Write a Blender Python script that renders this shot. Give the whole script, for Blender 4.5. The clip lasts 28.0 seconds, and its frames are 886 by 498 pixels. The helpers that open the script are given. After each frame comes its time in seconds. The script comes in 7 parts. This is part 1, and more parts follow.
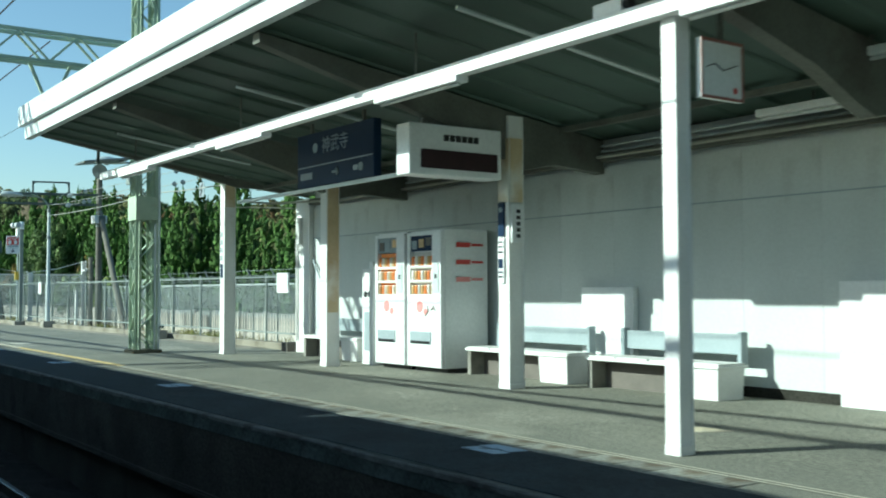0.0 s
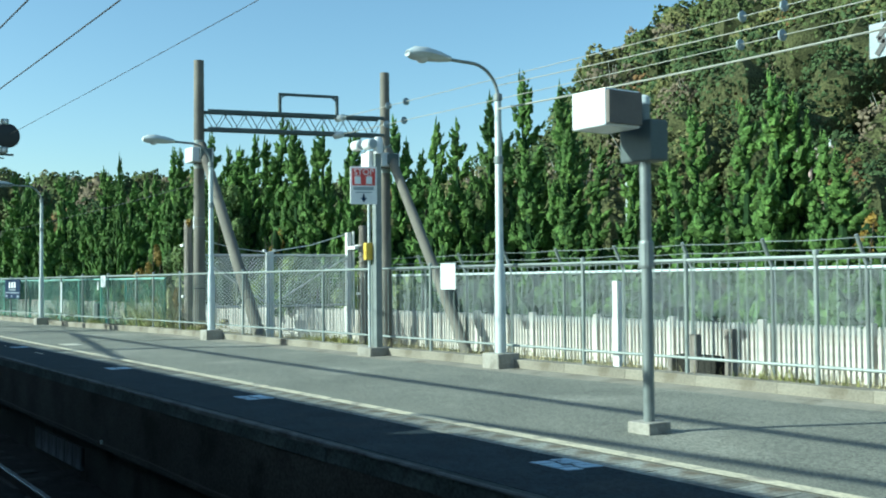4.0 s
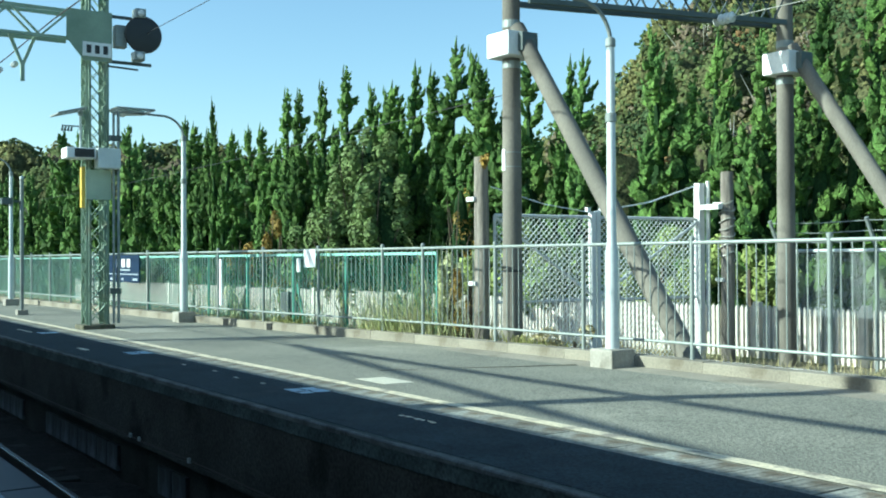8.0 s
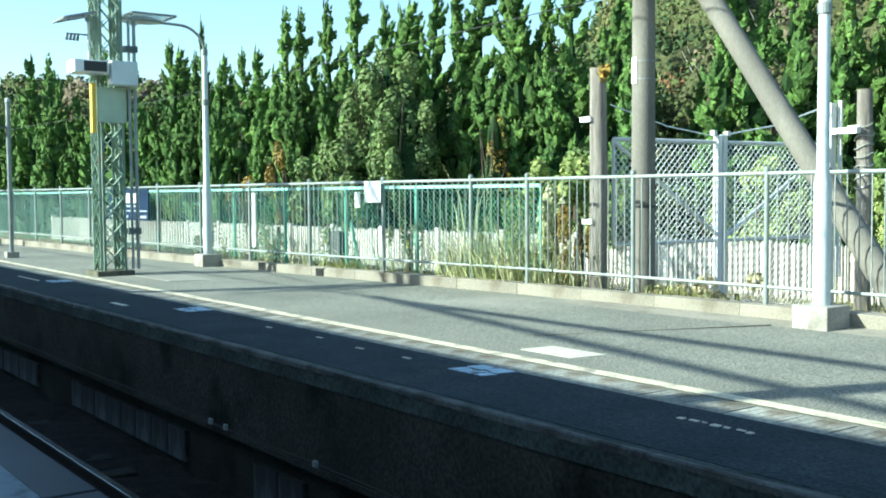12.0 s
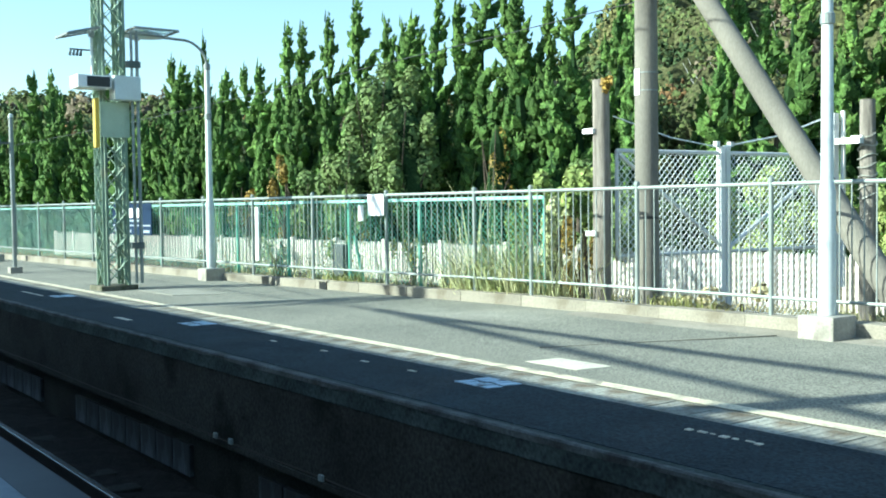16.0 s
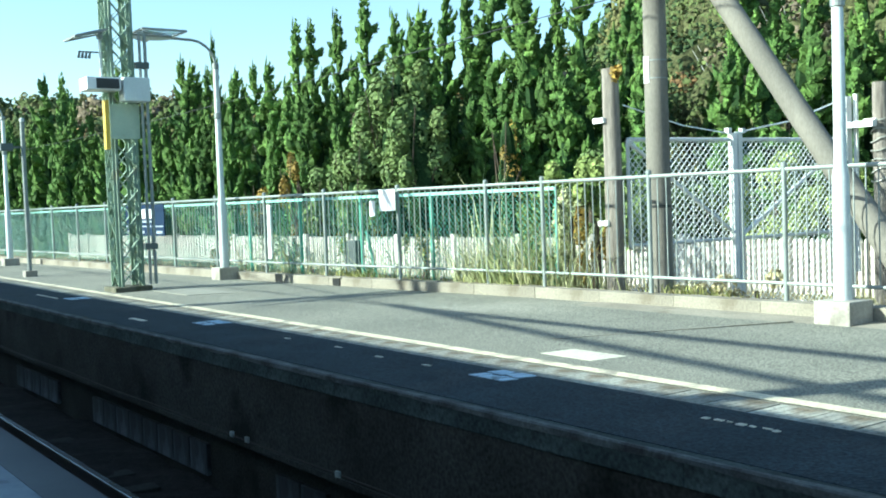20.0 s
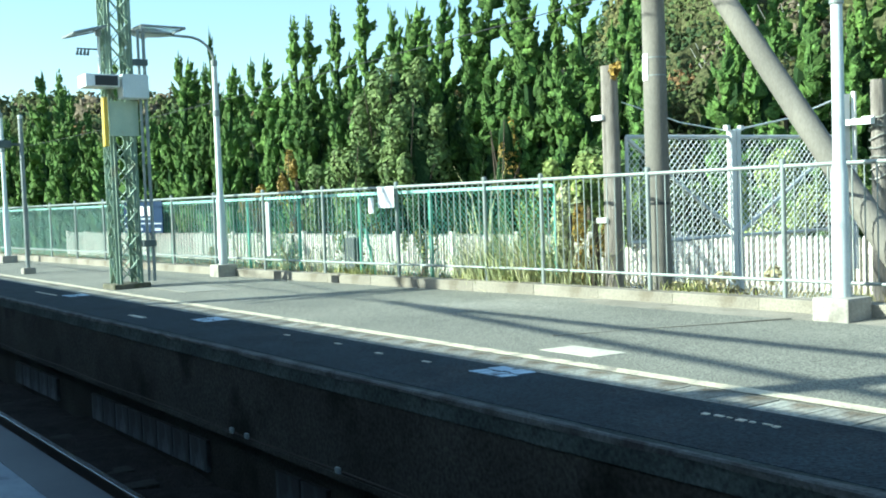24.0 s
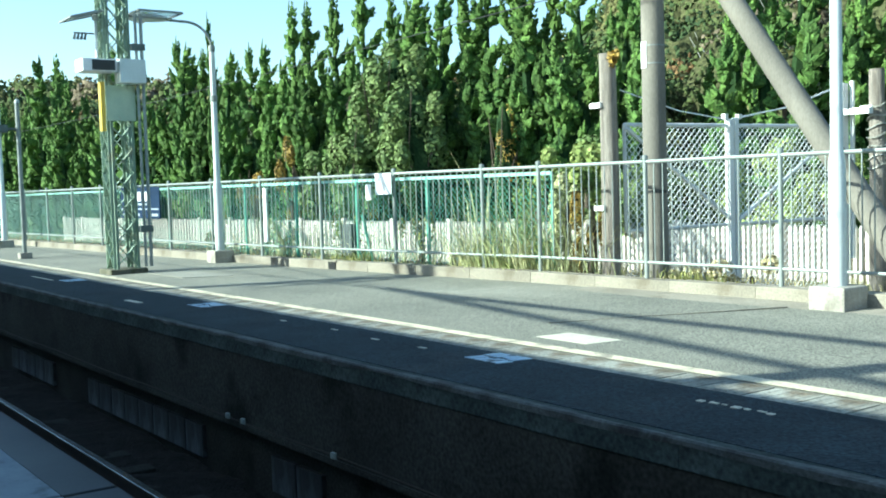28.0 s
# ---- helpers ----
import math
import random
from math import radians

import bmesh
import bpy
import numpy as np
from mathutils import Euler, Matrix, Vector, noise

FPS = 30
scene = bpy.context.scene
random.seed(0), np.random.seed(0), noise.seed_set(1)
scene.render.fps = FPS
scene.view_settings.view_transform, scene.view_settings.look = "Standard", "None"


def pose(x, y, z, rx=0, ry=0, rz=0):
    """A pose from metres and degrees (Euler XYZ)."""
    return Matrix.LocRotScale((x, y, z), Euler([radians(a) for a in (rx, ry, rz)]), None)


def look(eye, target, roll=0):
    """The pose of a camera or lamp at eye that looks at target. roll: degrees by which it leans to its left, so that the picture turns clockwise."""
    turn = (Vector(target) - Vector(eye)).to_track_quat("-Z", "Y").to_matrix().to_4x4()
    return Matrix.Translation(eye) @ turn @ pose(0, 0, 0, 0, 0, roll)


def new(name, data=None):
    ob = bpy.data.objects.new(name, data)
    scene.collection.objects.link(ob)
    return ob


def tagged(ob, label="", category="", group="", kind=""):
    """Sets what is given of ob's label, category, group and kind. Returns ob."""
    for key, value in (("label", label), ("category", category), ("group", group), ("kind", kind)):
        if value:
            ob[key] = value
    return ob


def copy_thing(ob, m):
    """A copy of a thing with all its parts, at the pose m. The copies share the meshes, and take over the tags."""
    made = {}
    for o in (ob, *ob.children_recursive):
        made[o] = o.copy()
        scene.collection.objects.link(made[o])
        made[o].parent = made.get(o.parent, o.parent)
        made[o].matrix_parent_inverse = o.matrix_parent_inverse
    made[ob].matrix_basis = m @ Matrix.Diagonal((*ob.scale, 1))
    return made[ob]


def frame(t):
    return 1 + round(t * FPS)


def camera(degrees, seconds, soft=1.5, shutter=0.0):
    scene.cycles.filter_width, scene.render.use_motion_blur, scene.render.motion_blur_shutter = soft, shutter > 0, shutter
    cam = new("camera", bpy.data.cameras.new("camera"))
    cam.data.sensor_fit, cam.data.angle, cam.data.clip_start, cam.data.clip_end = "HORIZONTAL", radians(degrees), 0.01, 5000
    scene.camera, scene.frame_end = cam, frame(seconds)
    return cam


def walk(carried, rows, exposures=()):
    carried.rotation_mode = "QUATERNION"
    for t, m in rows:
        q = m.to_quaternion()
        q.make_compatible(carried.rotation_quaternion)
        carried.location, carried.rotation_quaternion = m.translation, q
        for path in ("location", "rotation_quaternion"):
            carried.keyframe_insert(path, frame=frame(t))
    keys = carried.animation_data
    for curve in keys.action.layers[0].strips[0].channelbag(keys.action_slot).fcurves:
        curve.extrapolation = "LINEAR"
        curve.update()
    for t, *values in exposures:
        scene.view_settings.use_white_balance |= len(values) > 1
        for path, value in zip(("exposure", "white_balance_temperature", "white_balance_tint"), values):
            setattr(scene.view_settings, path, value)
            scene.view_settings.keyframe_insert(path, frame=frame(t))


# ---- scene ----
cam = camera(46.08, 28.0, 1.9, 0.12)

# seconds, place, then turn to the left from +y, tilt upwards and lean, in degrees
ROWS = (
    (0.0, 35.649, -0.033, 1.039, 55.01, 2.32, -0.18),
    (0.5, 32.460, -0.024, 1.039, 56.08, 2.36, -0.28),
    (1.0, 29.457, 0.014, 1.046, 56.25, 2.30, -0.66),
    (1.5, 26.660, 0.001, 1.060, 55.86, 2.35, -0.32),
    (2.0, 23.910, -0.025, 1.074, 55.69, 2.52, -0.10),
    (2.5, 21.439, 0.010, 1.094, 55.57, 2.19, -0.19),
    (3.0, 19.053, 0.009, 1.107, 55.83, 1.86, -0.45),
    (3.5, 16.665, 0.017, 1.119, 55.96, 1.79, -0.56),
    (5.5, 9.087, -0.013, 1.143, 55.85, 1.35, -0.45),
    (6.0, 7.578, -0.012, 1.146, 55.76, 1.30, -0.33),
    (6.5, 6.194, -0.003, 1.154, 55.90, 1.09, -0.48),
    (7.0, 5.005, -0.004, 1.157, 56.11, 0.89, -0.57),
    (7.5, 3.941, -0.004, 1.161, 55.86, 0.73, -0.33),
    (8.0, 3.066, -0.006, 1.154, 55.76, 0.57, -0.30),
    (8.5, 2.304, 0.003, 1.159, 55.84, 0.35, -0.16),
    (9.0, 1.667, -0.031, 1.163, 55.96, 0.16, -0.14),
    (9.5, 1.062, -0.009, 1.163, 53.53, -2.64, 0.55),
    (10.0, 0.624, 0.009, 1.152, 53.10, -2.70, 0.57),
    (10.5, 0.266, 0.010, 1.149, 52.54, -2.53, 0.69),
    (11.0, 0.114, -0.005, 1.148, 53.60, -2.93, 0.53),
    (11.5, 0.038, -0.003, 1.147, 53.47, -3.16, 0.17),
    (12.0, 0.031, 0.002, 1.144, 53.55, -3.01, -0.40),
    (12.5, 0.030, -0.005, 1.145, 53.56, -2.91, -0.36),
    (14.5, 0.009, 0.002, 1.143, 53.99, -2.27, -1.21),
    (15.0, 0.011, -0.001, 1.141, 54.01, -2.24, -0.99),
    (15.5, 0.007, -0.010, 1.141, 53.68, -2.35, -0.70),
    (16.0, 0.012, -0.007, 1.140, 53.66, -2.30, -0.76),
    (16.5, 0.003, 0.004, 1.138, 53.66, -2.54, -0.88),
    (17.0, 0.005, 0.001, 1.137, 53.76, -2.78, -0.93),
    (17.5, 0.003, 0.003, 1.137, 53.86, -2.96, -1.07),
    (18.0, -0.005, 0.016, 1.141, 53.90, -3.04, -1.24),
    (18.5, 0.012, 0.005, 1.132, 53.80, -2.92, -1.38),
    (19.0, 0.002, 0.009, 1.129, 53.85, -2.79, -1.37),
    (19.5, 0.006, 0.014, 1.129, 54.18, -2.57, -1.71),
    (20.0, 0.001, 0.017, 1.135, 54.41, -2.61, -2.13),
    (20.5, 0.003, 0.009, 1.132, 54.34, -2.71, -2.18),
    (21.0, 0.006, -0.001, 1.132, 54.11, -2.71, -1.96),
    (21.5, -0.003, -0.001, 1.130, 54.08, -2.68, -1.73),
    (23.5, 0.006, 0.002, 1.127, 54.38, -2.82, -2.28),
    (24.0, -0.000, -0.002, 1.128, 54.28, -2.74, -2.10),
    (24.5, -0.002, 0.001, 1.129, 54.14, -2.74, -1.86),
    (25.0, -0.011, 0.021, 1.133, 54.14, -2.86, -1.92),
    (25.5, -0.006, 0.002, 1.126, 53.98, -3.07, -1.71),
    (26.0, -0.008, 0.002, 1.122, 53.97, -3.19, -1.71),
    (26.5, -0.005, 0.002, 1.118, 53.93, -3.30, -1.57),
    (27.0, -0.001, 0.010, 1.115, 53.96, -3.33, -1.74),
    (27.5, -0.004, 0.007, 1.117, 54.09, -3.35, -1.68),
    (28.0, 0.000, 0.003, 1.117, 54.16, -3.41, -1.75),
)


def aim(x, y, z, yaw, pitch, roll):
    a, b = radians(yaw), radians(pitch)
    way = Vector((-math.sin(a) * math.cos(b), math.cos(a) * math.cos(b), math.sin(b)))
    return look((x, y, z), Vector((x, y, z)) + way, roll)


PATH = [(row[0], aim(*row[1:])) for row in ROWS]
walk(cam, PATH, ((0, 0.45, 5600, -14), (0.5, 0.8, 5500, -15), (1, 0.95, 5450, -15), (1.7, 0.75, 5450, -16), (3, 0.52, 5450, -15), (6, 0.75, 5550, -13), (8.5, 0.88, 5600, -12), (10, 1.24, 5700, -9), (28, 1.26, 5700, -9)))

# ---- daylight ----
SUN_WAY = Vector((0.42, 1.0, -0.535)).normalized()
world = bpy.data.worlds.new("sky")
scene.world = world
world.use_nodes = True
wn = world.node_tree.nodes
sky = wn.new("ShaderNodeTexSky")
sky.sky_type = "NISHITA"
sky.sun_disc = False
sky.sun_elevation = math.asin(-SUN_WAY.z)
sky.sun_rotation = math.atan2(-SUN_WAY.x, -SUN_WAY.y)
sky.dust_density = 0.9
sky.ozone_density = 1.2
wn["Background"].inputs["Strength"].default_value = 0.118
world.node_tree.links.new(sky.outputs["Color"], wn["Background"].inputs["Color"])
sun_lamp = bpy.data.lights.new("sun", "SUN")
sun_lamp.energy, sun_lamp.angle, sun_lamp.color = 5.0, radians(0.5), (1.0, 0.95, 0.85)
new("sun", sun_lamp).matrix_world = look((0, 0, 0), SUN_WAY)


# ---- materials ----
def mat(name, a, b=None, rough=0.7, metal=0.0, scale=6.0, fine=60.0, bump=0.15, spread=0.0, island=0.0, stain=None, stain_scale=1.3, stain_at=0.55, stretch=(1, 1, 1), grit=0.05, spec=0.5):
    """Two-scale coloured surface: a and b mix by a broad noise, a fine noise gives grain and relief;
    spread varies it from object to object, island from leaf to leaf, stain lays patches of a third colour over it."""
    m = bpy.data.materials.new(name)
    m.use_nodes = True
    nt = m.node_tree
    n, link = nt.nodes, nt.links.new
    bsdf = n["Principled BSDF"]
    b = b or tuple(c * 0.75 for c in a)
    co = n.new("ShaderNodeTexCoord")
    mp = n.new("ShaderNodeMapping")
    mp.inputs["Scale"].default_value = stretch
    link(co.outputs["Object"], mp.inputs["Vector"])
    big, small = n.new("ShaderNodeTexNoise"), n.new("ShaderNodeTexNoise")
    big.inputs["Scale"].default_value, small.inputs["Scale"].default_value = scale, fine
    big.inputs["Detail"].default_value, small.inputs["Detail"].default_value = 5, 3
    link(mp.outputs["Vector"], big.inputs["Vector"])
    link(mp.outputs["Vector"], small.inputs["Vector"])
    ramp = n.new("ShaderNodeMapRange")
    ramp.inputs["From Min"].default_value, ramp.inputs["From Max"].default_value = 0.3, 0.7
    link(big.outputs["Fac"], ramp.inputs["Value"])
    mix = n.new("ShaderNodeMix")
    mix.data_type = "RGBA"
    mix.inputs["A"].default_value, mix.inputs["B"].default_value = (*a, 1), (*b, 1)
    link(ramp.outputs["Result"], mix.inputs["Factor"])
    out = mix.outputs["Result"]
    if stain:
        sn = n.new("ShaderNodeTexNoise")
        sn.inputs["Scale"].default_value, sn.inputs["Detail"].default_value = stain_scale, 8
        link(mp.outputs["Vector"], sn.inputs["Vector"])
        sr = n.new("ShaderNodeMapRange")
        sr.inputs["From Min"].default_value, sr.inputs["From Max"].default_value = stain_at, stain_at + 0.12
        link(sn.outputs["Fac"], sr.inputs["Value"])
        sm = n.new("ShaderNodeMix")
        sm.data_type = "RGBA"
        sm.inputs["B"].default_value = (*stain, 1)
        link(sr.outputs["Result"], sm.inputs["Factor"])
        link(out, sm.inputs["A"])
        out = sm.outputs["Result"]
    grain = n.new("ShaderNodeMapRange")
    grain.inputs["From Min"].default_value, grain.inputs["From Max"].default_value = 0.3, 0.7
    grain.inputs["To Min"].default_value, grain.inputs["To Max"].default_value = 1 - grit, 1 + grit
    link(small.outputs["Fac"], grain.inputs["Value"])
    val = grain.outputs["Result"]
    for amount, source in ((spread, "object"), (island, "island")):
        if amount:
            if source == "object":
                r = n.new("ShaderNodeObjectInfo").outputs["Random"]
            else:
                r = n.new("ShaderNodeNewGeometry").outputs["Random Per Island"]
            rr = n.new("ShaderNodeMapRange")
            rr.inputs["To Min"].default_value, rr.inputs["To Max"].default_value = 1 - amount, 1 + amount
            link(r, rr.inputs["Value"])
            mul = n.new("ShaderNodeMath")
            mul.operation = "MULTIPLY"
            link(val, mul.inputs[0])
            link(rr.outputs["Result"], mul.inputs[1])
            val = mul.outputs[0]
    vm = n.new("ShaderNodeVectorMath")
    vm.operation = "SCALE"
    link(out, vm.inputs[0])
    link(val, vm.inputs["Scale"])
    link(vm.outputs[0], bsdf.inputs["Base Color"])
    bsdf.inputs["Roughness"].default_value, bsdf.inputs["Metallic"].default_value = rough, metal
    bsdf.inputs["Specular IOR Level"].default_value = spec
    if bump:
        bp = n.new("ShaderNodeBump")
        bp.inputs["Strength"].default_value, bp.inputs["Distance"].default_value = bump, 0.02
        link(small.outputs["Fac"], bp.inputs["Height"])
        link(bp.outputs["Normal"], bsdf.inputs["Normal"])
    return m


ASPHALT = mat("asphalt", (0.228, 0.226, 0.18), (0.165, 0.166, 0.134), 0.95, scale=0.8, fine=66, bump=0.5, stain=(0.285, 0.277, 0.222), stain_scale=0.5, stain_at=0.55, grit=0.68)
# The train's shadow over the platform edge is put into this asphalt's colour.
PATCH = mat("shaded_edge_asphalt", (0.027, 0.041, 0.050), (0.014, 0.023, 0.029), 0.95, scale=2.2, fine=60, bump=0.6, stain=(0.030, 0.038, 0.043), stain_scale=1.6, stain_at=0.57, grit=0.6, spec=0.25)
PALE_ASPHALT = mat("pale_asphalt", (0.29, 0.285, 0.235), (0.22, 0.218, 0.18), 0.95, scale=1.2, fine=66, bump=0.5, grit=0.35)
CONCRETE = mat("concrete", (0.36, 0.34, 0.29), (0.28, 0.265, 0.225), 0.9, scale=3, fine=50, bump=0.3, spread=0.12, stain=(0.20, 0.185, 0.15), stain_scale=2.5, stain_at=0.57, grit=0.15)
KERB = mat("kerb_concrete", (0.31, 0.285, 0.225), (0.21, 0.192, 0.15), 0.95, scale=1.8, fine=45, bump=0.35, spread=0.05, stain=(0.17, 0.15, 0.11), stain_scale=2.4, stain_at=0.56, grit=0.18)
MOSSY = mat("mossy_concrete", (0.15, 0.14, 0.10), (0.10, 0.098, 0.065), 0.95, scale=4, fine=40, bump=0.3, stain=(0.07, 0.075, 0.04), stain_scale=5, grit=0.25)
NOSING = mat("worn_nosing", (0.10, 0.11, 0.105), (0.04, 0.045, 0.043), 0.9, scale=5, fine=50, bump=0.4, stain=(0.03, 0.03, 0.028), stain_scale=3.5, stain_at=0.5, grit=0.3)
FOOTING = mat("stained_footing", (0.13, 0.15, 0.165), (0.05, 0.058, 0.063), 0.9, scale=4, fine=40, spread=0.3, stain=(0.025, 0.026, 0.026), stain_scale=3, stain_at=0.46, stretch=(1, 1, 0.4), grit=0.3)
# Trench shade is darkened into this concrete, beside its own stains.
SHADED_OLD_CONCRETE = mat("shaded_old_concrete", (0.046, 0.045, 0.038), (0.024, 0.023, 0.019), 0.95, scale=1.6, fine=40, bump=0.2, spread=0.04, stain=(0.014, 0.014, 0.011), stain_scale=1.4, grit=0.4, spec=0.12)
# Edge stones hold the same shade in colour, with a bluish green cast.
EDGE_STONE = mat("shaded_worn_edge_stone", (0.066, 0.081, 0.076), (0.032, 0.041, 0.038), 0.95, scale=1.6, fine=40, bump=0.2, spread=0.04, stain=(0.014, 0.014, 0.011), stain_scale=1.4, grit=0.4, spec=0.12)
PALE_PANEL = mat("pale_concrete", (0.34, 0.37, 0.39), (0.24, 0.27, 0.29), 0.85, scale=3, fine=40, spread=0.1, stain=(0.15, 0.16, 0.16), stain_scale=3)
POLE_CONC = mat("pole_concrete", (0.215, 0.20, 0.165), (0.155, 0.145, 0.12), 0.9, scale=2.2, fine=60, bump=0.2, stain=(0.13, 0.12, 0.10), stain_scale=1.6, stretch=(1, 1, 0.35), grit=0.12)
WOOD = mat("weathered_wood", (0.36, 0.325, 0.275), (0.17, 0.15, 0.125), 0.95, scale=6, fine=45, bump=0.9, stretch=(4, 4, 0.2), grit=0.3)
WHITE = mat("white_paint", (0.80, 0.80, 0.77), (0.70, 0.70, 0.67), 0.5, scale=2.5, fine=40, bump=0.06, spread=0.05, stain=(0.45, 0.38, 0.28), stain_scale=2.2, stain_at=0.70)
CLEAN_WHITE = mat("white_enamel", (0.82, 0.83, 0.82), (0.76, 0.77, 0.76), 0.35, scale=1.5, fine=30, bump=0.02)
WALL_WHITE = mat("wall_panel_paint", (0.58, 0.61, 0.59), (0.51, 0.54, 0.52), 0.6, scale=1.5, fine=30, bump=0.05, spread=0.03, stain=(0.40, 0.42, 0.40), stain_scale=1.2, stain_at=0.6, grit=0.05)
PICKET = mat("picket_paint", (0.64, 0.60, 0.53), (0.50, 0.47, 0.42), 0.75, scale=4, fine=40, bump=0.2, spread=0.14, stain=(0.33, 0.30, 0.25), stain_scale=3, stain_at=0.6)
GALV = mat("galvanised_steel", (0.27, 0.30, 0.285), (0.20, 0.225, 0.215), 0.5, 0.25, scale=6, fine=60, bump=0.05, spread=0.08)
PALE_STEEL = mat("pale_painted_steel", (0.60, 0.65, 0.64), (0.50, 0.55, 0.54), 0.45, 0.1, scale=3, fine=40, bump=0.04, spread=0.05, stain=(0.40, 0.41, 0.38), stain_scale=2.0, stain_at=0.66)
GREEN_STEEL = mat("green_painted_steel", (0.45, 0.53, 0.39), (0.35, 0.43, 0.32), 0.55, 0.0, scale=3, fine=40, bump=0.06, spread=0.06, stain=(0.34, 0.30, 0.2), stain_scale=3, stain_at=0.68)
MAST_GREEN = mat("worn_green_mast_paint", (0.30, 0.39, 0.29), (0.22, 0.30, 0.22), 0.6, scale=3, fine=40, bump=0.06, spread=0.1, stain=(0.30, 0.28, 0.18), stain_scale=2.5, stain_at=0.62)
DARK_STEEL = mat("dark_grey_green_steel", (0.10, 0.125, 0.12), (0.07, 0.09, 0.088), 0.55, 0.2, scale=3, fine=40, bump=0.06)
FENCE_GREEN = mat("green_fence_coating", (0.12, 0.37, 0.275), (0.09, 0.29, 0.21), 0.5, scale=4, fine=40, bump=0.03)
RAILING = mat("pale_zinc_railing", (0.30, 0.335, 0.31), (0.225, 0.255, 0.235), 0.5, 0.2, scale=5, fine=60, bump=0.05, spread=0.06, stain=(0.26, 0.27, 0.24), stain_scale=4, stain_at=0.62)
MINT = mat("mint_rail", (0.36, 0.66, 0.56), (0.28, 0.55, 0.47), 0.5, scale=4, fine=40, bump=0.03)
# Sheet colour lowered to deepen the shade under the canopy.
SOFFIT = mat("shaded_soffit_sheet", (0.062, 0.102, 0.078), (0.045, 0.076, 0.058), 0.65, scale=1.4, fine=30, bump=0.05, stain=(0.06, 0.085, 0.07), stain_scale=1.0)
FASCIA = mat("fascia_paint", (0.74, 0.78, 0.77), (0.62, 0.67, 0.66), 0.5, scale=1.2, fine=30, bump=0.04, stain=(0.42, 0.46, 0.44), stain_scale=0.9, stain_at=0.62, stretch=(0.4, 1, 2))
DIRTY_BEAM = mat("grimy_beam_paint", (0.145, 0.15, 0.125), (0.095, 0.10, 0.082), 0.7, scale=2, fine=30, bump=0.08, stain=(0.09, 0.085, 0.07), stain_scale=1.5, grit=0.12)
OCHRE = mat("ochre_wrap", (0.62, 0.51, 0.32), (0.52, 0.40, 0.23), 0.7, scale=4, fine=30, bump=0.03, stain=(0.74, 0.71, 0.62), stain_scale=2.0, stain_at=0.5)
YELLOW_LINE = mat("yellow_line_paint", (0.66, 0.59, 0.41), (0.55, 0.50, 0.37), 0.75, scale=4, fine=50, bump=0.15, stain=(0.30, 0.27, 0.21), stain_scale=4.5, stain_at=0.52, grit=0.28)
FRESH_LINE = mat("fresher_yellow_paint", (0.72, 0.53, 0.20), (0.62, 0.47, 0.21), 0.75, scale=4, fine=50, bump=0.15, stain=(0.36, 0.30, 0.2), stain_scale=4.5, stain_at=0.56, grit=0.22)
TACTILE = mat("tactile_slab", (0.33, 0.33, 0.28), (0.25, 0.245, 0.205), 0.85, scale=5, fine=50, bump=0.2, spread=0.3, stain=(0.15, 0.125, 0.085), stain_scale=3, stain_at=0.52, grit=0.25)
CREAM_MARK = mat("cream_mark", (0.60, 0.57, 0.45), (0.52, 0.49, 0.39), 0.75, scale=6, fine=60, bump=0.1, stain=(0.3, 0.3, 0.27), stain_scale=6, stain_at=0.60, grit=0.2)
BLUE_MARK = mat("pale_blue_mark", (0.50, 0.62, 0.72), (0.40, 0.52, 0.62), 0.75, scale=6, fine=60, bump=0.1, stain=(0.12, 0.13, 0.14), stain_scale=8, stain_at=0.56)
# Stone colour lowered to hold the deep shade of the track bed.
BALLAST = mat("shaded_ballast_stone", (0.025, 0.022, 0.019), (0.013, 0.012, 0.010), 0.95, scale=8, fine=40, bump=1.0, island=0.4, grit=0.4, spec=0.1)
EARTH = mat("earth", (0.23, 0.20, 0.125), (0.15, 0.14, 0.08), 1.0, scale=0.8, fine=14, bump=0.6, stain=(0.11, 0.13, 0.05), stain_scale=0.5, stain_at=0.5, grit=0.3)
RAIL_TOP = mat("polished_rail", (0.60, 0.60, 0.60), (0.5, 0.5, 0.5), 0.22, 1.0, scale=2, fine=30, bump=0.02)
# Rust brown, darkened further along with the shaded track bed.
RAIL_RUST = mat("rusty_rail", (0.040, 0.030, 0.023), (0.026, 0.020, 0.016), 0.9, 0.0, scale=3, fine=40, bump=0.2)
BLACK = mat("black_plastic", (0.02, 0.022, 0.022), (0.012, 0.013, 0.013), 0.4, scale=4, fine=40, bump=0.02)
NAVY = mat("navy_sign", (0.012, 0.030, 0.070), (0.010, 0.024, 0.056), 0.5, scale=1, fine=20, bump=0.0, spec=0.15)
RED = mat("red_print", (0.62, 0.07, 0.06), (0.52, 0.06, 0.05), 0.45, scale=2, fine=30, bump=0.0)
# Red print dulled for a sign hanging in the canopy's shade.
SHADED_RED = mat("shaded_red_print", (0.36, 0.15, 0.12), (0.28, 0.12, 0.10), 0.6, scale=2, fine=30, bump=0.0)
PINK = mat("pink_print", (0.78, 0.32, 0.30), (0.70, 0.27, 0.26), 0.5, scale=2, fine=30, bump=0.0)
ORANGE = mat("orange_print", (0.80, 0.28, 0.05), (0.72, 0.20, 0.04), 0.4, scale=3, fine=30, bump=0.0)
TAN_CAN = mat("tan_pack", (0.62, 0.44, 0.20), (0.42, 0.28, 0.12), 0.35, scale=8, fine=30, bump=0.0, spread=0.35)
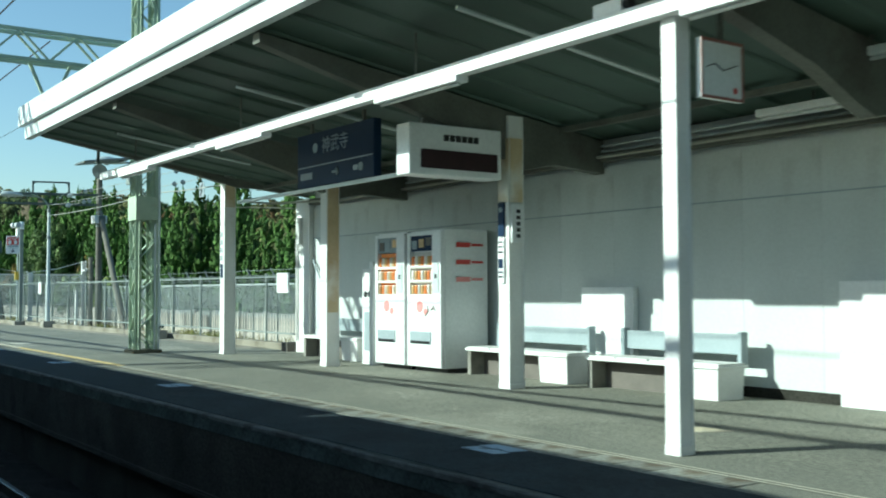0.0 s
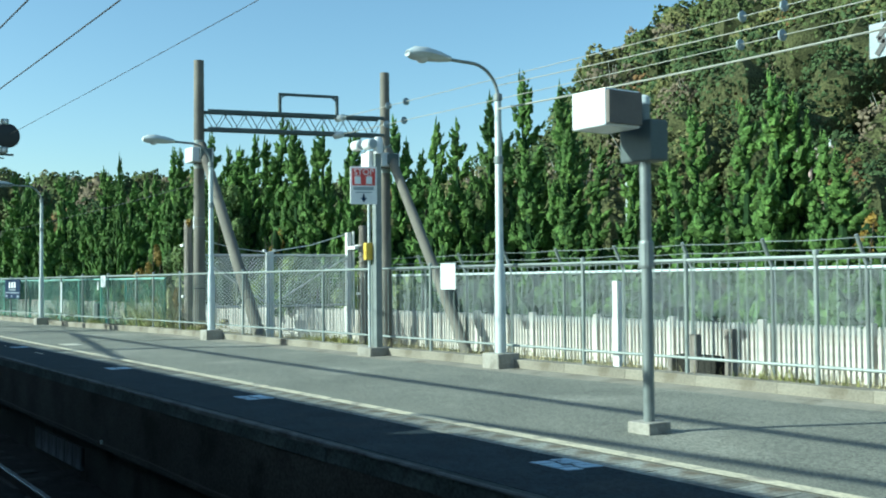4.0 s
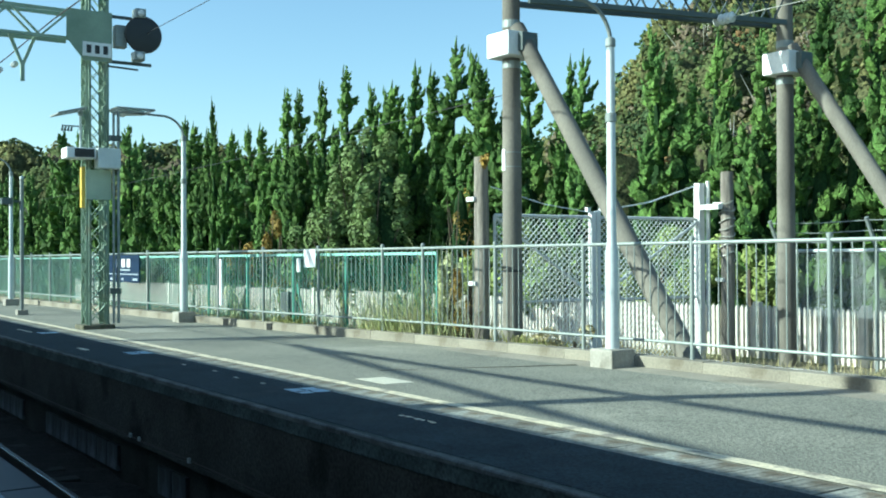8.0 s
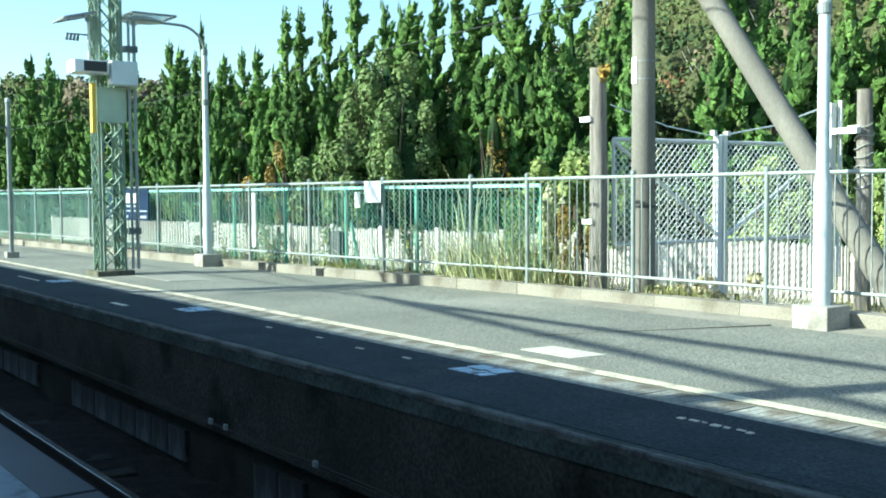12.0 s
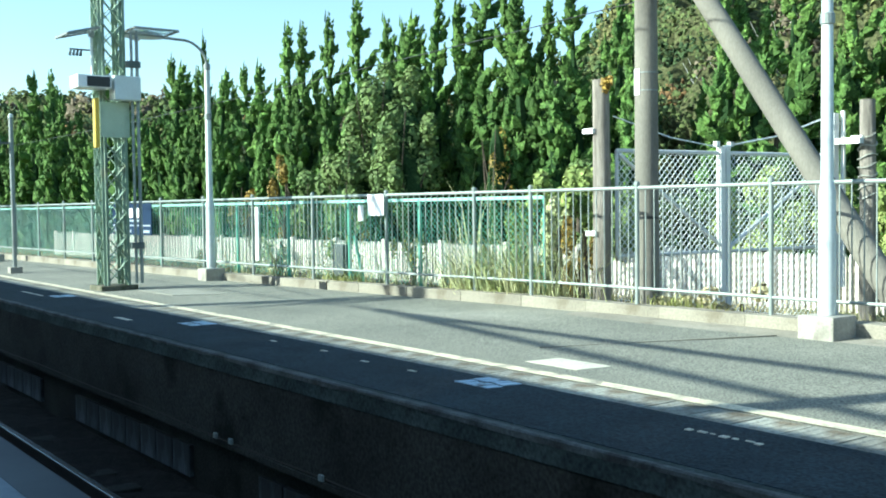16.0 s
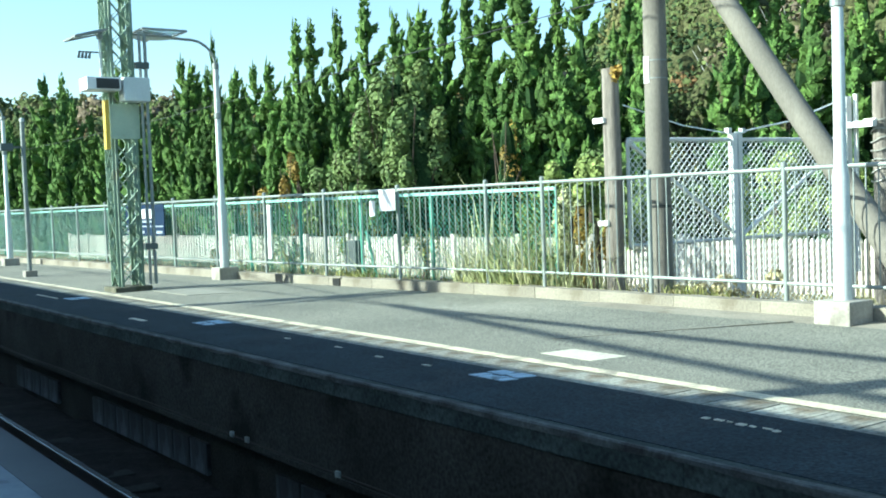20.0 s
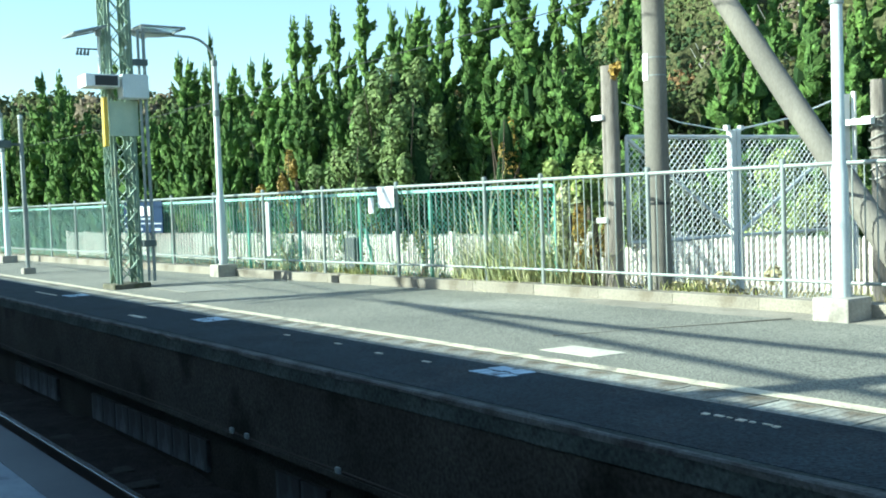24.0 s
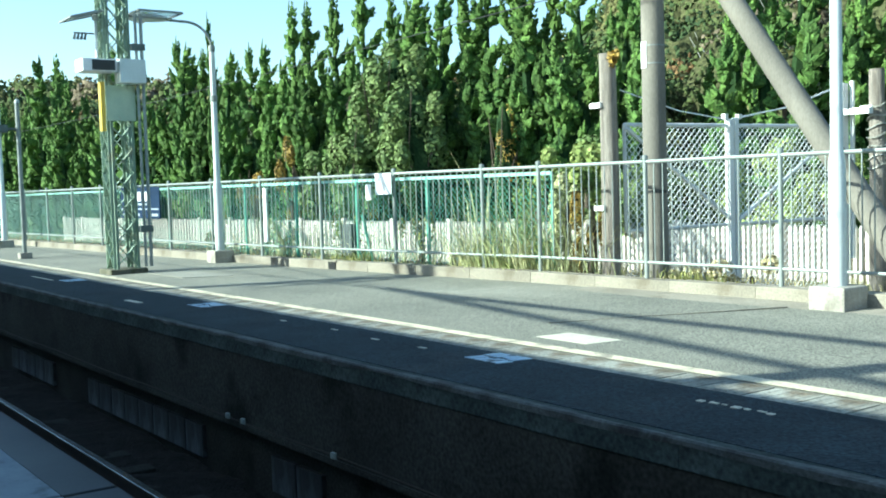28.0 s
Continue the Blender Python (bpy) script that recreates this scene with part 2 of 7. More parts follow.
WHITE_CAN = mat("pale_pack", (0.75, 0.72, 0.66), (0.60, 0.57, 0.50), 0.35, scale=8, fine=30, bump=0.0, spread=0.25)
DRY_GRASS = mat("dry_grass", (0.44, 0.38, 0.21), (0.27, 0.25, 0.12), 0.85, scale=2, fine=20, bump=0.0, island=0.45)
# White sign print greyed for the dim shade under the canopy.
DIM_SIGN_WHITE = mat("shade_dimmed_sign_print", (0.34, 0.38, 0.42), (0.28, 0.32, 0.36), 0.6, scale=3, fine=40, bump=0.0)
GREY_BLUE = mat("grey_blue_bench", (0.33, 0.38, 0.40), (0.27, 0.32, 0.34), 0.55, scale=3, fine=40, bump=0.04, spread=0.05, stain=(0.24, 0.27, 0.28), stain_scale=2.0, stain_at=0.6)
BENCH_SIDE = mat("bench_side", (0.30, 0.29, 0.25), (0.22, 0.21, 0.18), 0.7, scale=3, fine=40, bump=0.06, stain=(0.15, 0.14, 0.12), stain_scale=3)
BROWN_BOX = mat("brown_seat_side", (0.16, 0.14, 0.12), (0.11, 0.10, 0.085), 0.7, scale=3, fine=40, bump=0.1)
YELLOW = mat("yellow_enamel", (0.72, 0.50, 0.06), (0.62, 0.42, 0.05), 0.45, scale=3, fine=30, bump=0.03)
WIRE = mat("bright_zinc_wire", (0.86, 0.88, 0.87), (0.76, 0.79, 0.78), 0.45, scale=6, fine=40, bump=0.0)
CABLE = mat("black_cable", (0.03, 0.032, 0.035), (0.02, 0.02, 0.022), 0.6, scale=4, fine=30, bump=0.0)
COPPER = mat("pale_cable", (0.42, 0.42, 0.36), (0.34, 0.34, 0.30), 0.5, 0.3, scale=4, fine=30, bump=0.0)
PORCELAIN = mat("porcelain", (0.72, 0.74, 0.72), (0.62, 0.64, 0.62), 0.2, scale=3, fine=30, bump=0.0)
BARK = mat("bark", (0.11, 0.085, 0.06), (0.07, 0.055, 0.04), 1.0, scale=5, fine=40, bump=0.6, stretch=(2, 2, 0.5))
JUNIPER = mat("juniper_foliage", (0.110, 0.184, 0.039), (0.054, 0.108, 0.029), 0.8, scale=1.4, fine=28, bump=0.9, spread=0.22, island=0.38, spec=0.2, grit=0.55)
# Near-black green paints the shade in the gaps between foliage clumps.
JUNIPER_SHADE = mat("juniper_gap_shade", (0.028, 0.054, 0.020), (0.016, 0.034, 0.013), 1.0, scale=2, fine=18, bump=0.3, spec=0.1, grit=0.3)
LEAF = mat("camphor_leaves", (0.18, 0.24, 0.078), (0.085, 0.137, 0.045), 0.7, scale=1.0, fine=14, bump=0.0, island=0.42, spec=0.25)
LEAF_GOLD = mat("yellowing_leaves", (0.32, 0.20, 0.03), (0.20, 0.15, 0.025), 0.7, scale=2, fine=14, bump=0.0, island=0.4)
REED = mat("dry_reed", (0.64, 0.62, 0.36), (0.36, 0.41, 0.18), 0.8, scale=2.5, fine=20, bump=0.0, island=0.45)
GRASS = mat("kerb_grass", (0.36, 0.33, 0.12), (0.19, 0.23, 0.06), 0.85, scale=2, fine=20, bump=0.0, island=0.45)
SCRUB = mat("yellow_green_scrub", (0.30, 0.35, 0.115), (0.17, 0.23, 0.065), 0.8, scale=1.5, fine=16, bump=0.0, island=0.45, spec=0.2)
HILL_SOIL = mat("hill_floor", (0.055, 0.062, 0.026), (0.035, 0.042, 0.018), 1.0, scale=0.15, fine=1.2, bump=0.6, stain=(0.08, 0.065, 0.035), stain_scale=0.06, grit=0.45)
TRAIN = mat("stainless_train_side", (0.58, 0.59, 0.60), (0.52, 0.53, 0.54), 0.35, 0.8, scale=0.6, fine=20, bump=0.02)
SLAB = mat("smooth_slab", (0.075, 0.08, 0.083), (0.052, 0.056, 0.06), 0.6, scale=0.8, fine=20, bump=0.05)
# Darker shells inside the crowns paint the shade between hillside leaves.
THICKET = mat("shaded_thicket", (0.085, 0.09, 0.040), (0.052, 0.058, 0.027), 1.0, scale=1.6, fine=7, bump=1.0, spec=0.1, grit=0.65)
FOREST = []
for k, (a, b) in enumerate((((0.10, 0.125, 0.045), (0.068, 0.09, 0.034)), ((0.155, 0.155, 0.062), (0.115, 0.118, 0.047)), ((0.19, 0.12, 0.052), (0.14, 0.088, 0.042)), ((0.165, 0.138, 0.092), (0.13, 0.11, 0.074)), ((0.066, 0.10, 0.04), (0.044, 0.07, 0.03)))):
    FOREST.append(mat("forest_leaves_%s" % "abcde"[k], a, b, 0.9, scale=0.9, fine=4, bump=0.5, island=0.2, spec=0.15, grit=0.35))


def glass(name, tint=(0.9, 0.95, 0.95), rough=0.03):
    m = bpy.data.materials.new(name)
    m.use_nodes = True
    b = m.node_tree.nodes["Principled BSDF"]
    b.inputs["Base Color"].default_value = (*tint, 1)
    b.inputs["Roughness"].default_value = rough
    b.inputs["Transmission Weight"].default_value = 1.0
    b.inputs["IOR"].default_value = 1.45
    return m


GLASS = glass("clear_cover")
LAMP_GLASS = mat("lamp_diffuser", (0.72, 0.74, 0.72), (0.62, 0.64, 0.62), 0.25, scale=2, fine=20, bump=0.0)


# ---- shapes ----
class Shape:
    """Collects vertices and faces of one mesh."""

    def __init__(self):
        self.v, self.f = [], []

    def add(self, v, f):
        k = len(self.v)
        self.v += [tuple(p) for p in v]
        self.f += [tuple(i + k for i in q) for q in f]
        return self

    def box(self, x0, y0, z0, x1, y1, z1, c=0.0):
        """A box between two corners; c cuts its edges."""
        if c <= 0:
            v = [(x, y, z) for x in (x0, x1) for y in (y0, y1) for z in (z0, z1)]
            return self.add(v, [(0, 1, 3, 2), (4, 6, 7, 5), (0, 4, 5, 1), (2, 3, 7, 6), (0, 2, 6, 4), (1, 5, 7, 3)])
        bm = bmesh.new()
        bmesh.ops.create_cube(bm, size=1.0)
        for p in bm.verts:
            p.co = ((x0 + x1) / 2 + p.co.x * (x1 - x0), (y0 + y1) / 2 + p.co.y * (y1 - y0), (z0 + z1) / 2 + p.co.z * (z1 - z0))
        bmesh.ops.bevel(bm, geom=list(bm.edges), offset=c, segments=2, affect="EDGES", profile=0.6)
        bm.verts.index_update()
        self.add([p.co[:] for p in bm.verts], [[p.index for p in q.verts] for q in bm.faces])
        bm.free()
        return self

    def beam(self, a, b, w, h=None, up=(0, 0, 1)):
        """A straight bar of w by h between two points."""
        a, b, h = Vector(a), Vector(b), h or w
        d = (b - a).normalized()
        s = d.cross(Vector(up))
        s = (s if s.length > 1e-4 else d.cross(Vector((1, 0, 0)))).normalized()
        u = s.cross(d)
        v = [p + s * i * w / 2 + u * j * h / 2 for p in (a, b) for i, j in ((-1, -1), (1, -1), (1, 1), (-1, 1))]
        return self.add(v, [(3, 2, 1, 0), (4, 5, 6, 7), (0, 1, 5, 4), (1, 2, 6, 5), (2, 3, 7, 6), (3, 0, 4, 7)])

    def rod(self, pts, r, n=8, cap=True):
        """A round bar along points; r is one radius or one for each point."""
        pts = [Vector(p) for p in pts]
        rs = r if isinstance(r, (list, tuple)) else [r] * len(pts)
        side = None
        v, f = [], []
        for i, p in enumerate(pts):
            d = (pts[min(i + 1, len(pts) - 1)] - pts[max(i - 1, 0)]).normalized()
            if side is None:
                side = d.cross(Vector((0, 0, 1)))
                side = (side if side.length > 1e-3 else d.cross(Vector((1, 0, 0)))).normalized()
            side = (side - d * side.dot(d)).normalized()
            w = d.cross(side)
            v += [p + (side * math.cos(k * math.tau / n) + w * math.sin(k * math.tau / n)) * rs[i] for k in range(n)]
            if i:
                o = (i - 1) * n
                f += [(o + k, o + (k + 1) % n, o + n + (k + 1) % n, o + n + k) for k in range(n)]
        if cap:
            f += [tuple(range(n - 1, -1, -1)), tuple(range(len(v) - n, len(v)))]
        return self.add(v, f)

    def ring(self, profile, n=16, at=(0, 0, 0), axis="z"):
        """A turned body: (radius, height) pairs about an axis."""
        v, f = [], []
        for r, h in profile:
            for k in range(n):
                c, s = r * math.cos(k * math.tau / n), r * math.sin(k * math.tau / n)
                p = {"z": (c, s, h), "x": (h, c, s), "y": (s, h, c)}[axis]
                v.append((p[0] + at[0], p[1] + at[1], p[2] + at[2]))
        for i in range(len(profile) - 1):
            f += [(i * n + k, i * n + (k + 1) % n, (i + 1) * n + (k + 1) % n, (i + 1) * n + k) for k in range(n)]
        f += [tuple(range(n - 1, -1, -1)), tuple(range(len(v) - n, len(v)))]
        return self.add(v, f)

    def mesh(self, name, material, smooth=False):
        m = bpy.data.meshes.new(name)
        m.from_pydata(self.v, [], self.f)
        m.materials.append(material)
        if smooth:
            m.polygons.foreach_set("use_smooth", [True] * len(m.polygons))
            m.set_sharp_from_angle(angle=radians(40))
        m.update()
        return m


def part(name, shape, material, parent=None, label="", smooth=False):
    ob = new(name, shape.mesh(name, material, smooth))
    ob.parent = parent
    return tagged(ob, label) if label else ob


def thing(name, label, category, group="", kind="", at=(0, 0, 0)):
    ob = new(name)
    ob.empty_display_size = 0.2
    ob.location = at
    return tagged(ob, label, category, group, kind)


def solid(name, shape, material, label, category, group="", kind="", smooth=False):
    return tagged(part(name, shape, material, None, "", smooth), label, category, group, kind)


def piece(name, data, parent, at=(0, 0, 0), turn=0.0):
    ob = new(name, data)
    ob.parent = parent
    ob.location = at
    ob.rotation_euler.z = turn
    return ob


def kerb_y(x):
    return float(np.interp(x, (-60, -30, -19, -14, -12, -9, -5, -2, 4, 10, 20, 45), (5.6, 6.4, 6.93, 7.2, 7.4, 7.72, 7.87, 7.95, 8.1, 8.25, 8.32, 8.35)))


def writing(text, size, material, parent, at, rx=90, rz=0, name="lettering", depth=0.004, align="CENTER"):
    """Raised letters in the built-in font, as a mesh."""
    cu = bpy.data.curves.new(name, "FONT")
    cu.body, cu.size, cu.extrude, cu.align_x, cu.align_y = text, size, depth, align, "CENTER"
    tmp = new(name + "_curve", cu)
    bpy.context.view_layer.update()
    me = bpy.data.meshes.new_from_object(tmp.evaluated_get(bpy.context.evaluated_depsgraph_get()))
    bpy.data.objects.remove(tmp)
    bpy.data.curves.remove(cu)
    me.materials.clear()
    me.materials.append(material)
    ob = new(name, me)
    ob.parent = parent
    ob.matrix_basis = pose(*at, rx, 0, rz)
    return ob

EDGE_Y = 3.385
BACK_Z = -0.42

# ---- ground, tracks, platform ----
g = Shape()
xs = (-2500, -400, -60, -20, 20, 60, 400, 2500)
prof = ((-2500, -1.36), (-3, -1.36), (8.55, -1.36), (8.6, BACK_Z), (14, BACK_Z), (40, -0.3), (400, 0.0), (2500, 0.0))
g.add([(x, y, z) for x in xs for y, z in prof], [(i * 8 + j, (i + 1) * 8 + j, (i + 1) * 8 + j + 1, i * 8 + j + 1) for i in range(7) for j in range(7)])
solid("ground", g, EARTH, "brown earth ground with mossy patches", "ground", kind="structure")

# ballast of the near tracks, as an uneven bed of stones
rng = np.random.default_rng(3)
bed = Shape()
nx, ny = 210, 22
gx, gy = np.linspace(-62, 46, nx), np.linspace(-4.4, 3.5, ny)
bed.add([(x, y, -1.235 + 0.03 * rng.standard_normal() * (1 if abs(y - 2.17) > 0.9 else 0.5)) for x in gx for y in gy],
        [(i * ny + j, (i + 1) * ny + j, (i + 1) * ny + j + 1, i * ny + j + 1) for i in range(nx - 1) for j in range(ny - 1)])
solid("ballast_bed", bed, BALLAST, "brown crushed stone ballast bed, trench shade in its colour", "ballast", kind="structure")



def rails(cy, x0, x1, z, label):
    t = thing("railway_track", label, "railway track", kind="structure")
    for s in (-1, 1):
        y = cy + s * 0.5335
        r = Shape().box(x0, y - 0.06, z - 0.145, x1, y + 0.06, z - 0.125).box(x0, y - 0.01, z - 0.125, x1, y + 0.01, z - 0.04).box(x0, y - 0.0325, z - 0.036, x1, y + 0.0325, z - 0.008)
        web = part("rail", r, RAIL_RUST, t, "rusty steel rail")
        part("running_surface", Shape().box(x0, y - 0.031, z - 0.008, x1, y + 0.031, z, 0.004), RAIL_TOP, web, "polished top of the rail")
    data = Shape().box(-0.11, -1.0, z - 0.29, 0.11, 1.0, z - 0.147, 0.012).mesh("sleeper", SHADED_OLD_CONCRETE)
    for k in range(int((x1 - x0) / 0.62)):
        piece("sleeper", data, t, (x0 + 0.3 + k * 0.62, cy, 0))
    return t


rails(2.17, -60, 44, -1.10, "railway track with rusty rails on concrete sleepers in shade")
rails(10.5, -34, 26, BACK_Z + 0.18, "overgrown siding track with rusty rails behind the platform fence")

# smooth slabs between the rails of the far track
deck = thing("track_slab", "smooth grey concrete slabs laid between the rails", "concrete slab", kind="structure")
slab_wide = Shape().box(-1.97, 2.17, -1.3, 1.97, 2.58, -1.13, 0.01).mesh("slab", SLAB)
slab_pale = Shape().box(-1.97, 1.76, -1.3, 1.97, 2.16, -1.12, 0.01).mesh("slab", PALE_PANEL)
for k in range(7):
    piece("slab", slab_wide, deck, (-26 + 4 * k, 0, 0))
    piece("slab", slab_pale, deck, (-26 + 4 * k, 0, 0))

# platform body
xs = [-60 + 1.5 * k for k in range(71)]
top = Shape()
rows = []
for x in xs:
    ys = (EDGE_Y + 0.33, 4.30, 4.60, 4.76, 6.0, kerb_y(x) + 0.25)
    rows.append([(x, y, 0.0 if i != 4 else 0.012) for i, y in enumerate(ys)])
n = 6
for r in rows:
    top.v += r
for i in range(len(rows) - 1):
    for j in range(n - 1):
        top.f.append((i * n + j, (i + 1) * n + j, (i + 1) * n + j + 1, i * n + j + 1))
solid("platform_surface", top, ASPHALT, "worn grey asphalt platform surface", "platform", kind="structure")
# strip coloured for the deep shade beside the train
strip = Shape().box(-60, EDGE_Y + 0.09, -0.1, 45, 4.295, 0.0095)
solid("platform_edge_asphalt", strip, PATCH, "asphalt strip along the platform edge, train shade in its colour", "platform", kind="structure")
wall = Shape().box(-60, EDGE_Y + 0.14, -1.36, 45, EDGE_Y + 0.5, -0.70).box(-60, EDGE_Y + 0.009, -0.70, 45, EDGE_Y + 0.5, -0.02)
solid("platform_wall", wall, SHADED_OLD_CONCRETE, "stained concrete wall of the platform, shade darkened into its colour", "platform wall", kind="structure")
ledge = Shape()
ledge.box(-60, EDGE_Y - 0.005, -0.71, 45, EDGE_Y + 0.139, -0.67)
solid("platform_wall_ledge", ledge, SHADED_OLD_CONCRETE, "narrow concrete ledge along the platform wall", "ledge", kind="structure")
line, newer, thin = Shape(), Shape(), Shape()
for i in range(len(xs) - 1):
    x0, x1 = xs[i], xs[i + 1]
    if x0 < 21:
        (newer if x0 > 14 else line).add([(x0, 4.64, 0.006), (x1, 4.64, 0.006), (x1, 4.755, 0.008), (x0, 4.755, 0.008)], [(0, 1, 2, 3)])
    else:
        # pale strips paint the lit sliver along the edge of the train's shadow
        for y in (4.612, 4.668):
            thin.add([(x0, y, 0.006), (x1, y, 0.006), (x1, y + 0.02, 0.0065), (x0, y + 0.02, 0.0065)], [(0, 1, 2, 3)])
solid("safety_line", thin, CREAM_MARK, "pair of thin pale strips for the sunlit sliver beside the train's shadow", "painted line", kind="structure")
solid("safety_line", newer, FRESH_LINE, "yellow safety line painted on asphalt beside the canopy", "painted line", kind="structure")
solid("safety_line", line, YELLOW_LINE, "faded pale yellow safety line painted on asphalt", "painted line", kind="structure")

# kerb core behind the stones
core = Shape()
for x in xs[:-22]:
    core.v += [(x, kerb_y(x) + 0.02, -0.4), (x, kerb_y(x) + 0.02, 0.11), (x, kerb_y(x) + 0.22, 0.11), (x, kerb_y(x) + 0.22, -0.6)]
for i in range(len(xs) - 23):
    for j in range(3):
        core.f.append((i * 4 + j, (i + 1) * 4 + j, (i + 1) * 4 + j + 1, i * 4 + j + 1))
solid("kerb_core", core, KERB, "mortar bed of the platform kerb", "kerb", kind="structure")


# painted marks on the platform
def mark(x0, y0, x1, y1, material, label, skew=0.0, top=0.014):
    s = Shape().add([(x0, y0, top), (x1, y0, top), (x1 + skew, y1, top), (x0 + skew, y1, top), (x0, y0, -0.01), (x1, y0, -0.01), (x1 + skew, y1, -0.01), (x0 + skew, y1, -0.01)],
                    [(0, 1, 2, 3), (0, 4, 5, 1), (1, 5, 6, 2), (2, 6, 7, 3), (3, 7, 4, 0)])
    return solid("floor_mark", s, material, label, "floor marking", "painted marks on the platform")


def boarding_mark(x):
    """A pale panel broken up by slanting gaps."""
    t = thing("floor_mark", "worn pale blue boarding mark painted on asphalt", "floor marking", "painted marks on the platform")
    for a, b, y0, y1 in ((-0.14, -0.07, 4.02, 4.14), (-0.135, -0.065, 4.17, 4.285), (-0.045, 0.02, 4.02, 4.12), (-0.05, 0.02, 4.16, 4.285), (0.04, 0.1, 4.02, 4.14), (0.045, 0.105, 4.18, 4.285), (0.125, 0.2, 4.02, 4.125), (0.12, 0.195, 4.155, 4.285)):
        part("painted_block", Shape().add([(x + a, y0, 0.014), (x + b, y0, 0.014), (x + b + 0.03, y1, 0.014), (x + a + 0.03, y1, 0.014), (x + a, y0, 0.004), (x + b, y0, 0.004), (x + b + 0.03, y1, 0.004), (x + a + 0.03, y1, 0.004)],
                                          [(0, 1, 2, 3), (0, 4, 5, 1), (1, 5, 6, 2), (2, 6, 7, 3), (3, 7, 4, 0)]), BLUE_MARK, t)


for x in (-14.35, -9.85, -5.22, 0.62, 5.0, 9.6, 15.45, 19.8, 24.45, 30.2):
    boarding_mark(x)
for x in (-5.48, 13.25):
    mark(x - 0.27, 4.97, x + 0.27, 5.27, CREAM_MARK, "rectangular cream patch painted on asphalt", 0.04, 0.005)
for x, y in ((-8.04, 4.09), (-7.2, 4.11), (-6.5, 4.05), (-5.9, 4.06)):
    mark(x - 0.04, y - 0.012, x + 0.04, y + 0.012, CREAM_MARK, "small worn white dash painted on asphalt", 0.01)
mark(-11.0, 3.72, -10.6, 3.78, CREAM_MARK, "worn white dash painted on asphalt near the edge", 0.02)
mark(-15.6, 3.95, -14.6, 3.98, CREAM_MARK, "thin worn white line painted on asphalt", 0.02)
mark(30.2, 5.85, 30.5, 6.08, YELLOW_LINE, "worn yellow patch painted on asphalt beneath the canopy", 0.1, 0.014)
mark(15.86, 4.28, 15.92, 4.56, CREAM_MARK, "thin white cross line painted on asphalt")
for k in range(7):
    w = (0.035, 0.05, 0.03, 0.045, 0.03, 0.05, 0.03)[k]
    mark(-3.45 + 0.07 * k, 4.025 + 0.012 * (k % 3), -3.45 + 0.07 * k + w, 4.058 + 0.006 * (k % 2), CREAM_MARK, "worn white lettering bar painted on asphalt")

mark(-14.6, 5.3, -13.3, 5.9, PALE_ASPHALT, "lighter asphalt patch let into the platform", 0.3)

# expansion joint across the platform
joint = Shape().beam((-6.2, 5.5, 0.012), (-5.8, 6.55, 0.0125), 0.018, 0.006).beam((-5.8, 6.55, 0.0125), (-5.43, 7.5, 0.013), 0.032, 0.006)
solid("platform_joint", joint, KERB, "mortar-filled joint across the asphalt", "joint", kind="structure")
apron = Shape()
ax = [-8 + 1.0 * k for k in range(27)]
for i, x in enumerate(ax):
    inner = kerb_y(x) - 0.42 - 0.05 * math.sin(1.7 * x)
    apron.v += [(x, inner, 0.0), (x, inner + 0.2, 0.012), (x, kerb_y(x) + 0.03, 0.016)]
    if i:
        apron.f += [(3 * i - 3, 3 * i, 3 * i + 1, 3 * i - 2), (3 * i - 2, 3 * i + 1, 3 * i + 2, 3 * i - 1)]
solid("concrete_apron", apron, KERB, "pale worn concrete strip beside the kerb", "pavement", kind="structure")

# the train at the near platform, along which the view glides
train = thing("train", "long stainless steel commuter train standing on the near track", "train", "", "")
for k in range(5):
    x0 = -54 + 20 * k
    body = Shape()
    prof = [(-0.16, -0.85), (-0.13, 0.2), (-0.15, 2.09), (-0.19, 2.375), (-0.34, 2.543), (-0.7, 2.655), (-1.6, 2.71), (-2.5, 2.655), (-2.86, 2.543), (-3.01, 2.375), (-3.05, 2.0), (-3.07, 0.2), (-3.04, -0.85)]
    m = len(prof)
    body.add([(x, y, z) for x in (x0 + 0.2, x0 + 19.8) for y, z in prof], [(j, j + 1, m + j + 1, m + j) for j in range(m - 1)] + [tuple(range(m)), tuple(range(2 * m - 1, m - 1, -1)), (0, m, 2 * m - 1, m - 1)])
    car = part("car_body", body, TRAIN, train, "ribbed stainless steel car body", True)
    part("gangway", Shape().box(x0 - 0.2, -2.6, -0.6, x0 + 0.2, -0.4, 2.3), BLACK, train, "black gangway bellows")
    for s in (3.2, 16.0):
        part("bogie", Shape().box(x0 + s - 1.3, -2.5, -1.09, x0 + s + 1.3, -0.7, -0.86, 0.05), BLACK, train, "black bogie")

# near platform and its masts, on the sunny side behind the train
solid("near_platform", Shape().box(-60, -9, -1.36, 45, -3.25, 0.0), CONCRETE, "concrete platform beyond the train", "platform", kind="structure")


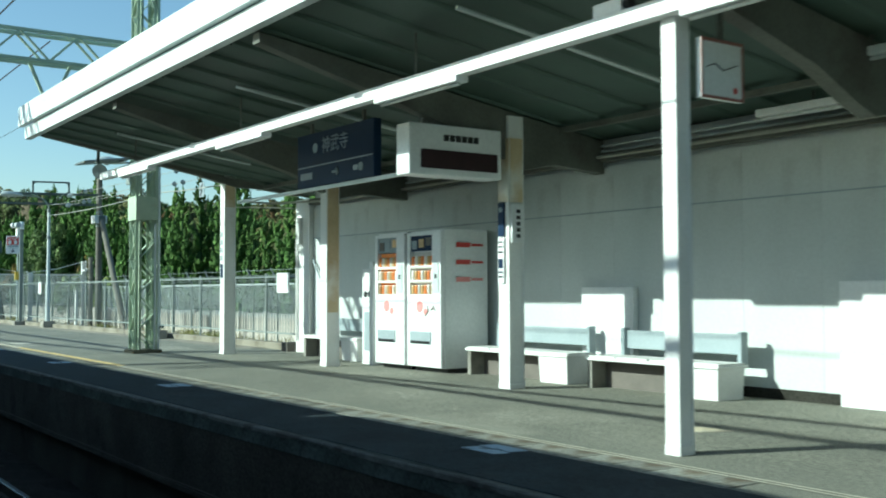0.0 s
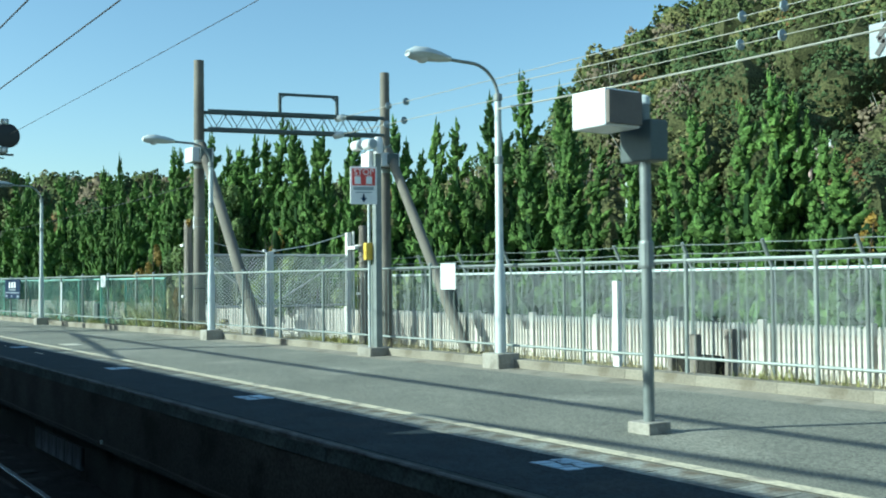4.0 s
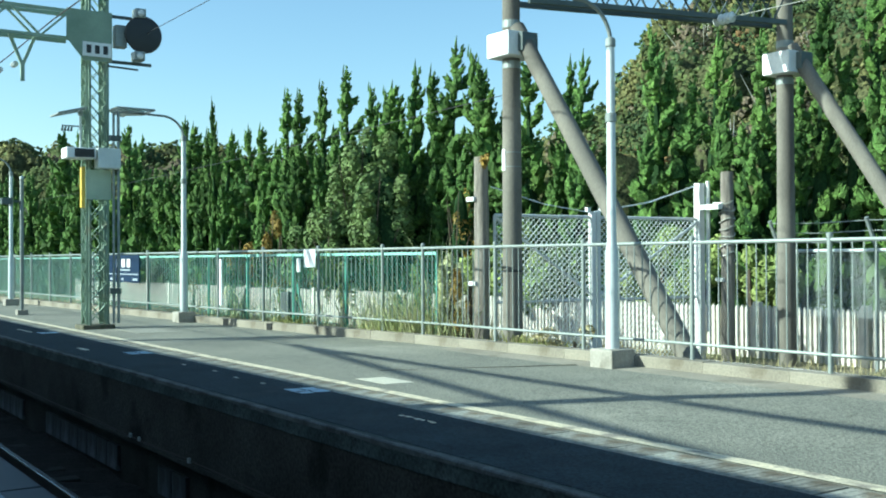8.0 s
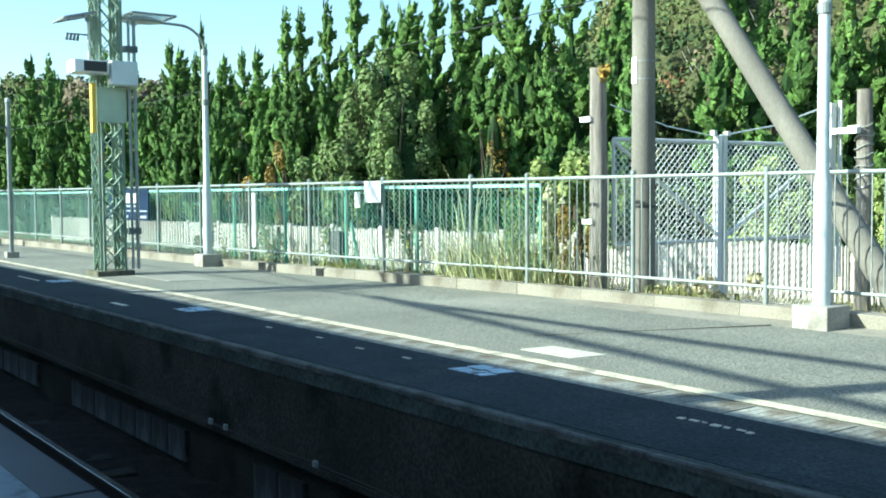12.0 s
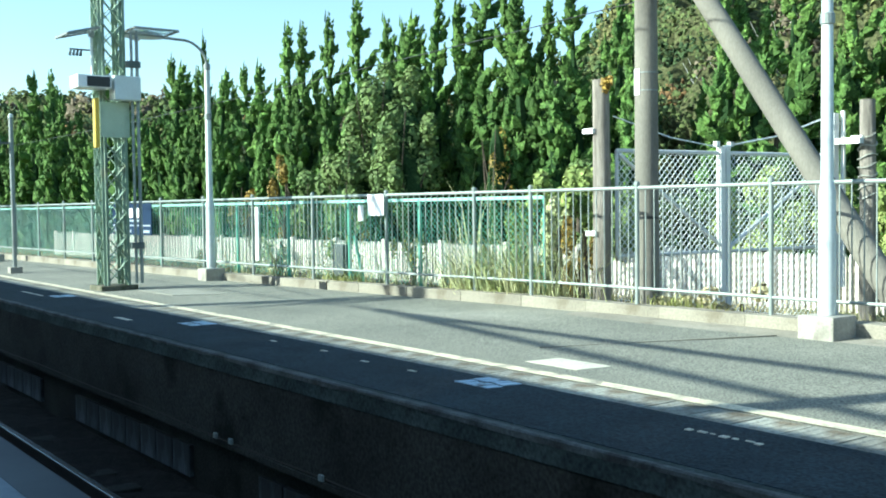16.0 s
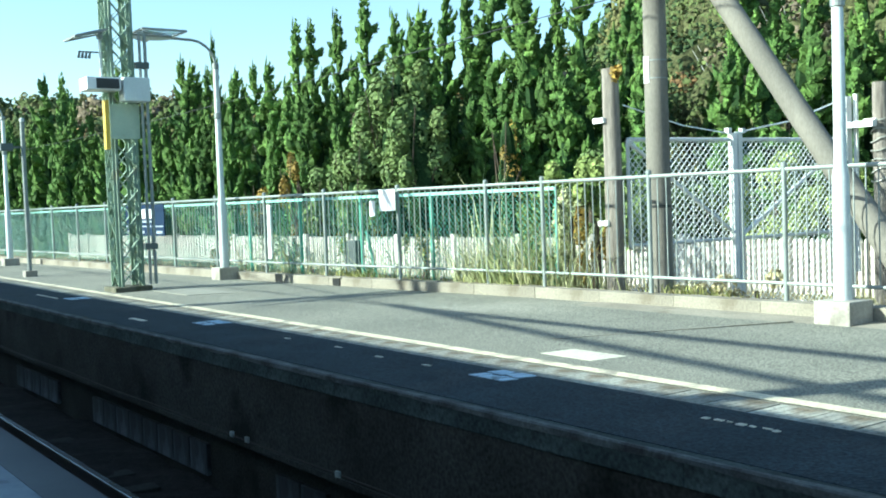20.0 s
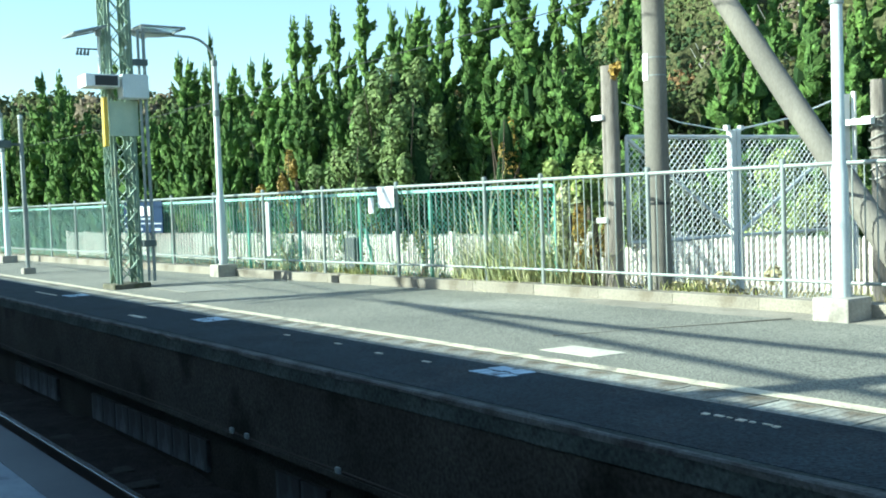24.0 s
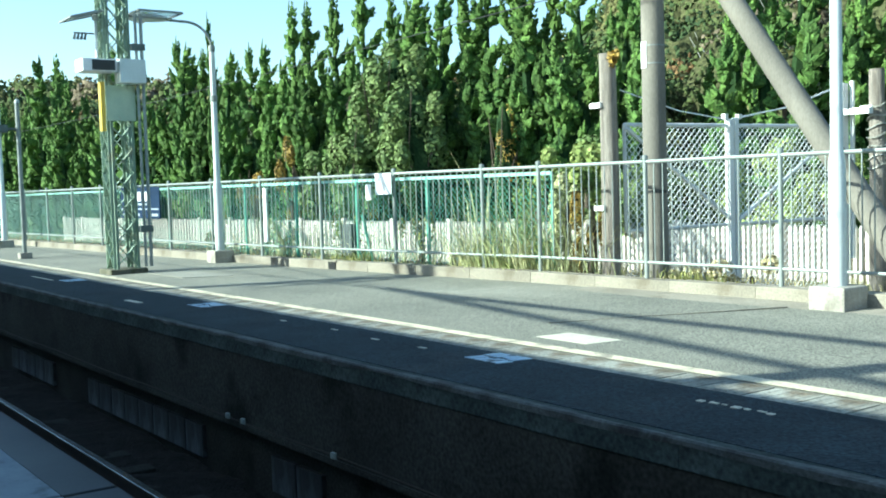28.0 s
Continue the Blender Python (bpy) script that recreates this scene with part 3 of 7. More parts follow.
# ---- lattice masts ----
def lattice(parent, x, y, z0, z1, w, step, material=GREEN_STEEL, leg=0.085, bar=0.052, crossed=True):
    """Four angle legs with zigzag lacing on each face."""
    h = w / 2
    for i, j in ((-1, -1), (1, -1), (1, 1), (-1, 1)):
        s = Shape().box(x + i * h - leg / 2, y + j * h - 0.006, z0, x + i * h + leg / 2, y + j * h + 0.006, z1)
        s.box(x + i * h - 0.006, y + j * h - leg / 2, z0, x + i * h + 0.006, y + j * h + leg / 2, z1)
        part("leg", s, material, parent)
    k = int((z1 - z0 - 0.1) / step)
    for side in range(4):
        for q in range(k):
            za, zb = z0 + 0.05 + q * step, z0 + 0.05 + (q + 1) * step
            e = h + 0.012
            way = 1 if q % 2 else -1
            for a, b, lift in ((-h, h, 0.0), (h, -h, 0.009)) if crossed else ((-h * way, h * way, 0.0),):
                if side == 0:
                    p0, p1 = (x + a, y - e - lift, za), (x + b, y - e - lift, zb)
                elif side == 1:
                    p0, p1 = (x + a, y + e + lift, za), (x + b, y + e + lift, zb)
                elif side == 2:
                    p0, p1 = (x - e - lift, y + a, za), (x - e - lift, y + b, zb)
                else:
                    p0, p1 = (x + e + lift, y + a, za), (x + e + lift, y + b, zb)
                up = (0, 1, 0) if side < 2 else (1, 0, 0)
                part("lacing_bar", Shape().beam(p0, p1, 0.008, bar, up), material, parent)


def cross_truss(parent, x, y0, y1, z0, z1, step, material=GREEN_STEEL, w=0.3):
    for dx in (-w / 2, w / 2):
        for z in (z0, z1):
            part("chord", Shape().beam((x + dx, y0, z), (x + dx, y1, z), 0.055, 0.055), material, parent)
        k = max(1, int(abs(y1 - y0) / step))
        for q in range(k):
            a, b = y0 + (y1 - y0) * q / k, y0 + (y1 - y0) * (q + 1) / k
            za, zb = (z0, z1) if q % 2 else (z1, z0)
            part("web_bar", Shape().beam((x + dx, a, za), (x + dx, b, zb), 0.045, 0.03), material, parent)


def drop_frame(parent, x, y, z0, material=GREEN_STEEL, half=0.32, drop=0.75, foot=0.3):
    tip = z0 - drop
    part("hanger", Shape().beam((x, y - half, z0), (x, y, tip), 0.05, 0.05).beam((x, y + half, z0), (x, y, tip), 0.05, 0.05), material, parent)
    part("hanger_foot", Shape().beam((x, y, tip + 0.05), (x, y, tip - foot), 0.06, 0.06), material, parent)
    for dz in (-0.06, 0.06):
        s = Shape()
        for k in range(4):
            s.ring([(0.012, 0), (0.05, 0.01), (0.05, 0.03), (0.012, 0.045)], 10, (x - 0.3 + 0.05 * k, y - 0.2 + 2 * dz, tip - 0.02 + dz), "x")
        part("insulator", s, PORCELAIN, parent, "white porcelain insulator")


def flood_panel(parent, x, y0, y1, z, tilt):
    """A thin floodlight awning on wire stays."""
    s = Shape()
    a, b = Vector((x, y0, z)), Vector((x, y1, z + tilt))
    for dx in (-0.28, 0.28):
        s.beam(a + Vector((dx, 0, 0)), b + Vector((dx, 0, 0)), 0.025)
    s.beam(a - Vector((0.28, 0, 0)), a + Vector((0.28, 0, 0)), 0.025)
    s.beam(b - Vector((0.28, 0, 0)), b + Vector((0.28, 0, 0)), 0.025)
    fr = part("awning_frame", s, GALV, parent, "thin steel awning frame")
    part("awning_sheet", Shape().add([(x - 0.27, y0, z + 0.015), (x + 0.27, y0, z + 0.015), (x + 0.27, y1, z + tilt + 0.015), (x - 0.27, y1, z + tilt + 0.015), (x - 0.27, y0, z + 0.021), (x + 0.27, y0, z + 0.021), (x + 0.27, y1, z + tilt + 0.021), (x - 0.27, y1, z + tilt + 0.021)],
         [(3, 2, 1, 0), (4, 5, 6, 7), (0, 1, 5, 4), (1, 2, 6, 5), (2, 3, 7, 6), (3, 0, 4, 7)]), GLASS, fr, "clear plastic sheet")


# mast beside the canopy
mast = thing("lattice_mast", "pale green lattice steel mast on a concrete foot", "catenary mast", "catenary masts")
part("foot", Shape().box(17.9, 5.73, -0.02, 18.38, 6.23, 0.07, 0.02), MOSSY, mast, "low dark mossy concrete foot")
lattice(mast, 18.14, 5.98, 0.05, 6.2, 0.29, 0.3, GREEN_STEEL, 0.115, 0.08, False)
for x0, y0, x1, y1 in ((17.93, 5.77, 18.35, 5.782), (17.93, 6.178, 18.35, 6.19), (17.925, 5.785, 17.937, 6.175), (18.343, 5.785, 18.355, 6.175)):
    part("gusset", Shape().box(x0, y0, 2.26, x1, y1, 2.66), GREEN_STEEL, mast, "green steel stiffening plate")
cross_truss(mast, 18.12, 5.75, -4.0, 4.78, 5.25, 0.46)
drop_frame(mast, 18.12, 4.4, 4.76)
flood_panel(mast, 17.95, 5.7, 4.95, 3.3, -0.1)
flood_panel(mast, 17.95, 6.25, 6.9, 3.35, 0.05)
part("junction_box", Shape().box(17.72, 5.8, 2.9, 17.9, 5.98, 3.12, 0.012), GALV, mast, "grey green junction box")
for x, y, z in ((18.35, 6.17, 3.3), (18.36, 6.1, 2.2)):
    part("conduit", Shape().rod([(x, y, 0.07), (x, y, z)], 0.021, 8), PALE_STEEL, mast, "galvanised conduit pipe")
part("ladder_rung", Shape().rod([(18.3, 6.2, 0.45), (18.5, 6.2, 0.45)], 0.022, 6), DARK_STEEL, mast)
part("bracket", Shape().beam((17.9, 6.2, 3.32), (18.9, 6.5, 3.32), 0.03).beam((18.0, 6.2, 3.25), (18.8, 6.7, 3.2), 0.025), DARK_STEEL, mast)

# mast with the round signal
mast = thing("signal_mast", "green lattice steel mast carrying a round black signal", "signal mast", "catenary masts")
part("foot", Shape().box(-15.33, 4.78, -0.02, -14.79, 5.32, 0.075, 0.015), MOSSY, mast, "low dark mossy concrete foot")
lattice(mast, -15.05, 5.05, 0.05, 6.35, 0.30, 0.34, MAST_GREEN, 0.09, 0.055)
cross_truss(mast, -15.05, 4.6, -4.0, 4.9, 5.36, 0.46, MAST_GREEN)
drop_frame(mast, -15.05, 3.87, 4.9, MAST_GREEN, 0.2, 0.5, 0.26)
part("gusset", Shape().add([(-14.82, 4.52, 5.4), (-14.82, 5.28, 5.4), (-14.82, 5.28, 4.55), (-14.82, 4.8, 4.55), (-14.82, 4.52, 4.9), (-14.835, 4.52, 5.4), (-14.835, 5.28, 5.4), (-14.835, 5.28, 4.55), (-14.835, 4.8, 4.55), (-14.835, 4.52, 4.9)],
     [(4, 3, 2, 1, 0), (5, 6, 7, 8, 9), (0, 1, 6, 5), (1, 2, 7, 6), (2, 3, 8, 7), (3, 4, 9, 8), (4, 0, 5, 9)]), MAST_GREEN, mast, "green steel gusset plate")
sig = part("signal_disc", Shape().ring([(0.24, 0.0), (0.315, 0.01), (0.325, 0.03), (0.315, 0.05), (0.24, 0.06)], 32, (-14.72, 5.78, 5.06), "x"), BLACK, mast, "round black signal backboard", True)
part("signal_hood", Shape().ring([(0.07, 0), (0.075, 0.1), (0.085, 0.2)], 14, (-14.95, 5.78, 5.06), "x"), BLACK, sig)
for z, y in ((5.42, 5.72), (4.68, 5.7)):
    lamp = part("route_lamp", Shape().box(-14.86, y - 0.09, z - 0.08, -14.62, y + 0.09, z + 0.08, 0.02), GALV, mast, "grey lamp housing")
    part("lens", Shape().ring([(0.06, 0), (0.05, 0.02), (0.02, 0.03)], 12, (-14.62, y, z), "x"), PORCELAIN, lamp)
part("signal_arm", Shape().beam((-14.9, 5.2, 5.36), (-14.9, 5.8, 5.36), 0.05).beam((-14.9, 5.2, 4.58), (-14.9, 5.98, 4.58), 0.05).beam((-14.9, 5.2, 4.5), (-14.9, 5.75, 4.48), 0.03), DARK_STEEL, mast, "dark steel brackets")
part("relay_box", Shape().box(-14.95, 5.32, 4.82, -14.75, 5.52, 5.2, 0.015), GALV, mast, "grey relay box")
plate = part("number_plate", Shape().box(-14.81, 4.78, 4.62, -14.79, 5.26, 4.86), CLEAN_WHITE, mast, "white plate with dark characters")
for k in range(3):
    part("character_bar", Shape().box(-14.79, 4.84 + 0.14 * k, 4.67, -14.784, 4.92 + 0.14 * k, 4.81), BLACK, plate)
flood_panel(mast, -14.9, 4.8, 4.35, 3.72, -0.12)
flood_panel(mast, -14.9, 5.3, 5.95, 3.76, 0.0)
clock = part("display_box", Shape().box(-14.98, 4.47, 2.87, -14.62, 4.95, 3.05, 0.015), CLEAN_WHITE, mast, "white display box")
part("display_screen", Shape().box(-14.625, 4.6, 2.89, -14.61, 4.92, 3.03), BLACK, clock, "black screen")
part("cabinet", Shape().box(-14.85, 4.98, 2.72, -14.6, 5.36, 3.06, 0.015), PALE_STEEL, mast, "pale grey cabinet")
part("plate", Shape().box(-14.835, 4.84, 2.2, -14.822, 5.26, 2.7), GREEN_STEEL, mast, "green cover plate")
part("yellow_box", Shape().box(-14.9, 4.755, 2.05, -14.8, 4.82, 2.75, 0.012), YELLOW, mast, "long yellow enamel box")
for y, q in ((5.27, 0.022), (5.35, 0.026)):
    part("conduit", Shape().rod([(-14.72, y, 0.1), (-14.72, y, 3.72)], q, 8), GALV, mast, "galvanised conduit pipe")
for z in (0.6, 3.2):
    part("conduit_clamp", Shape().box(-14.78, 5.2, z, -14.68, 5.39, z + 0.09), DARK_STEEL, mast)
stick = part("beacon_stick", Shape().rod([(-14.95, 4.78, 3.08), (-14.95, 4.78, 3.62)], 0.02, 10), PALE_STEEL, mast, "pale upright beacon stick")
part("beacon_cap", Shape().ring([(0.03, 0), (0.045, 0.01), (0.045, 0.07), (0.02, 0.1)], 12, (-14.95, 4.78, 3.62)), GALV, stick, "grey cap")
arm = Shape().rod([(-15.05, 4.85, 3.45), (-15.05, 4.5, 3.45)], 0.012, 6)
for k in range(4):
    arm.rod([(-15.05, 4.52 + 0.05 * k, 3.45), (-15.05, 4.50 + 0.05 * k, 3.36)], [0.012, 0.022], 6)
part("spike_arm", arm, DARK_STEEL, mast, "small dark arm with four pins")
mast.location.y = 0.06


# ---- lamp posts ----
def lamp_post(x, y, tall=0.2, label="slim pale grey steel lamp post on a concrete block"):
    t = thing("lamp_post", label, "lamp post", "platform lamp posts", at=(x, y, 0))
    part("block", Shape().box(-0.17, -0.17, -0.02, 0.17, 0.17, tall, 0.02), CONCRETE, t, "square concrete block")
    pole = part("pole", Shape().rod([(0, 0, tall - 0.02), (0, 0, 1.22), (0, 0, 1.32), (0, 0, 3.45)], [0.074, 0.07, 0.052, 0.043], 14), PALE_STEEL, t, "", True)
    for z, q in ((3.4, 0.05), (2.6, 0.055)):
        part("collar", Shape().ring([(q - 0.006, 0), (q + 0.004, 0.01), (q + 0.004, 0.09), (q - 0.006, 0.1)], 14, (0, 0, z)), GALV, pole)
    pts = [(0, 0, 3.45)]
    for k in range(9):
        a = radians(10 * k + 5)
        pts.append((0, -0.42 * (1 - math.cos(a)), 3.45 + 0.40 * math.sin(a)))
    pts.append((0, -0.78, 3.86))
    part("arm", Shape().rod(pts, 0.022, 8), GALV, t, "curved steel arm", True)
    head = Shape()
    v = []
    for yy, w, h0, h1 in ((-0.74, 0.05, 3.83, 3.9), (-0.9, 0.1, 3.81, 3.94), (-1.1, 0.13, 3.80, 3.97), (-1.27, 0.12, 3.80, 3.96), (-1.36, 0.06, 3.83, 3.91)):
        v += [(w * math.cos(q * math.tau / 10), yy, (h0 + h1) / 2 + (h1 - h0) / 2 * math.sin(q * math.tau / 10)) for q in range(10)]
    head.add(v, [(i * 10 + q, i * 10 + (q + 1) % 10, i * 10 + 10 + (q + 1) % 10, i * 10 + 10 + q) for i in range(4) for q in range(10)] + [tuple(range(9, -1, -1)), tuple(range(40, 50))])
    hd = part("lamp_head", head, PALE_STEEL, t, "grey egg-shaped lamp head", True)
    part("lens", Shape().ring([(0.09, 0.03), (0.085, 0.0), (0.05, -0.04), (0.01, -0.05)], 12, (0, -1.15, 3.82)), LAMP_GLASS, hd, "white glass lens", True)
    return t


lamp_post(-5.07, 7.7)
lamp_post(13.17, 8.0)
lamp_post(3.9, 8.02)
lamp_post(-15.85, 6.98)
lamp_post(-25.8, 5.98, 0.18, "distant pale grey lamp post on a concrete block")


def small_post(x, y, h, block=0.12, label="thin grey steel post on a small block"):
    t = thing("thin_post", label, "post", "thin posts")
    part("block", Shape().box(x - 0.11, y - 0.11, -0.02, x + 0.11, y + 0.11, block, 0.012), CONCRETE, t)
    part("pole", Shape().rod([(x, y, block - 0.02), (x, y, h)], 0.042, 12), GALV, t, "", True)
    part("pole_cap", Shape().ring([(0.046, 0), (0.046, 0.05), (0.02, 0.07)], 12, (x, y, h - 0.02)), PALE_STEEL, t)
    return t


for x, y, h in ((-20.6, 5.12, 2.95), (-27.6, 5.95, 2.3)):
    t = small_post(x, y, h)
    part("camera_arm", Shape().beam((x, y, h - 0.5), (x, y - 0.3, h - 0.5), 0.04).box(x - 0.08, y - 0.42, h - 0.57, x + 0.08, y - 0.2, h - 0.43, 0.01), DARK_STEEL, t, "dark camera on an arm")

# post with two monitors near the safety line
t = small_post(9.0, 5.5, 2.42, 0.09, "grey steel post carrying two monitors near the safety line")
part("post_collar", Shape().ring([(0.05, 0), (0.056, 0.02), (0.056, 0.18), (0.05, 0.2)], 12, (9.0, 5.5, 1.2)), GALV, t)
scr = part("monitor", Shape().box(8.75, 5.02, 2.2, 9.1, 5.36, 2.47, 0.015), CLEAN_WHITE, t, "white monitor housing")
part("hood", Shape().box(9.1, 5.03, 2.22, 9.13, 5.35, 2.45), BROWN_BOX, scr, "brown back of the monitor")
scr2 = part("monitor", Shape().box(8.8, 5.44, 1.98, 9.12, 5.62, 2.28, 0.015), DARK_STEEL, t, "dark grey monitor")
part("screen", Shape().box(8.79, 5.46, 2.0, 8.80, 5.6, 2.26), BLACK, scr2)
part("arm", Shape().beam((9.0, 5.5, 2.3), (9.0, 5.2, 2.3), 0.04), DARK_STEEL, t)

# emergency post with the STOP board
t = thing("emergency_post", "grey steel post with a red STOP board and white beacons", "emergency post")
part("block", Shape().box(0.72, 7.72, -0.02, 1.12, 8.12, 0.14, 0.02), CONCRETE, t, "concrete block")
part("pole", Shape().box(0.945, 7.87, 0.1, 1.05, 7.975, 3.05, 0.008), GALV, t, "square steel post")
part("cable_pipe", Shape().rod([(0.9, 7.84, 0.14), (0.9, 7.84, 2.3)], 0.022, 8).rod([(0.88, 7.86, 1.6), (0.88, 7.86, 2.3)], 0.016, 8), PALE_STEEL, t)
part("siren_box", Shape().box(0.74, 7.8, 2.82, 0.98, 7.98, 3.08, 0.015), CLEAN_WHITE, t, "white box")
for k, (x, y) in enumerate(((0.74, 7.74), (0.98, 7.8))):
    bc = part("beacon", Shape().ring([(0.06, 0.0), (0.08, 0.02), (0.08, 0.2), (0.05, 0.22)], 16, (x - 0.1, y, 3.17), "x"), CLEAN_WHITE, t, "white cylindrical beacon", True)
    part("lens", Shape().ring([(0.07, 0), (0.068, 0.012)], 16, (x + 0.12, y, 3.17), "x"), GREY_BLUE, bc, "grey lens")
part("head", Shape().ring([(0.07, 0), (0.075, 0.2), (0.05, 0.25)], 12, (1.05, 7.92, 3.03)), CLEAN_WHITE, t, "", True)
board = part("board", Shape().box(1.05, 7.42, 2.26, 1.08, 7.82, 2.82, 0.008), CLEAN_WHITE, t, "white board with red heading")
part("red_field", Shape().box(1.08, 7.45, 2.54, 1.086, 7.79, 2.79), RED, board, "red field")
writing("STOP", 0.125, CLEAN_WHITE, board, (1.088, 7.62, 2.735), 90, 90)
for y in (7.53, 7.7):
    part("pictogram", Shape().box(1.086, y - 0.045, 2.56, 1.092, y + 0.045, 2.67).box(1.086, y - 0.03, 2.675, 1.092, y + 0.03, 2.685), CLEAN_WHITE, board)
part("caption_bar", Shape().box(1.08, 7.47, 2.47, 1.086, 7.77, 2.52).box(1.08, 7.5, 2.43, 1.086, 7.74, 2.445), GREY_BLUE, board)
part("arrow", Shape().add([(1.086, 7.57, 2.36), (1.086, 7.67, 2.36), (1.086, 7.62, 2.29), (1.08, 7.57, 2.36), (1.08, 7.67, 2.36), (1.08, 7.62, 2.29)], [(0, 2, 1), (3, 4, 5), (0, 1, 4, 3), (1, 2, 5, 4), (2, 0, 3, 5)]).box(1.08, 7.605, 2.35, 1.086, 7.635, 2.41), NAVY, board, "dark arrow")
board.matrix_basis = pose(1.06, 7.66, 0, 0, 0, -22) @ pose(-1.06, -7.62, 0)
part("push_button_box", Shape().box(0.86, 7.76, 1.44, 0.95, 7.88, 1.70, 0.015), YELLOW, t, "yellow push button box")


# ---- concrete poles and cross beam of the siding ----
def concrete_pole(x, y, z0, z1, foot, band, label):
    t = thing("concrete_pole", label, "utility pole", "concrete poles")
    part("shaft", Shape().rod([(x, y, z0), (x, y, z1)], [0.137, 0.11], 18), POLE_CONC, t, "", True)
    for z, q in ((3.66, 0.12), (4.2, 0.118)):
        part("band", Shape().ring([(q - 0.004, 0), (q + 0.004, 0.01), (q + 0.004, 0.1), (q - 0.004, 0.11)], 18, (x, y, z)), GALV, t, "galvanised steel band")
    part("strut", Shape().rod([(x + 0.1, y + 0.02, 4.2), foot], [0.105, 0.128], 14), POLE_CONC, t, "leaning concrete strut", True)
    part("cap_box", Shape().box(x - 0.2, y - 0.26, 3.8, x + 0.27, y + 0.24, 4.12, 0.02), WHITE, t, "white sheet metal cover")
    part("bolt_plate", Shape().box(x + 0.2, y - 0.1, 3.85, x + 0.36, y + 0.16, 4.1, 0.01), DARK_STEEL, t)
    if band:
        part("paper_plate", Shape().add([((0.1295 + e) * math.cos(a) + x, (0.1295 + e) * math.sin(a) + y, z) for e in (0, 0.004) for z in (2.32, 2.6) for a in (-2.1, -1.87, -1.64, -1.41)], [(8, 9, 13, 12), (9, 10, 14, 13), (10, 11, 15, 14), (0, 4, 5, 1), (1, 5, 6, 2), (2, 6, 7, 3), (0, 8, 12, 4), (3, 7, 15, 11), (4, 12, 13, 5), (5, 13, 14, 6), (6, 14, 15, 7), (0, 1, 9, 8), (1, 2, 10, 9), (2, 3, 11, 10)]), CLEAN_WHITE, t, "small blank white plate")
        part("plate_strap", Shape().ring([(0.124, 0), (0.1287, 0.002), (0.1287, 0.014), (0.124, 0.016)], 18, (x, y, 2.36)), GALV, t)
        part("plate_strap", Shape().ring([(0.124, 0), (0.1287, 0.002), (0.1287, 0.014), (0.124, 0.016)], 18, (x, y, 2.55)), GALV, t)
        part("strap", Shape().ring([(0.129, 0), (0.135, 0.004), (0.135, 0.03), (0.129, 0.034)], 18, (x, y, 0.98)), BLACK, t)
    return t


concrete_pole(-7.8, 8.5, -0.5, 6.1, (-4.55, 8.62, -0.35), True, "tall grey concrete pole with a leaning strut behind the fence")
concrete_pole(-6.65, 12.65, -0.5, 6.05, (-3.42, 12.7, -0.45), False, "tall grey concrete pole with a leaning strut by the siding")
t = thing("catenary_beam", "dark steel lattice beam between two concrete poles", "catenary beam")
P0, P1 = Vector((-7.7, 8.62, 0)), Vector((-6.68, 12.55, 0))
for dx in (-0.13, 0.13):
    o = Vector((dx, 0, 0))
    for z in (4.55, 4.95):
        part("chord", Shape().beam(P0 + o + Vector((0, 0, z)), P1 + o + Vector((0, 0, z)), 0.07, 0.07), DARK_STEEL, t)
    for q in range(18):
        a, b = P0.lerp(P1, q / 18), P0.lerp(P1, (q + 1) / 18)
        za, zb = (4.56, 4.94) if q % 2 else (4.94, 4.56)
        part("web_bar", Shape().beam(a + o + Vector((0, 0, za)), b + o + Vector((0, 0, zb)), 0.035, 0.012), DARK_STEEL, t)
a, b = P0.lerp(P1, 0.41), P0.lerp(P1, 0.74)
part("upper_frame", Shape().beam(a + Vector((0, 0, 4.98)), a + Vector((0, 0, 5.42)), 0.06).beam(b + Vector((0, 0, 4.98)), b + Vector((0, 0, 5.42)), 0.06).beam(a + Vector((0, -0.03, 5.42)), b + Vector((0, 0.03, 5.42)), 0.06).beam(a + Vector((0, 0, 5.3)), a.lerp(b, 0.1) + Vector((0, 0, 5.42)), 0.03).beam(b + Vector((0, 0, 5.3)), b.lerp(a, 0.1) + Vector((0, 0, 5.42)), 0.03), DARK_STEEL, t, "dark steel frame above the beam")


def insulator_string(parent, a, d, n=3):
    s = Shape()
    for k in range(n):
        p = Vector(a) + Vector(d) * 0.09 * k
        s.ring([(0.02, 0), (0.075, 0.012), (0.08, 0.03), (0.02, 0.06)], 14, p, "x")
    return part("insulator", s, PORCELAIN, parent, "white porcelain insulator")


for y, z in ((11.5, 4.9), (11.45, 4.5)):
    insulator_string(t, (-6.9, y, z), (1, 0, 0), 4)


def cable(a, b, sag, r, material, label, n=14, name="cable"):
    a, b = Vector(a), Vector(b)
    pts = [a.lerp(b, k / n) - Vector((0, 0, 4 * sag * (k / n) * (1 - k / n))) for k in range(n + 1)]
    return solid(name, Shape().rod(pts, r, 6), material, label, "overhead wire", "overhead wires")


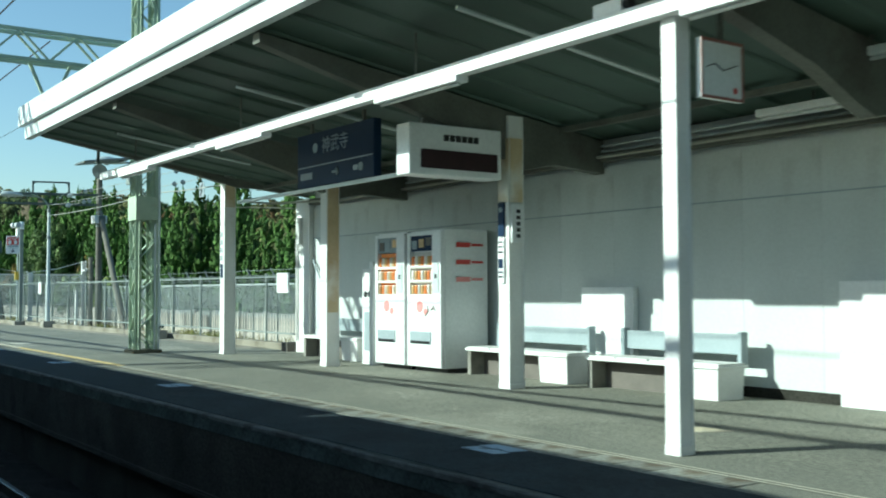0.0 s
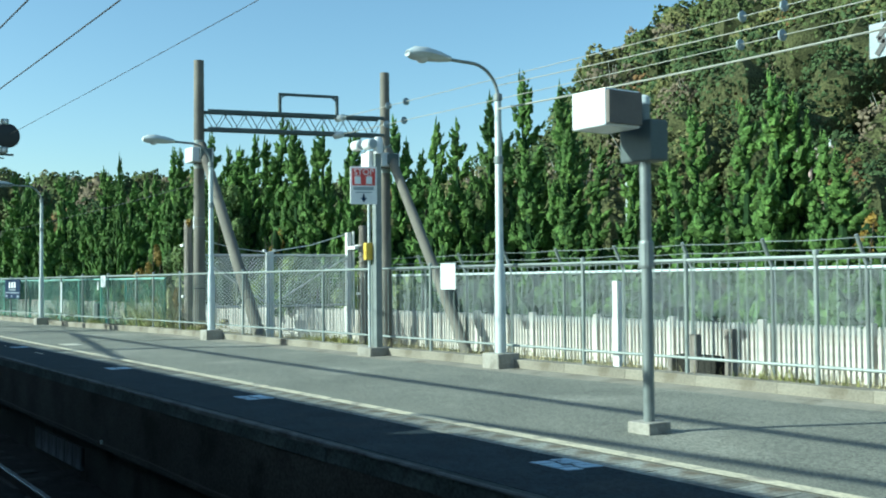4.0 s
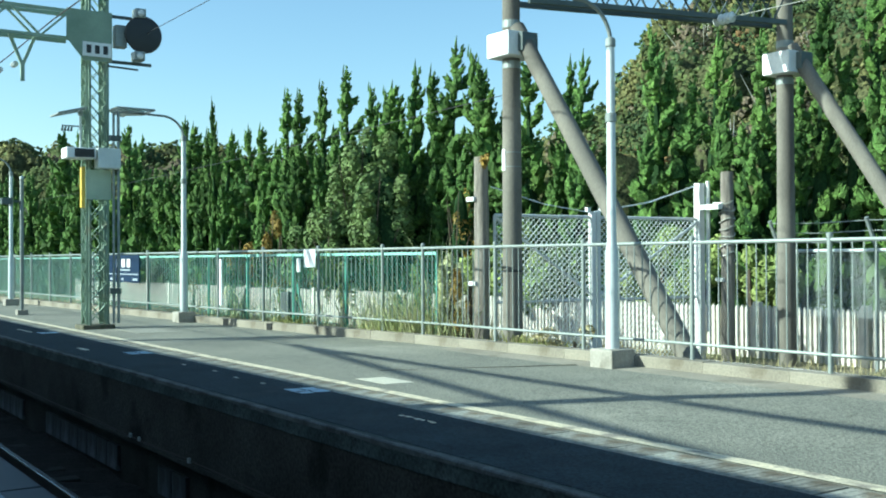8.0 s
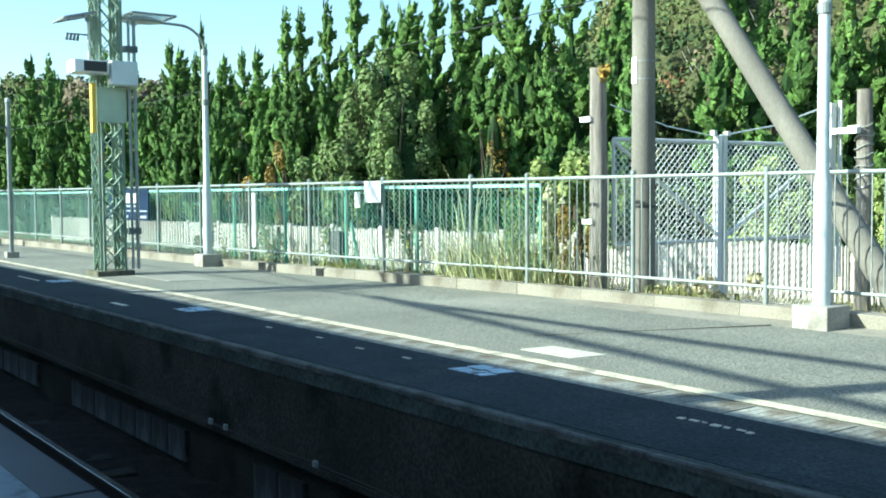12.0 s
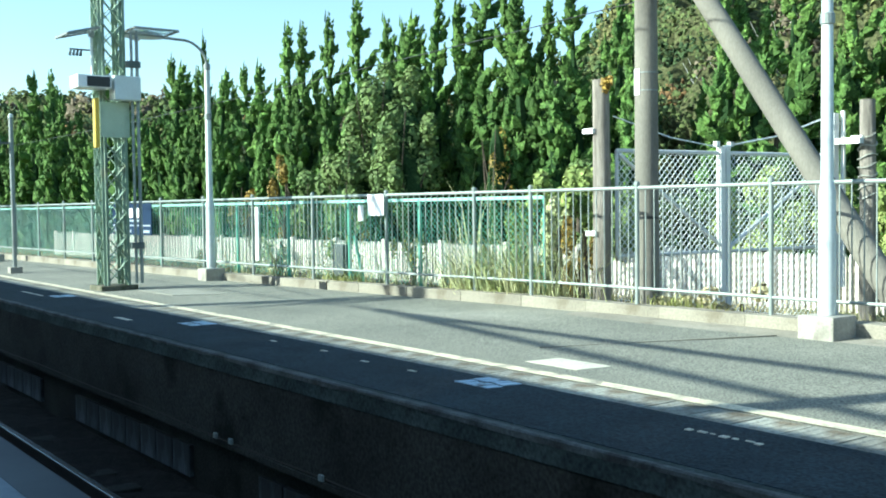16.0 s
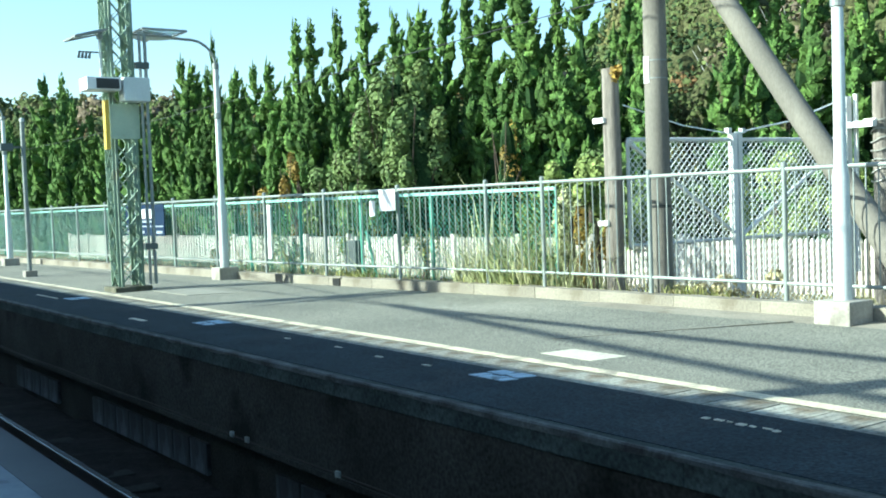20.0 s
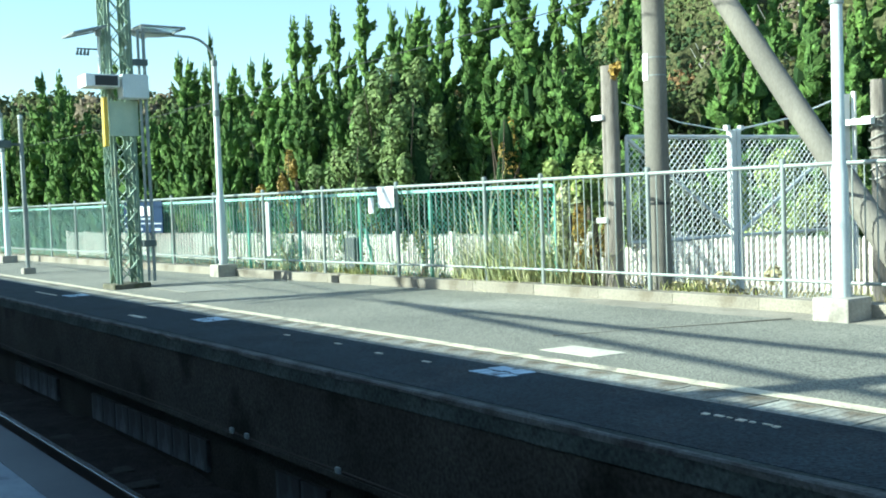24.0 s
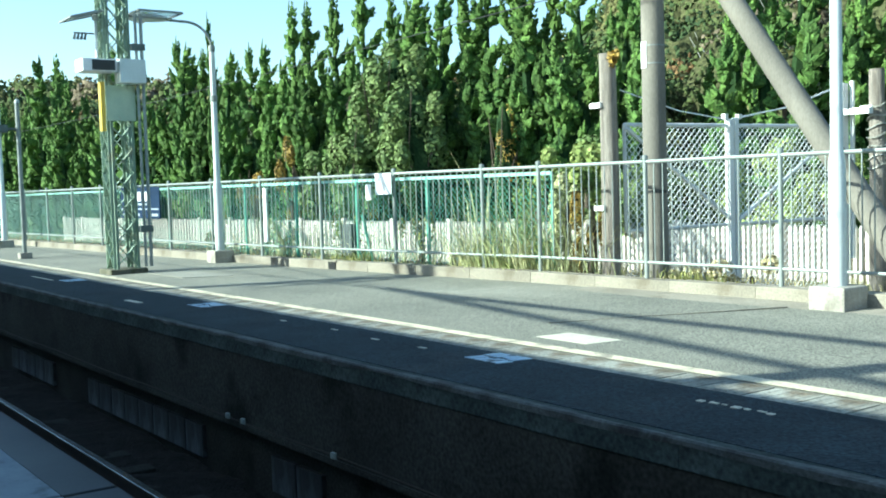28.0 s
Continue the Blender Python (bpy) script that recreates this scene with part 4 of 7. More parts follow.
for y, z in ((11.5, 4.9), (11.45, 4.5)):
    w = cable((-6.6, y, z), (60, y, z - 0.6), 0.1, 0.007, COPPER, "thin bare overhead wire of the siding")
    for k, x in enumerate((-4.6, -3.9, 4.9, 5.6)):
        d = solid("wire_disc", Shape().ring([(0.02, 0), (0.072, 0.01), (0.08, 0.04), (0.02, 0.06)], 16, (x, y, z - 0.6 * (x + 6.6) / 66.6 - 0.4 * ((x + 6.6) / 66.6) * (1 - (x + 6.6) / 66.6)), "x"), GREY_BLUE, "grey insulator disc threaded on an overhead wire", "insulator", "insulator discs")

# wires over the platform and the tracks
cable((19.33, 6.95, 2.84), (13.17, 7.97, 3.24), 0.02, 0.012, COPPER, "pale service cable between canopy and lamp post")
cable((18.3, 6.1, 3.3), (13.17, 7.97, 3.48), 0.03, 0.007, COPPER, "thin pale wire between mast and lamp post")
cable((13.17, 7.97, 3.24), (3.9, 8.0, 3.3), 0.06, 0.011, COPPER, "pale service cable between lamp posts")
cable((13.17, 7.97, 3.48), (3.9, 8.0, 3.6), 0.05, 0.006, COPPER, "thin pale wire between lamp posts")
cable((60, 2.17, 3.72), (-70, 2.17, 3.72), 0.0, 0.008, CABLE, "contact wire over the far track")
cable((18.1, 2.17, 4.72), (-15.05, 2.17, 4.72), 0.2, 0.009, CABLE, "messenger wire over the far track")
cable((18.1, 4.4, 5.15), (-15.05, 4.4, 5.2), 0.08, 0.012, CABLE, "dark feeder cable along the platform edge")
cable((-15.05, 4.4, 5.2), (-60, 4.3, 5.2), 0.2, 0.012, CABLE, "dark feeder cable beyond the signal mast")
cable((18.1, 6.1, 5.15), (-15.05, 5.9, 5.1), 0.05, 0.006, CABLE, "thin dark wire between the masts")
cable((-40, 10.0, 3.6), (-7.75, 8.5, 3.35), 0.1, 0.006, CABLE, "thin wire towards the concrete pole")
cable((60, -2.0, 4.393), (-13.0, -2.0, 4.393), 0.0, 0.05, CABLE, "thick feeder cable above the near track")
cable((-13.0, -2.0, 4.393), (-70, -2.0, 4.393), 0.0, 0.014, CABLE, "thin feeder cable above the near track")
cable((-13.2, -1.909, 4.383), (-4.4, -3.5, 4.383), 0.0, 0.045, CABLE, "thick slanting cable above the near track")
cable((-30.4, 1.2, 4.383), (-13.2, -1.909, 4.383), 0.0, 0.012, CABLE, "thin slanting cable above the near track")
cable((3.6, -3.45, 4.383), (45, 0.6, 4.383), 0.0, 0.043, CABLE, "slanting cable above the near track")
for x in (-7.4, 17.0, -15.7):
    s = Shape().rod([(x, -4.2, 0), (x, -4.2, 7.2)], 0.13, 12)
    solid("near_mast", s, POLE_CONC, "concrete mast on the near platform", "catenary mast", "catenary masts")

flag = thing("hanging_banner", "small grey banner with a dark zigzag hanging from a wire", "banner")
part("cloth", Shape().box(6.9, 11.46, 3.78, 7.25, 11.475, 4.2), GREY_BLUE, flag)
part("zigzag", Shape().beam((7.15, 11.45, 4.16), (7.02, 11.45, 4.0), 0.07, 0.006, (0, 1, 0)).beam((7.02, 11.45, 4.0), (7.12, 11.45, 3.97), 0.07, 0.006, (0, 1, 0)).beam((7.12, 11.45, 3.97), (7.0, 11.45, 3.81), 0.07, 0.006, (0, 1, 0)), BLACK, flag, "dark zigzag")
part("hook", Shape().rod([(7.07, 11.467, 4.19), (7.07, 11.46, 4.34)], 0.01, 6), GALV, flag)


# ---- canopy ----
CX0, CX1, FX0 = 19.2, 46.0, 18.85


def soffit_z(y):
    return 3.44 - 0.155 * (y - 3.9)


roof = thing("platform_canopy", "flat station canopy with white fascia and dark ribbed soffit", "canopy", kind="structure")
s = Shape()
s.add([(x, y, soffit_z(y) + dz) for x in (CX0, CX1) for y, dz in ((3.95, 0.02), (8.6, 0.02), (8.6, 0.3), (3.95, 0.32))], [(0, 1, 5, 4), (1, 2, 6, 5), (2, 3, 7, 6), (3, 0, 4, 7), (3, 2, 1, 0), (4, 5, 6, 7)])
part("roof_slab", s, SOFFIT, roof, "green-grey folded sheet roof, canopy shade darkened into its colour")
part("fascia", Shape().box(FX0 - 0.12, 3.78, 3.6, CX1, 3.86, 3.9, 0.008), FASCIA, roof, "white painted upper fascia board")
part("lower_fascia", Shape().box(FX0, 3.85, 3.4, CX1, 3.95, 3.59, 0.006), FASCIA, roof, "white painted lower fascia board")
s = Shape().add([(CX0 - 0.08, 3.86, 3.88), (CX0 - 0.08, 3.95, 3.44), (CX0 - 0.08, 8.6, 2.7), (CX0 - 0.08, 8.6, 2.95), (CX0 - 0.01, 3.86, 3.88), (CX0 - 0.01, 3.95, 3.44), (CX0 - 0.01, 8.6, 2.7), (CX0 - 0.01, 8.6, 2.95)],
                [(0, 1, 2, 3), (7, 6, 5, 4), (0, 4, 5, 1), (1, 5, 6, 2), (2, 6, 7, 3), (3, 7, 4, 0)])
part("end_board", s, DIRTY_BEAM, roof, "grimy end board of the canopy")
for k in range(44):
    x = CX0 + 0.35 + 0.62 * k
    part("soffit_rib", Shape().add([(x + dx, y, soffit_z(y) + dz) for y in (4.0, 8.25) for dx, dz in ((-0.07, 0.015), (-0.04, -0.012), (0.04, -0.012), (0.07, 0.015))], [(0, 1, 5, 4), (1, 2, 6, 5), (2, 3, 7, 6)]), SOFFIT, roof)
for y, w in ((7.6, 0.06),):
    part("purlin", Shape().box(CX0, y - w / 2, soffit_z(y) - 0.09, CX1, y + w / 2, soffit_z(y) - 0.03), DIRTY_BEAM, roof, "grimy painted purlin")
for x in (19.42, 22.85, 26.95, 31.07, 35.0, 39.0):
    pts = ((3.98, -0.12), (5.2, -0.2), (6.4, -0.3), (6.85, -0.42), (7.1, -0.46), (7.5, -0.3), (8.25, -0.2))
    if x < 20:
        pts = tuple((y, 0.35 * dz) for y, dz in pts)
    else:
        pts = tuple((y, dz - 0.045 * (y - 3.9)) for y, dz in pts)
    s = Shape().add([(x + dx, y, soffit_z(y) + dz) for dx in (-0.07, 0.07) for y, dz in pts] + [(x + dx, y, soffit_z(y) - 0.03) for dx in (-0.07, 0.07) for y, dz in pts],
                    [(i, i + 1, 7 + i + 1, 7 + i) for i in range(6)] + [(14 + i, 14 + i + 1, i + 1, i) for i in range(6)] + [(7 + i, 7 + i + 1, 21 + i + 1, 21 + i) for i in range(6)] + [(0, 7, 21, 14)])
    part("rafter", s, DIRTY_BEAM, roof, "tapered grimy steel rafter")
for x, y0, y1 in ((29.08, 4.7, 6.9), (25.1, 4.6, 6.7), (26.78, 7.4, 8.25), (21.0, 4.6, 6.6)):
    part("conduit", Shape().rod([(x, y0, soffit_z(y0) - 0.05), (x + 0.08, y1, soffit_z(y1) - 0.05)], 0.02, 6), PALE_STEEL, roof, "thin pale conduit under the soffit")
for z in (0.09, 0.15):
    part("wall_conduit", Shape().rod([(22.9, 8.22, soffit_z(8.22) - z), (CX1, 8.22, soffit_z(8.22) - z)], 0.014, 6), PALE_STEEL, roof, "thin pale conduit along the wall")


def column(x, y, h, wrap, label):
    t = thing("canopy_column", label, "column", "canopy columns")
    c = Shape().box(x - 0.09, y - 0.1, -0.02, x + 0.09, y - 0.085, h).box(x - 0.09, y + 0.085, -0.02, x + 0.09, y + 0.1, h).box(x - 0.078, y - 0.085, -0.02, x + 0.078, y + 0.085, h)
    part("shaft", c, WHITE, t, "white painted steel shaft with rust marks")
    part("base_guard", Shape().box(x - 0.096, y - 0.106, -0.02, x + 0.0965, y + 0.106, 0.07, 0.006), WHITE, t)
    if wrap:
        part("ochre_side", Shape().box(x + 0.0905, y - 0.085, wrap[0], x + 0.096, y + 0.085, wrap[1]), OCHRE, t, "faded ochre side face")
        if x > 25:
            part("ochre_wrap", Shape().box(x - 0.088, y - 0.106, wrap[0], x + 0.096, y - 0.101, wrap[1]), OCHRE, t, "faded ochre strip")
    for z in ((1.56, 1.69, 1.82, 1.95) if x < 20 else ()):
        part("notice_bar", Shape().box(x - 0.06, y - 0.106, z, x + 0.02, y - 0.1, z + 0.085), GREY_BLUE, t, "faded blue character bar")
    if x < 20:
        part("notice_block", Shape().box(x - 0.06, y - 0.106, 1.27, x + 0.03, y - 0.1, 1.5), NAVY, t, "navy notice block")
    return t


column(19.33, 7.0, 2.97, (2.45, 2.85), "white steel canopy column with a faded ochre strip")
column(22.85, 7.0, 2.9, (0.75, 2.62), "white steel canopy column with an ochre strip")
column(26.97, 6.93, 2.9, (1.98, 2.66), "white steel canopy column with ochre strip and small notices")
slim = column(31.07, 5.0, 3.25, None, "white square canopy column near the safety line")
slim.matrix_basis = pose(31.07, 5.0, 0) @ Matrix.Diagonal((0.66, 0.66, 1, 1)) @ pose(-31.07, -5.0, 0)
t = thing("column_notice", "narrow white notice on a column", "notice", "column notices")
part("notice_board", Shape().box(27.08, 6.84, 1.55, 27.1, 7.0, 1.95), CLEAN_WHITE, t)
for k in range(5):
    part("character_bar", Shape().box(27.1, 6.9, 1.6 + 0.065 * k, 27.104, 6.95, 1.64 + 0.065 * k), BLACK, t)
t = thing("column_notice", "narrow navy notice on the face of a column", "notice", "column notices")
part("notice_board", Shape().box(26.9, 6.806, 1.62, 27.0, 6.822, 1.98), NAVY, t)
part("round_mark", Shape().ring([(0.03, 0), (0.03, 0.004)], 14, (26.95, 6.802, 1.9), "y"), GREY_BLUE, t)
t = thing("column_notice", "narrow white notice with blue characters on the face of a column", "notice", "column notices")
part("notice_board", Shape().box(26.9, 6.806, 1.12, 27.0, 6.822, 1.6), CLEAN_WHITE, t)
for z0, z1, m in ((1.55, 1.565, BLACK), (1.5, 1.515, BLACK), (1.44, 1.46, BLACK), (1.28, 1.38, NAVY), (1.23, 1.245, NAVY), (1.18, 1.2, BLACK)):
    part("character_bar", Shape().box(26.912, 6.802, z0, 26.985, 6.806, z1), m, t)

# lighting trunking
t = thing("lighting_trunking", "long white lighting trunking under the canopy with lamp units", "lighting", "canopy lighting")
part("trunking", Shape().box(19.37, 4.85, 2.785, CX1, 4.95, 2.895, 0.006), CLEAN_WHITE, t, "white steel trunking")
part("tray", Shape().box(19.37, 4.95, 2.8, CX1, 5.01, 2.84), DIRTY_BEAM, t)
for k in range(7):
    x = 20.3 + 3.65 * k
    u = part("lamp_unit", Shape().box(x, 4.835, 2.735, x + 1.28, 4.965, 2.79, 0.012), CLEAN_WHITE, t, "white fluorescent lamp unit")
    part("tube", Shape().rod([(x + 0.04, 4.9, 2.725), (x + 1.24, 4.9, 2.725)], 0.016, 8), LAMP_GLASS, u)
    part("hanger_rod", Shape().rod([(x + 0.6, 4.9, 2.89), (x + 0.6, 4.9, soffit_z(4.9))], 0.012, 6), DIRTY_BEAM, t)
for x0, y in ((30.55, 7.05), (29.4, 7.95)):
    u = thing("ceiling_light", "slim fluorescent light under the canopy", "ceiling light", "canopy lighting")
    part("housing", Shape().box(x0, y - 0.05, soffit_z(y) - 0.16, x0 + 1.25, y + 0.05, soffit_z(y) - 0.09, 0.01), CLEAN_WHITE, u)
    part("tube", Shape().rod([(x0 + 0.05, y, soffit_z(y) - 0.18), (x0 + 1.2, y, soffit_z(y) - 0.18)], 0.016, 8), LAMP_GLASS, u)
    part("stem", Shape().rod([(x0 + 0.6, y, soffit_z(y) - 0.1), (x0 + 0.6, y, soffit_z(y))], 0.015, 6), DIRTY_BEAM, u)
t = thing("horn_speaker", "small grey horn speaker at the end of the canopy", "loudspeaker")
part("bell", Shape().ring([(0.03, 0.0), (0.05, 0.08), (0.09, 0.16), (0.12, 0.2)], 14, (19.14, 4.86, 2.92), "x"), PALE_STEEL, t, "", True)
part("bracket", Shape().beam((19.25, 4.86, 2.92), (19.25, 4.86, soffit_z(4.86)), 0.04), DARK_STEEL, t)

# name board, parallel to the platform
t = thing("station_name_board", "long navy station name board with white characters under the canopy", "station sign")
part("panel", Shape().box(23.9, 5.96, 2.32, 25.75, 6.06, 2.98, 0.01), NAVY, t, "navy panel")
part("white_rule", Shape().box(23.93, 5.952, 2.565, 25.72, 5.96, 2.58), DIM_SIGN_WHITE, t)
writing("神武寺", 0.215, DIM_SIGN_WHITE, t, (24.86, 5.957, 2.79), 90, 0)
part("round_mark", Shape().ring([(0.06, 0), (0.06, 0.008)], 20, (24.38, 5.95, 2.79), "y"), GREY_BLUE, t, "grey round mark")
part("round_mark", Shape().ring([(0.05, 0), (0.05, 0.008)], 16, (25.47, 5.95, 2.46), "y"), GREY_BLUE, t, "grey round mark")
part("caption_bar", Shape().box(24.0, 5.952, 2.42, 24.3, 5.96, 2.5), DIM_SIGN_WHITE, t)
part("caption_bar", Shape().box(25.3, 5.952, 2.43, 25.4, 5.96, 2.49), DIM_SIGN_WHITE, t)
part("arrow", Shape().beam((24.8, 5.955, 2.46), (24.95, 5.955, 2.46), 0.006, 0.03).beam((24.9, 5.955, 2.5), (24.96, 5.955, 2.46), 0.006, 0.03).beam((24.9, 5.955, 2.42), (24.96, 5.955, 2.46), 0.006, 0.03), GREY_BLUE, t)
part("lower_rail", Shape().beam((22.0, 6.01, 2.3), (26.8, 6.01, 2.3), 0.05, 0.04), PALE_STEEL, t, "pale steel carrier rail")
for x in (24.2, 25.45):
    part("hanger", Shape().beam((x, 6.01, 2.98), (x, 6.01, soffit_z(6)), 0.04), DIRTY_BEAM, t)

# train information board, across the platform
t = thing("train_information_board", "white hanging information board with a dark display strip", "display board")
part("case", Shape().box(26.84, 5.56, 2.2, 27.08, 6.72, 2.72, 0.02), CLEAN_WHITE, t, "white case")
part("display", Shape().box(27.08, 5.7, 2.27, 27.09, 6.66, 2.46), mat("dark_display", (0.05, 0.028, 0.03), (0.035, 0.02, 0.022), 0.25, scale=2, fine=30, bump=0.0), t, "dark maroon display")
for k in range(6):
    part("character_bar", Shape().box(27.08, 5.98 + 0.075 * k, 2.555, 27.086, 6.04 + 0.075 * k, 2.62), BLACK, t)
for y in (5.85, 6.45):
    part("hanger", Shape().beam((26.9, y, 2.72), (26.9, y, soffit_z(y)), 0.05), DIRTY_BEAM, t)

t = thing("guidance_sign", "small hanging sign with a red border and line drawing", "sign")
part("panel", Shape().box(31.16, 5.09, 2.27, 31.2, 5.5, 2.66, 0.006), CLEAN_WHITE, t)
for y0, z0, y1, z1 in ((5.09, 2.64, 5.5, 2.66), (5.09, 2.27, 5.5, 2.29), (5.09, 2.29, 5.105, 2.64), (5.485, 2.29, 5.5, 2.64)):
    part("border", Shape().box(31.2, y0, z0, 31.205, y1, z1), SHADED_RED, t, "red border strip, dulled in colour for shade")
part("drawing", Shape().beam((31.204, 5.14, 2.47), (31.204, 5.22, 2.5), 0.01, 0.006).beam((31.204, 5.22, 2.5), (31.204, 5.3, 2.46), 0.01, 0.006).beam((31.204, 5.3, 2.46), (31.204, 5.44, 2.51), 0.01, 0.006), BLACK, t, "dark line drawing")
part("red_dot", Shape().ring([(0.02, 0), (0.02, 0.005)], 12, (31.2, 5.42, 2.34), "x"), RED, t)
part("hanger", Shape().beam((31.18, 5.3, 2.66), (31.18, 5.3, soffit_z(5.3)), 0.03), DIRTY_BEAM, t)
t = thing("security_camera", "small white security camera on the lighting trunking", "camera")
part("housing", Shape().box(30.45, 4.86, 2.895, 30.72, 4.95, 2.99, 0.012), CLEAN_WHITE, t)
part("lens_hood", Shape().ring([(0.03, 0), (0.032, 0.06)], 10, (30.72, 4.905, 2.945), "x"), BLACK, t)

# ---- back wall of the platform ----
wl = thing("wall_back", "white painted panel wall behind the benches", "wall", kind="structure")
part("wall_core", Shape().box(19.9, 8.34, -0.02, 46, 8.6, 2.8), WALL_WHITE, wl)
part("pier", Shape().box(19.42, 8.22, -0.02, 19.9, 8.62, 2.62, 0.01), WHITE, wl, "white pier at the end of the wall")
data = Shape().box(0.001, 0, 0, 0.899, 0.045, 2.35, 0.002).mesh("wall_panel", WALL_WHITE)
for k in range(29):
    piece("wall_panel", data, wl, (19.92 + 0.9 * k, 8.295, 0.1))
part("skirting", Shape().box(19.92, 8.28, -0.02, 46, 8.34, 0.1), SHADED_OLD_CONCRETE, wl, "grey skirting")
part("seam", Shape().box(19.92, 8.286, 1.93, 46, 8.294, 1.945), GREY_BLUE, wl)
part("top_rail", Shape().box(19.92, 8.2, 2.5, 46, 8.3, 2.6), DIRTY_BEAM, wl, "grimy rail along the top of the wall")
t = thing("wall_board", "white board fixed to the wall behind a bench", "board", "wall boards")
part("panel", Shape().box(26.68, 8.2, 0.3, 27.5, 8.288, 1.08, 0.008), CLEAN_WHITE, t)
t = thing("wall_board", "tall white cabinet against the wall", "cabinet", "wall boards")
part("panel", Shape().box(30.05, 8.2, 0.0, 31.6, 8.288, 1.12, 0.01), CLEAN_WHITE, t)
t = thing("wall_cable", "thin grey cable clipped along the wall", "cable")
part("run", Shape().rod([(19.95, 8.27, 1.6), (20.1, 8.24, 1.45), (20.3, 8.25, 1.2), (20.4, 8.27, 0.9), (20.55, 8.27, 0.3)], 0.018, 6), GREY_BLUE, t)
t = thing("wire_bundle", "bundle of grey wires under the canopy edge", "cable")
part("wire", Shape().rod([(19.4, 7.12, 2.56), (19.7, 7.6, 2.52), (20.0, 8.1, 2.55), (21, 8.15, 2.5), (26, 8.15, 2.55), (46, 8.15, 2.5)], 0.02, 6).rod([(19.2, 6.9, 2.42), (18.9, 7.3, 2.5), (19.45, 8.15, 2.48)], 0.012, 6), COPPER, t)
part("conduit", Shape().rod([(19.5, 8.19, 0.2), (19.5, 8.19, 2.3)], 0.02, 6).rod([(19.62, 8.19, 1.85), (19.62, 8.19, 2.3)], 0.05, 8), WHITE, t)
t = thing("floor_box", "small dark box at the foot of the pier", "box")
part("body", Shape().box(19.1, 8.1, -0.02, 19.32, 8.3, 0.16, 0.01), BROWN_BOX, t)


# ---- vending machines ----
def vending(x0, w, y0, label, tone):
    t = thing("vending_machine", label, "vending machine", "vending machines")
    x1, y1 = x0 + w, y0 + 0.74
    body = part("cabinet", Shape().box(x0, y0 + 0.06, 0.06, x1, y1, 1.83, 0.012), CLEAN_WHITE, t, "white steel cabinet")
    part("plinth", Shape().box(x0 + 0.03, y0 + 0.12, -0.02, x1 - 0.03, y1 - 0.04, 0.06), BLACK, t, "black plinth")
    d = part("door", Shape().box(x0 + 0.004, y0, 0.07, x1 - 0.004, y0 + 0.06, 0.98, 0.01), CLEAN_WHITE, t, "white enamel door")
    part("door_edge", Shape().box(x0 + 0.004, y0, 0.981, x0 + 0.07, y0 + 0.06, 1.8), CLEAN_WHITE, d)
    part("door_edge", Shape().box(x1 - 0.2, y0, 0.981, x1 - 0.004, y0 + 0.06, 1.8), CLEAN_WHITE, d)
    part("door_top", Shape().box(x0 + 0.07, y0, 1.76, x1 - 0.2, y0 + 0.06, 1.8), CLEAN_WHITE, d)
    part("poster", Shape().box(x0 + 0.07, y0 + 0.02, 1.56, x1 - 0.2, y0 + 0.05, 1.76), NAVY if tone else GREY_BLUE, d, "dark poster strip")
    for k in range(3):
        part("poster_patch", Shape().box(x0 + 0.1 + 0.16 * k, y0 + 0.012, 1.585 + 0.02 * k, x0 + 0.21 + 0.16 * k, y0 + 0.02, 1.7 + 0.015 * k), (BROWN_BOX, GREY_BLUE, TAN_CAN)[(k + tone) % 3], d, "printed picture")
    part("show_back", Shape().box(x0 + 0.07, y0 + 0.052, 0.985, x1 - 0.2, y0 + 0.058, 1.55), ORANGE if not tone else WHITE_CAN, d, "bright back of the show case")
    for r in range(3):
        z = 1.0 + 0.185 * r
        part("price_strip", Shape().box(x0 + 0.075, y0 + 0.001, z - 0.034, x1 - 0.205, y0 + 0.006, z - 0.014), WHITE_CAN, d, "pale price strip")
        part("shelf", Shape().box(x0 + 0.07, y0 + 0.005, z - 0.012, x1 - 0.2, y0 + 0.05, z), CLEAN_WHITE, d)
        for c in range(7):
            cx = x0 + 0.115 + c * (w - 0.33) / 6.2
            part("can", Shape().ring([(0.02, 0), (0.026, 0.008), (0.026, 0.105), (0.019, 0.122)], 8, (cx, y0 + 0.028, z)), (TAN_CAN, WHITE_CAN, ORANGE)[(c * 2 + r) % 3], d)
    part("coin_panel", Shape().box(x1 - 0.17, y0 - 0.012, 1.02, x1 - 0.04, y0, 1.4, 0.004), PALE_STEEL, d, "grey coin panel")
    part("coin_slot", Shape().box(x1 - 0.12, y0 - 0.018, 1.2, x1 - 0.08, y0 - 0.012, 1.26), BLACK, d)
    part("swirl", Shape().ring([(0.075, 0), (0.075, 0.004)], 20, (x0 + 0.3, y0 - 0.004, 0.84), "y"), PINK, d, "pink printed pattern")
    part("swirl", Shape().ring([(0.045, 0), (0.045, 0.004)], 16, (x0 + 0.43, y0 - 0.004, 0.78), "y"), PINK, d, "pink printed pattern")
    if tone:
        for a, b, c, e in ((0.42, 0.72, 0.5, 0.78), (0.5, 0.78, 0.48, 0.86), (0.55, 0.8, 0.64, 0.83), (0.6, 0.86, 0.66, 0.79)):
            part("print_stroke", Shape().beam((x0 + a, y0 - 0.004, b), (x0 + c, y0 - 0.004, e), 0.004, 0.022), BROWN_BOX, d, "dark printed stroke")
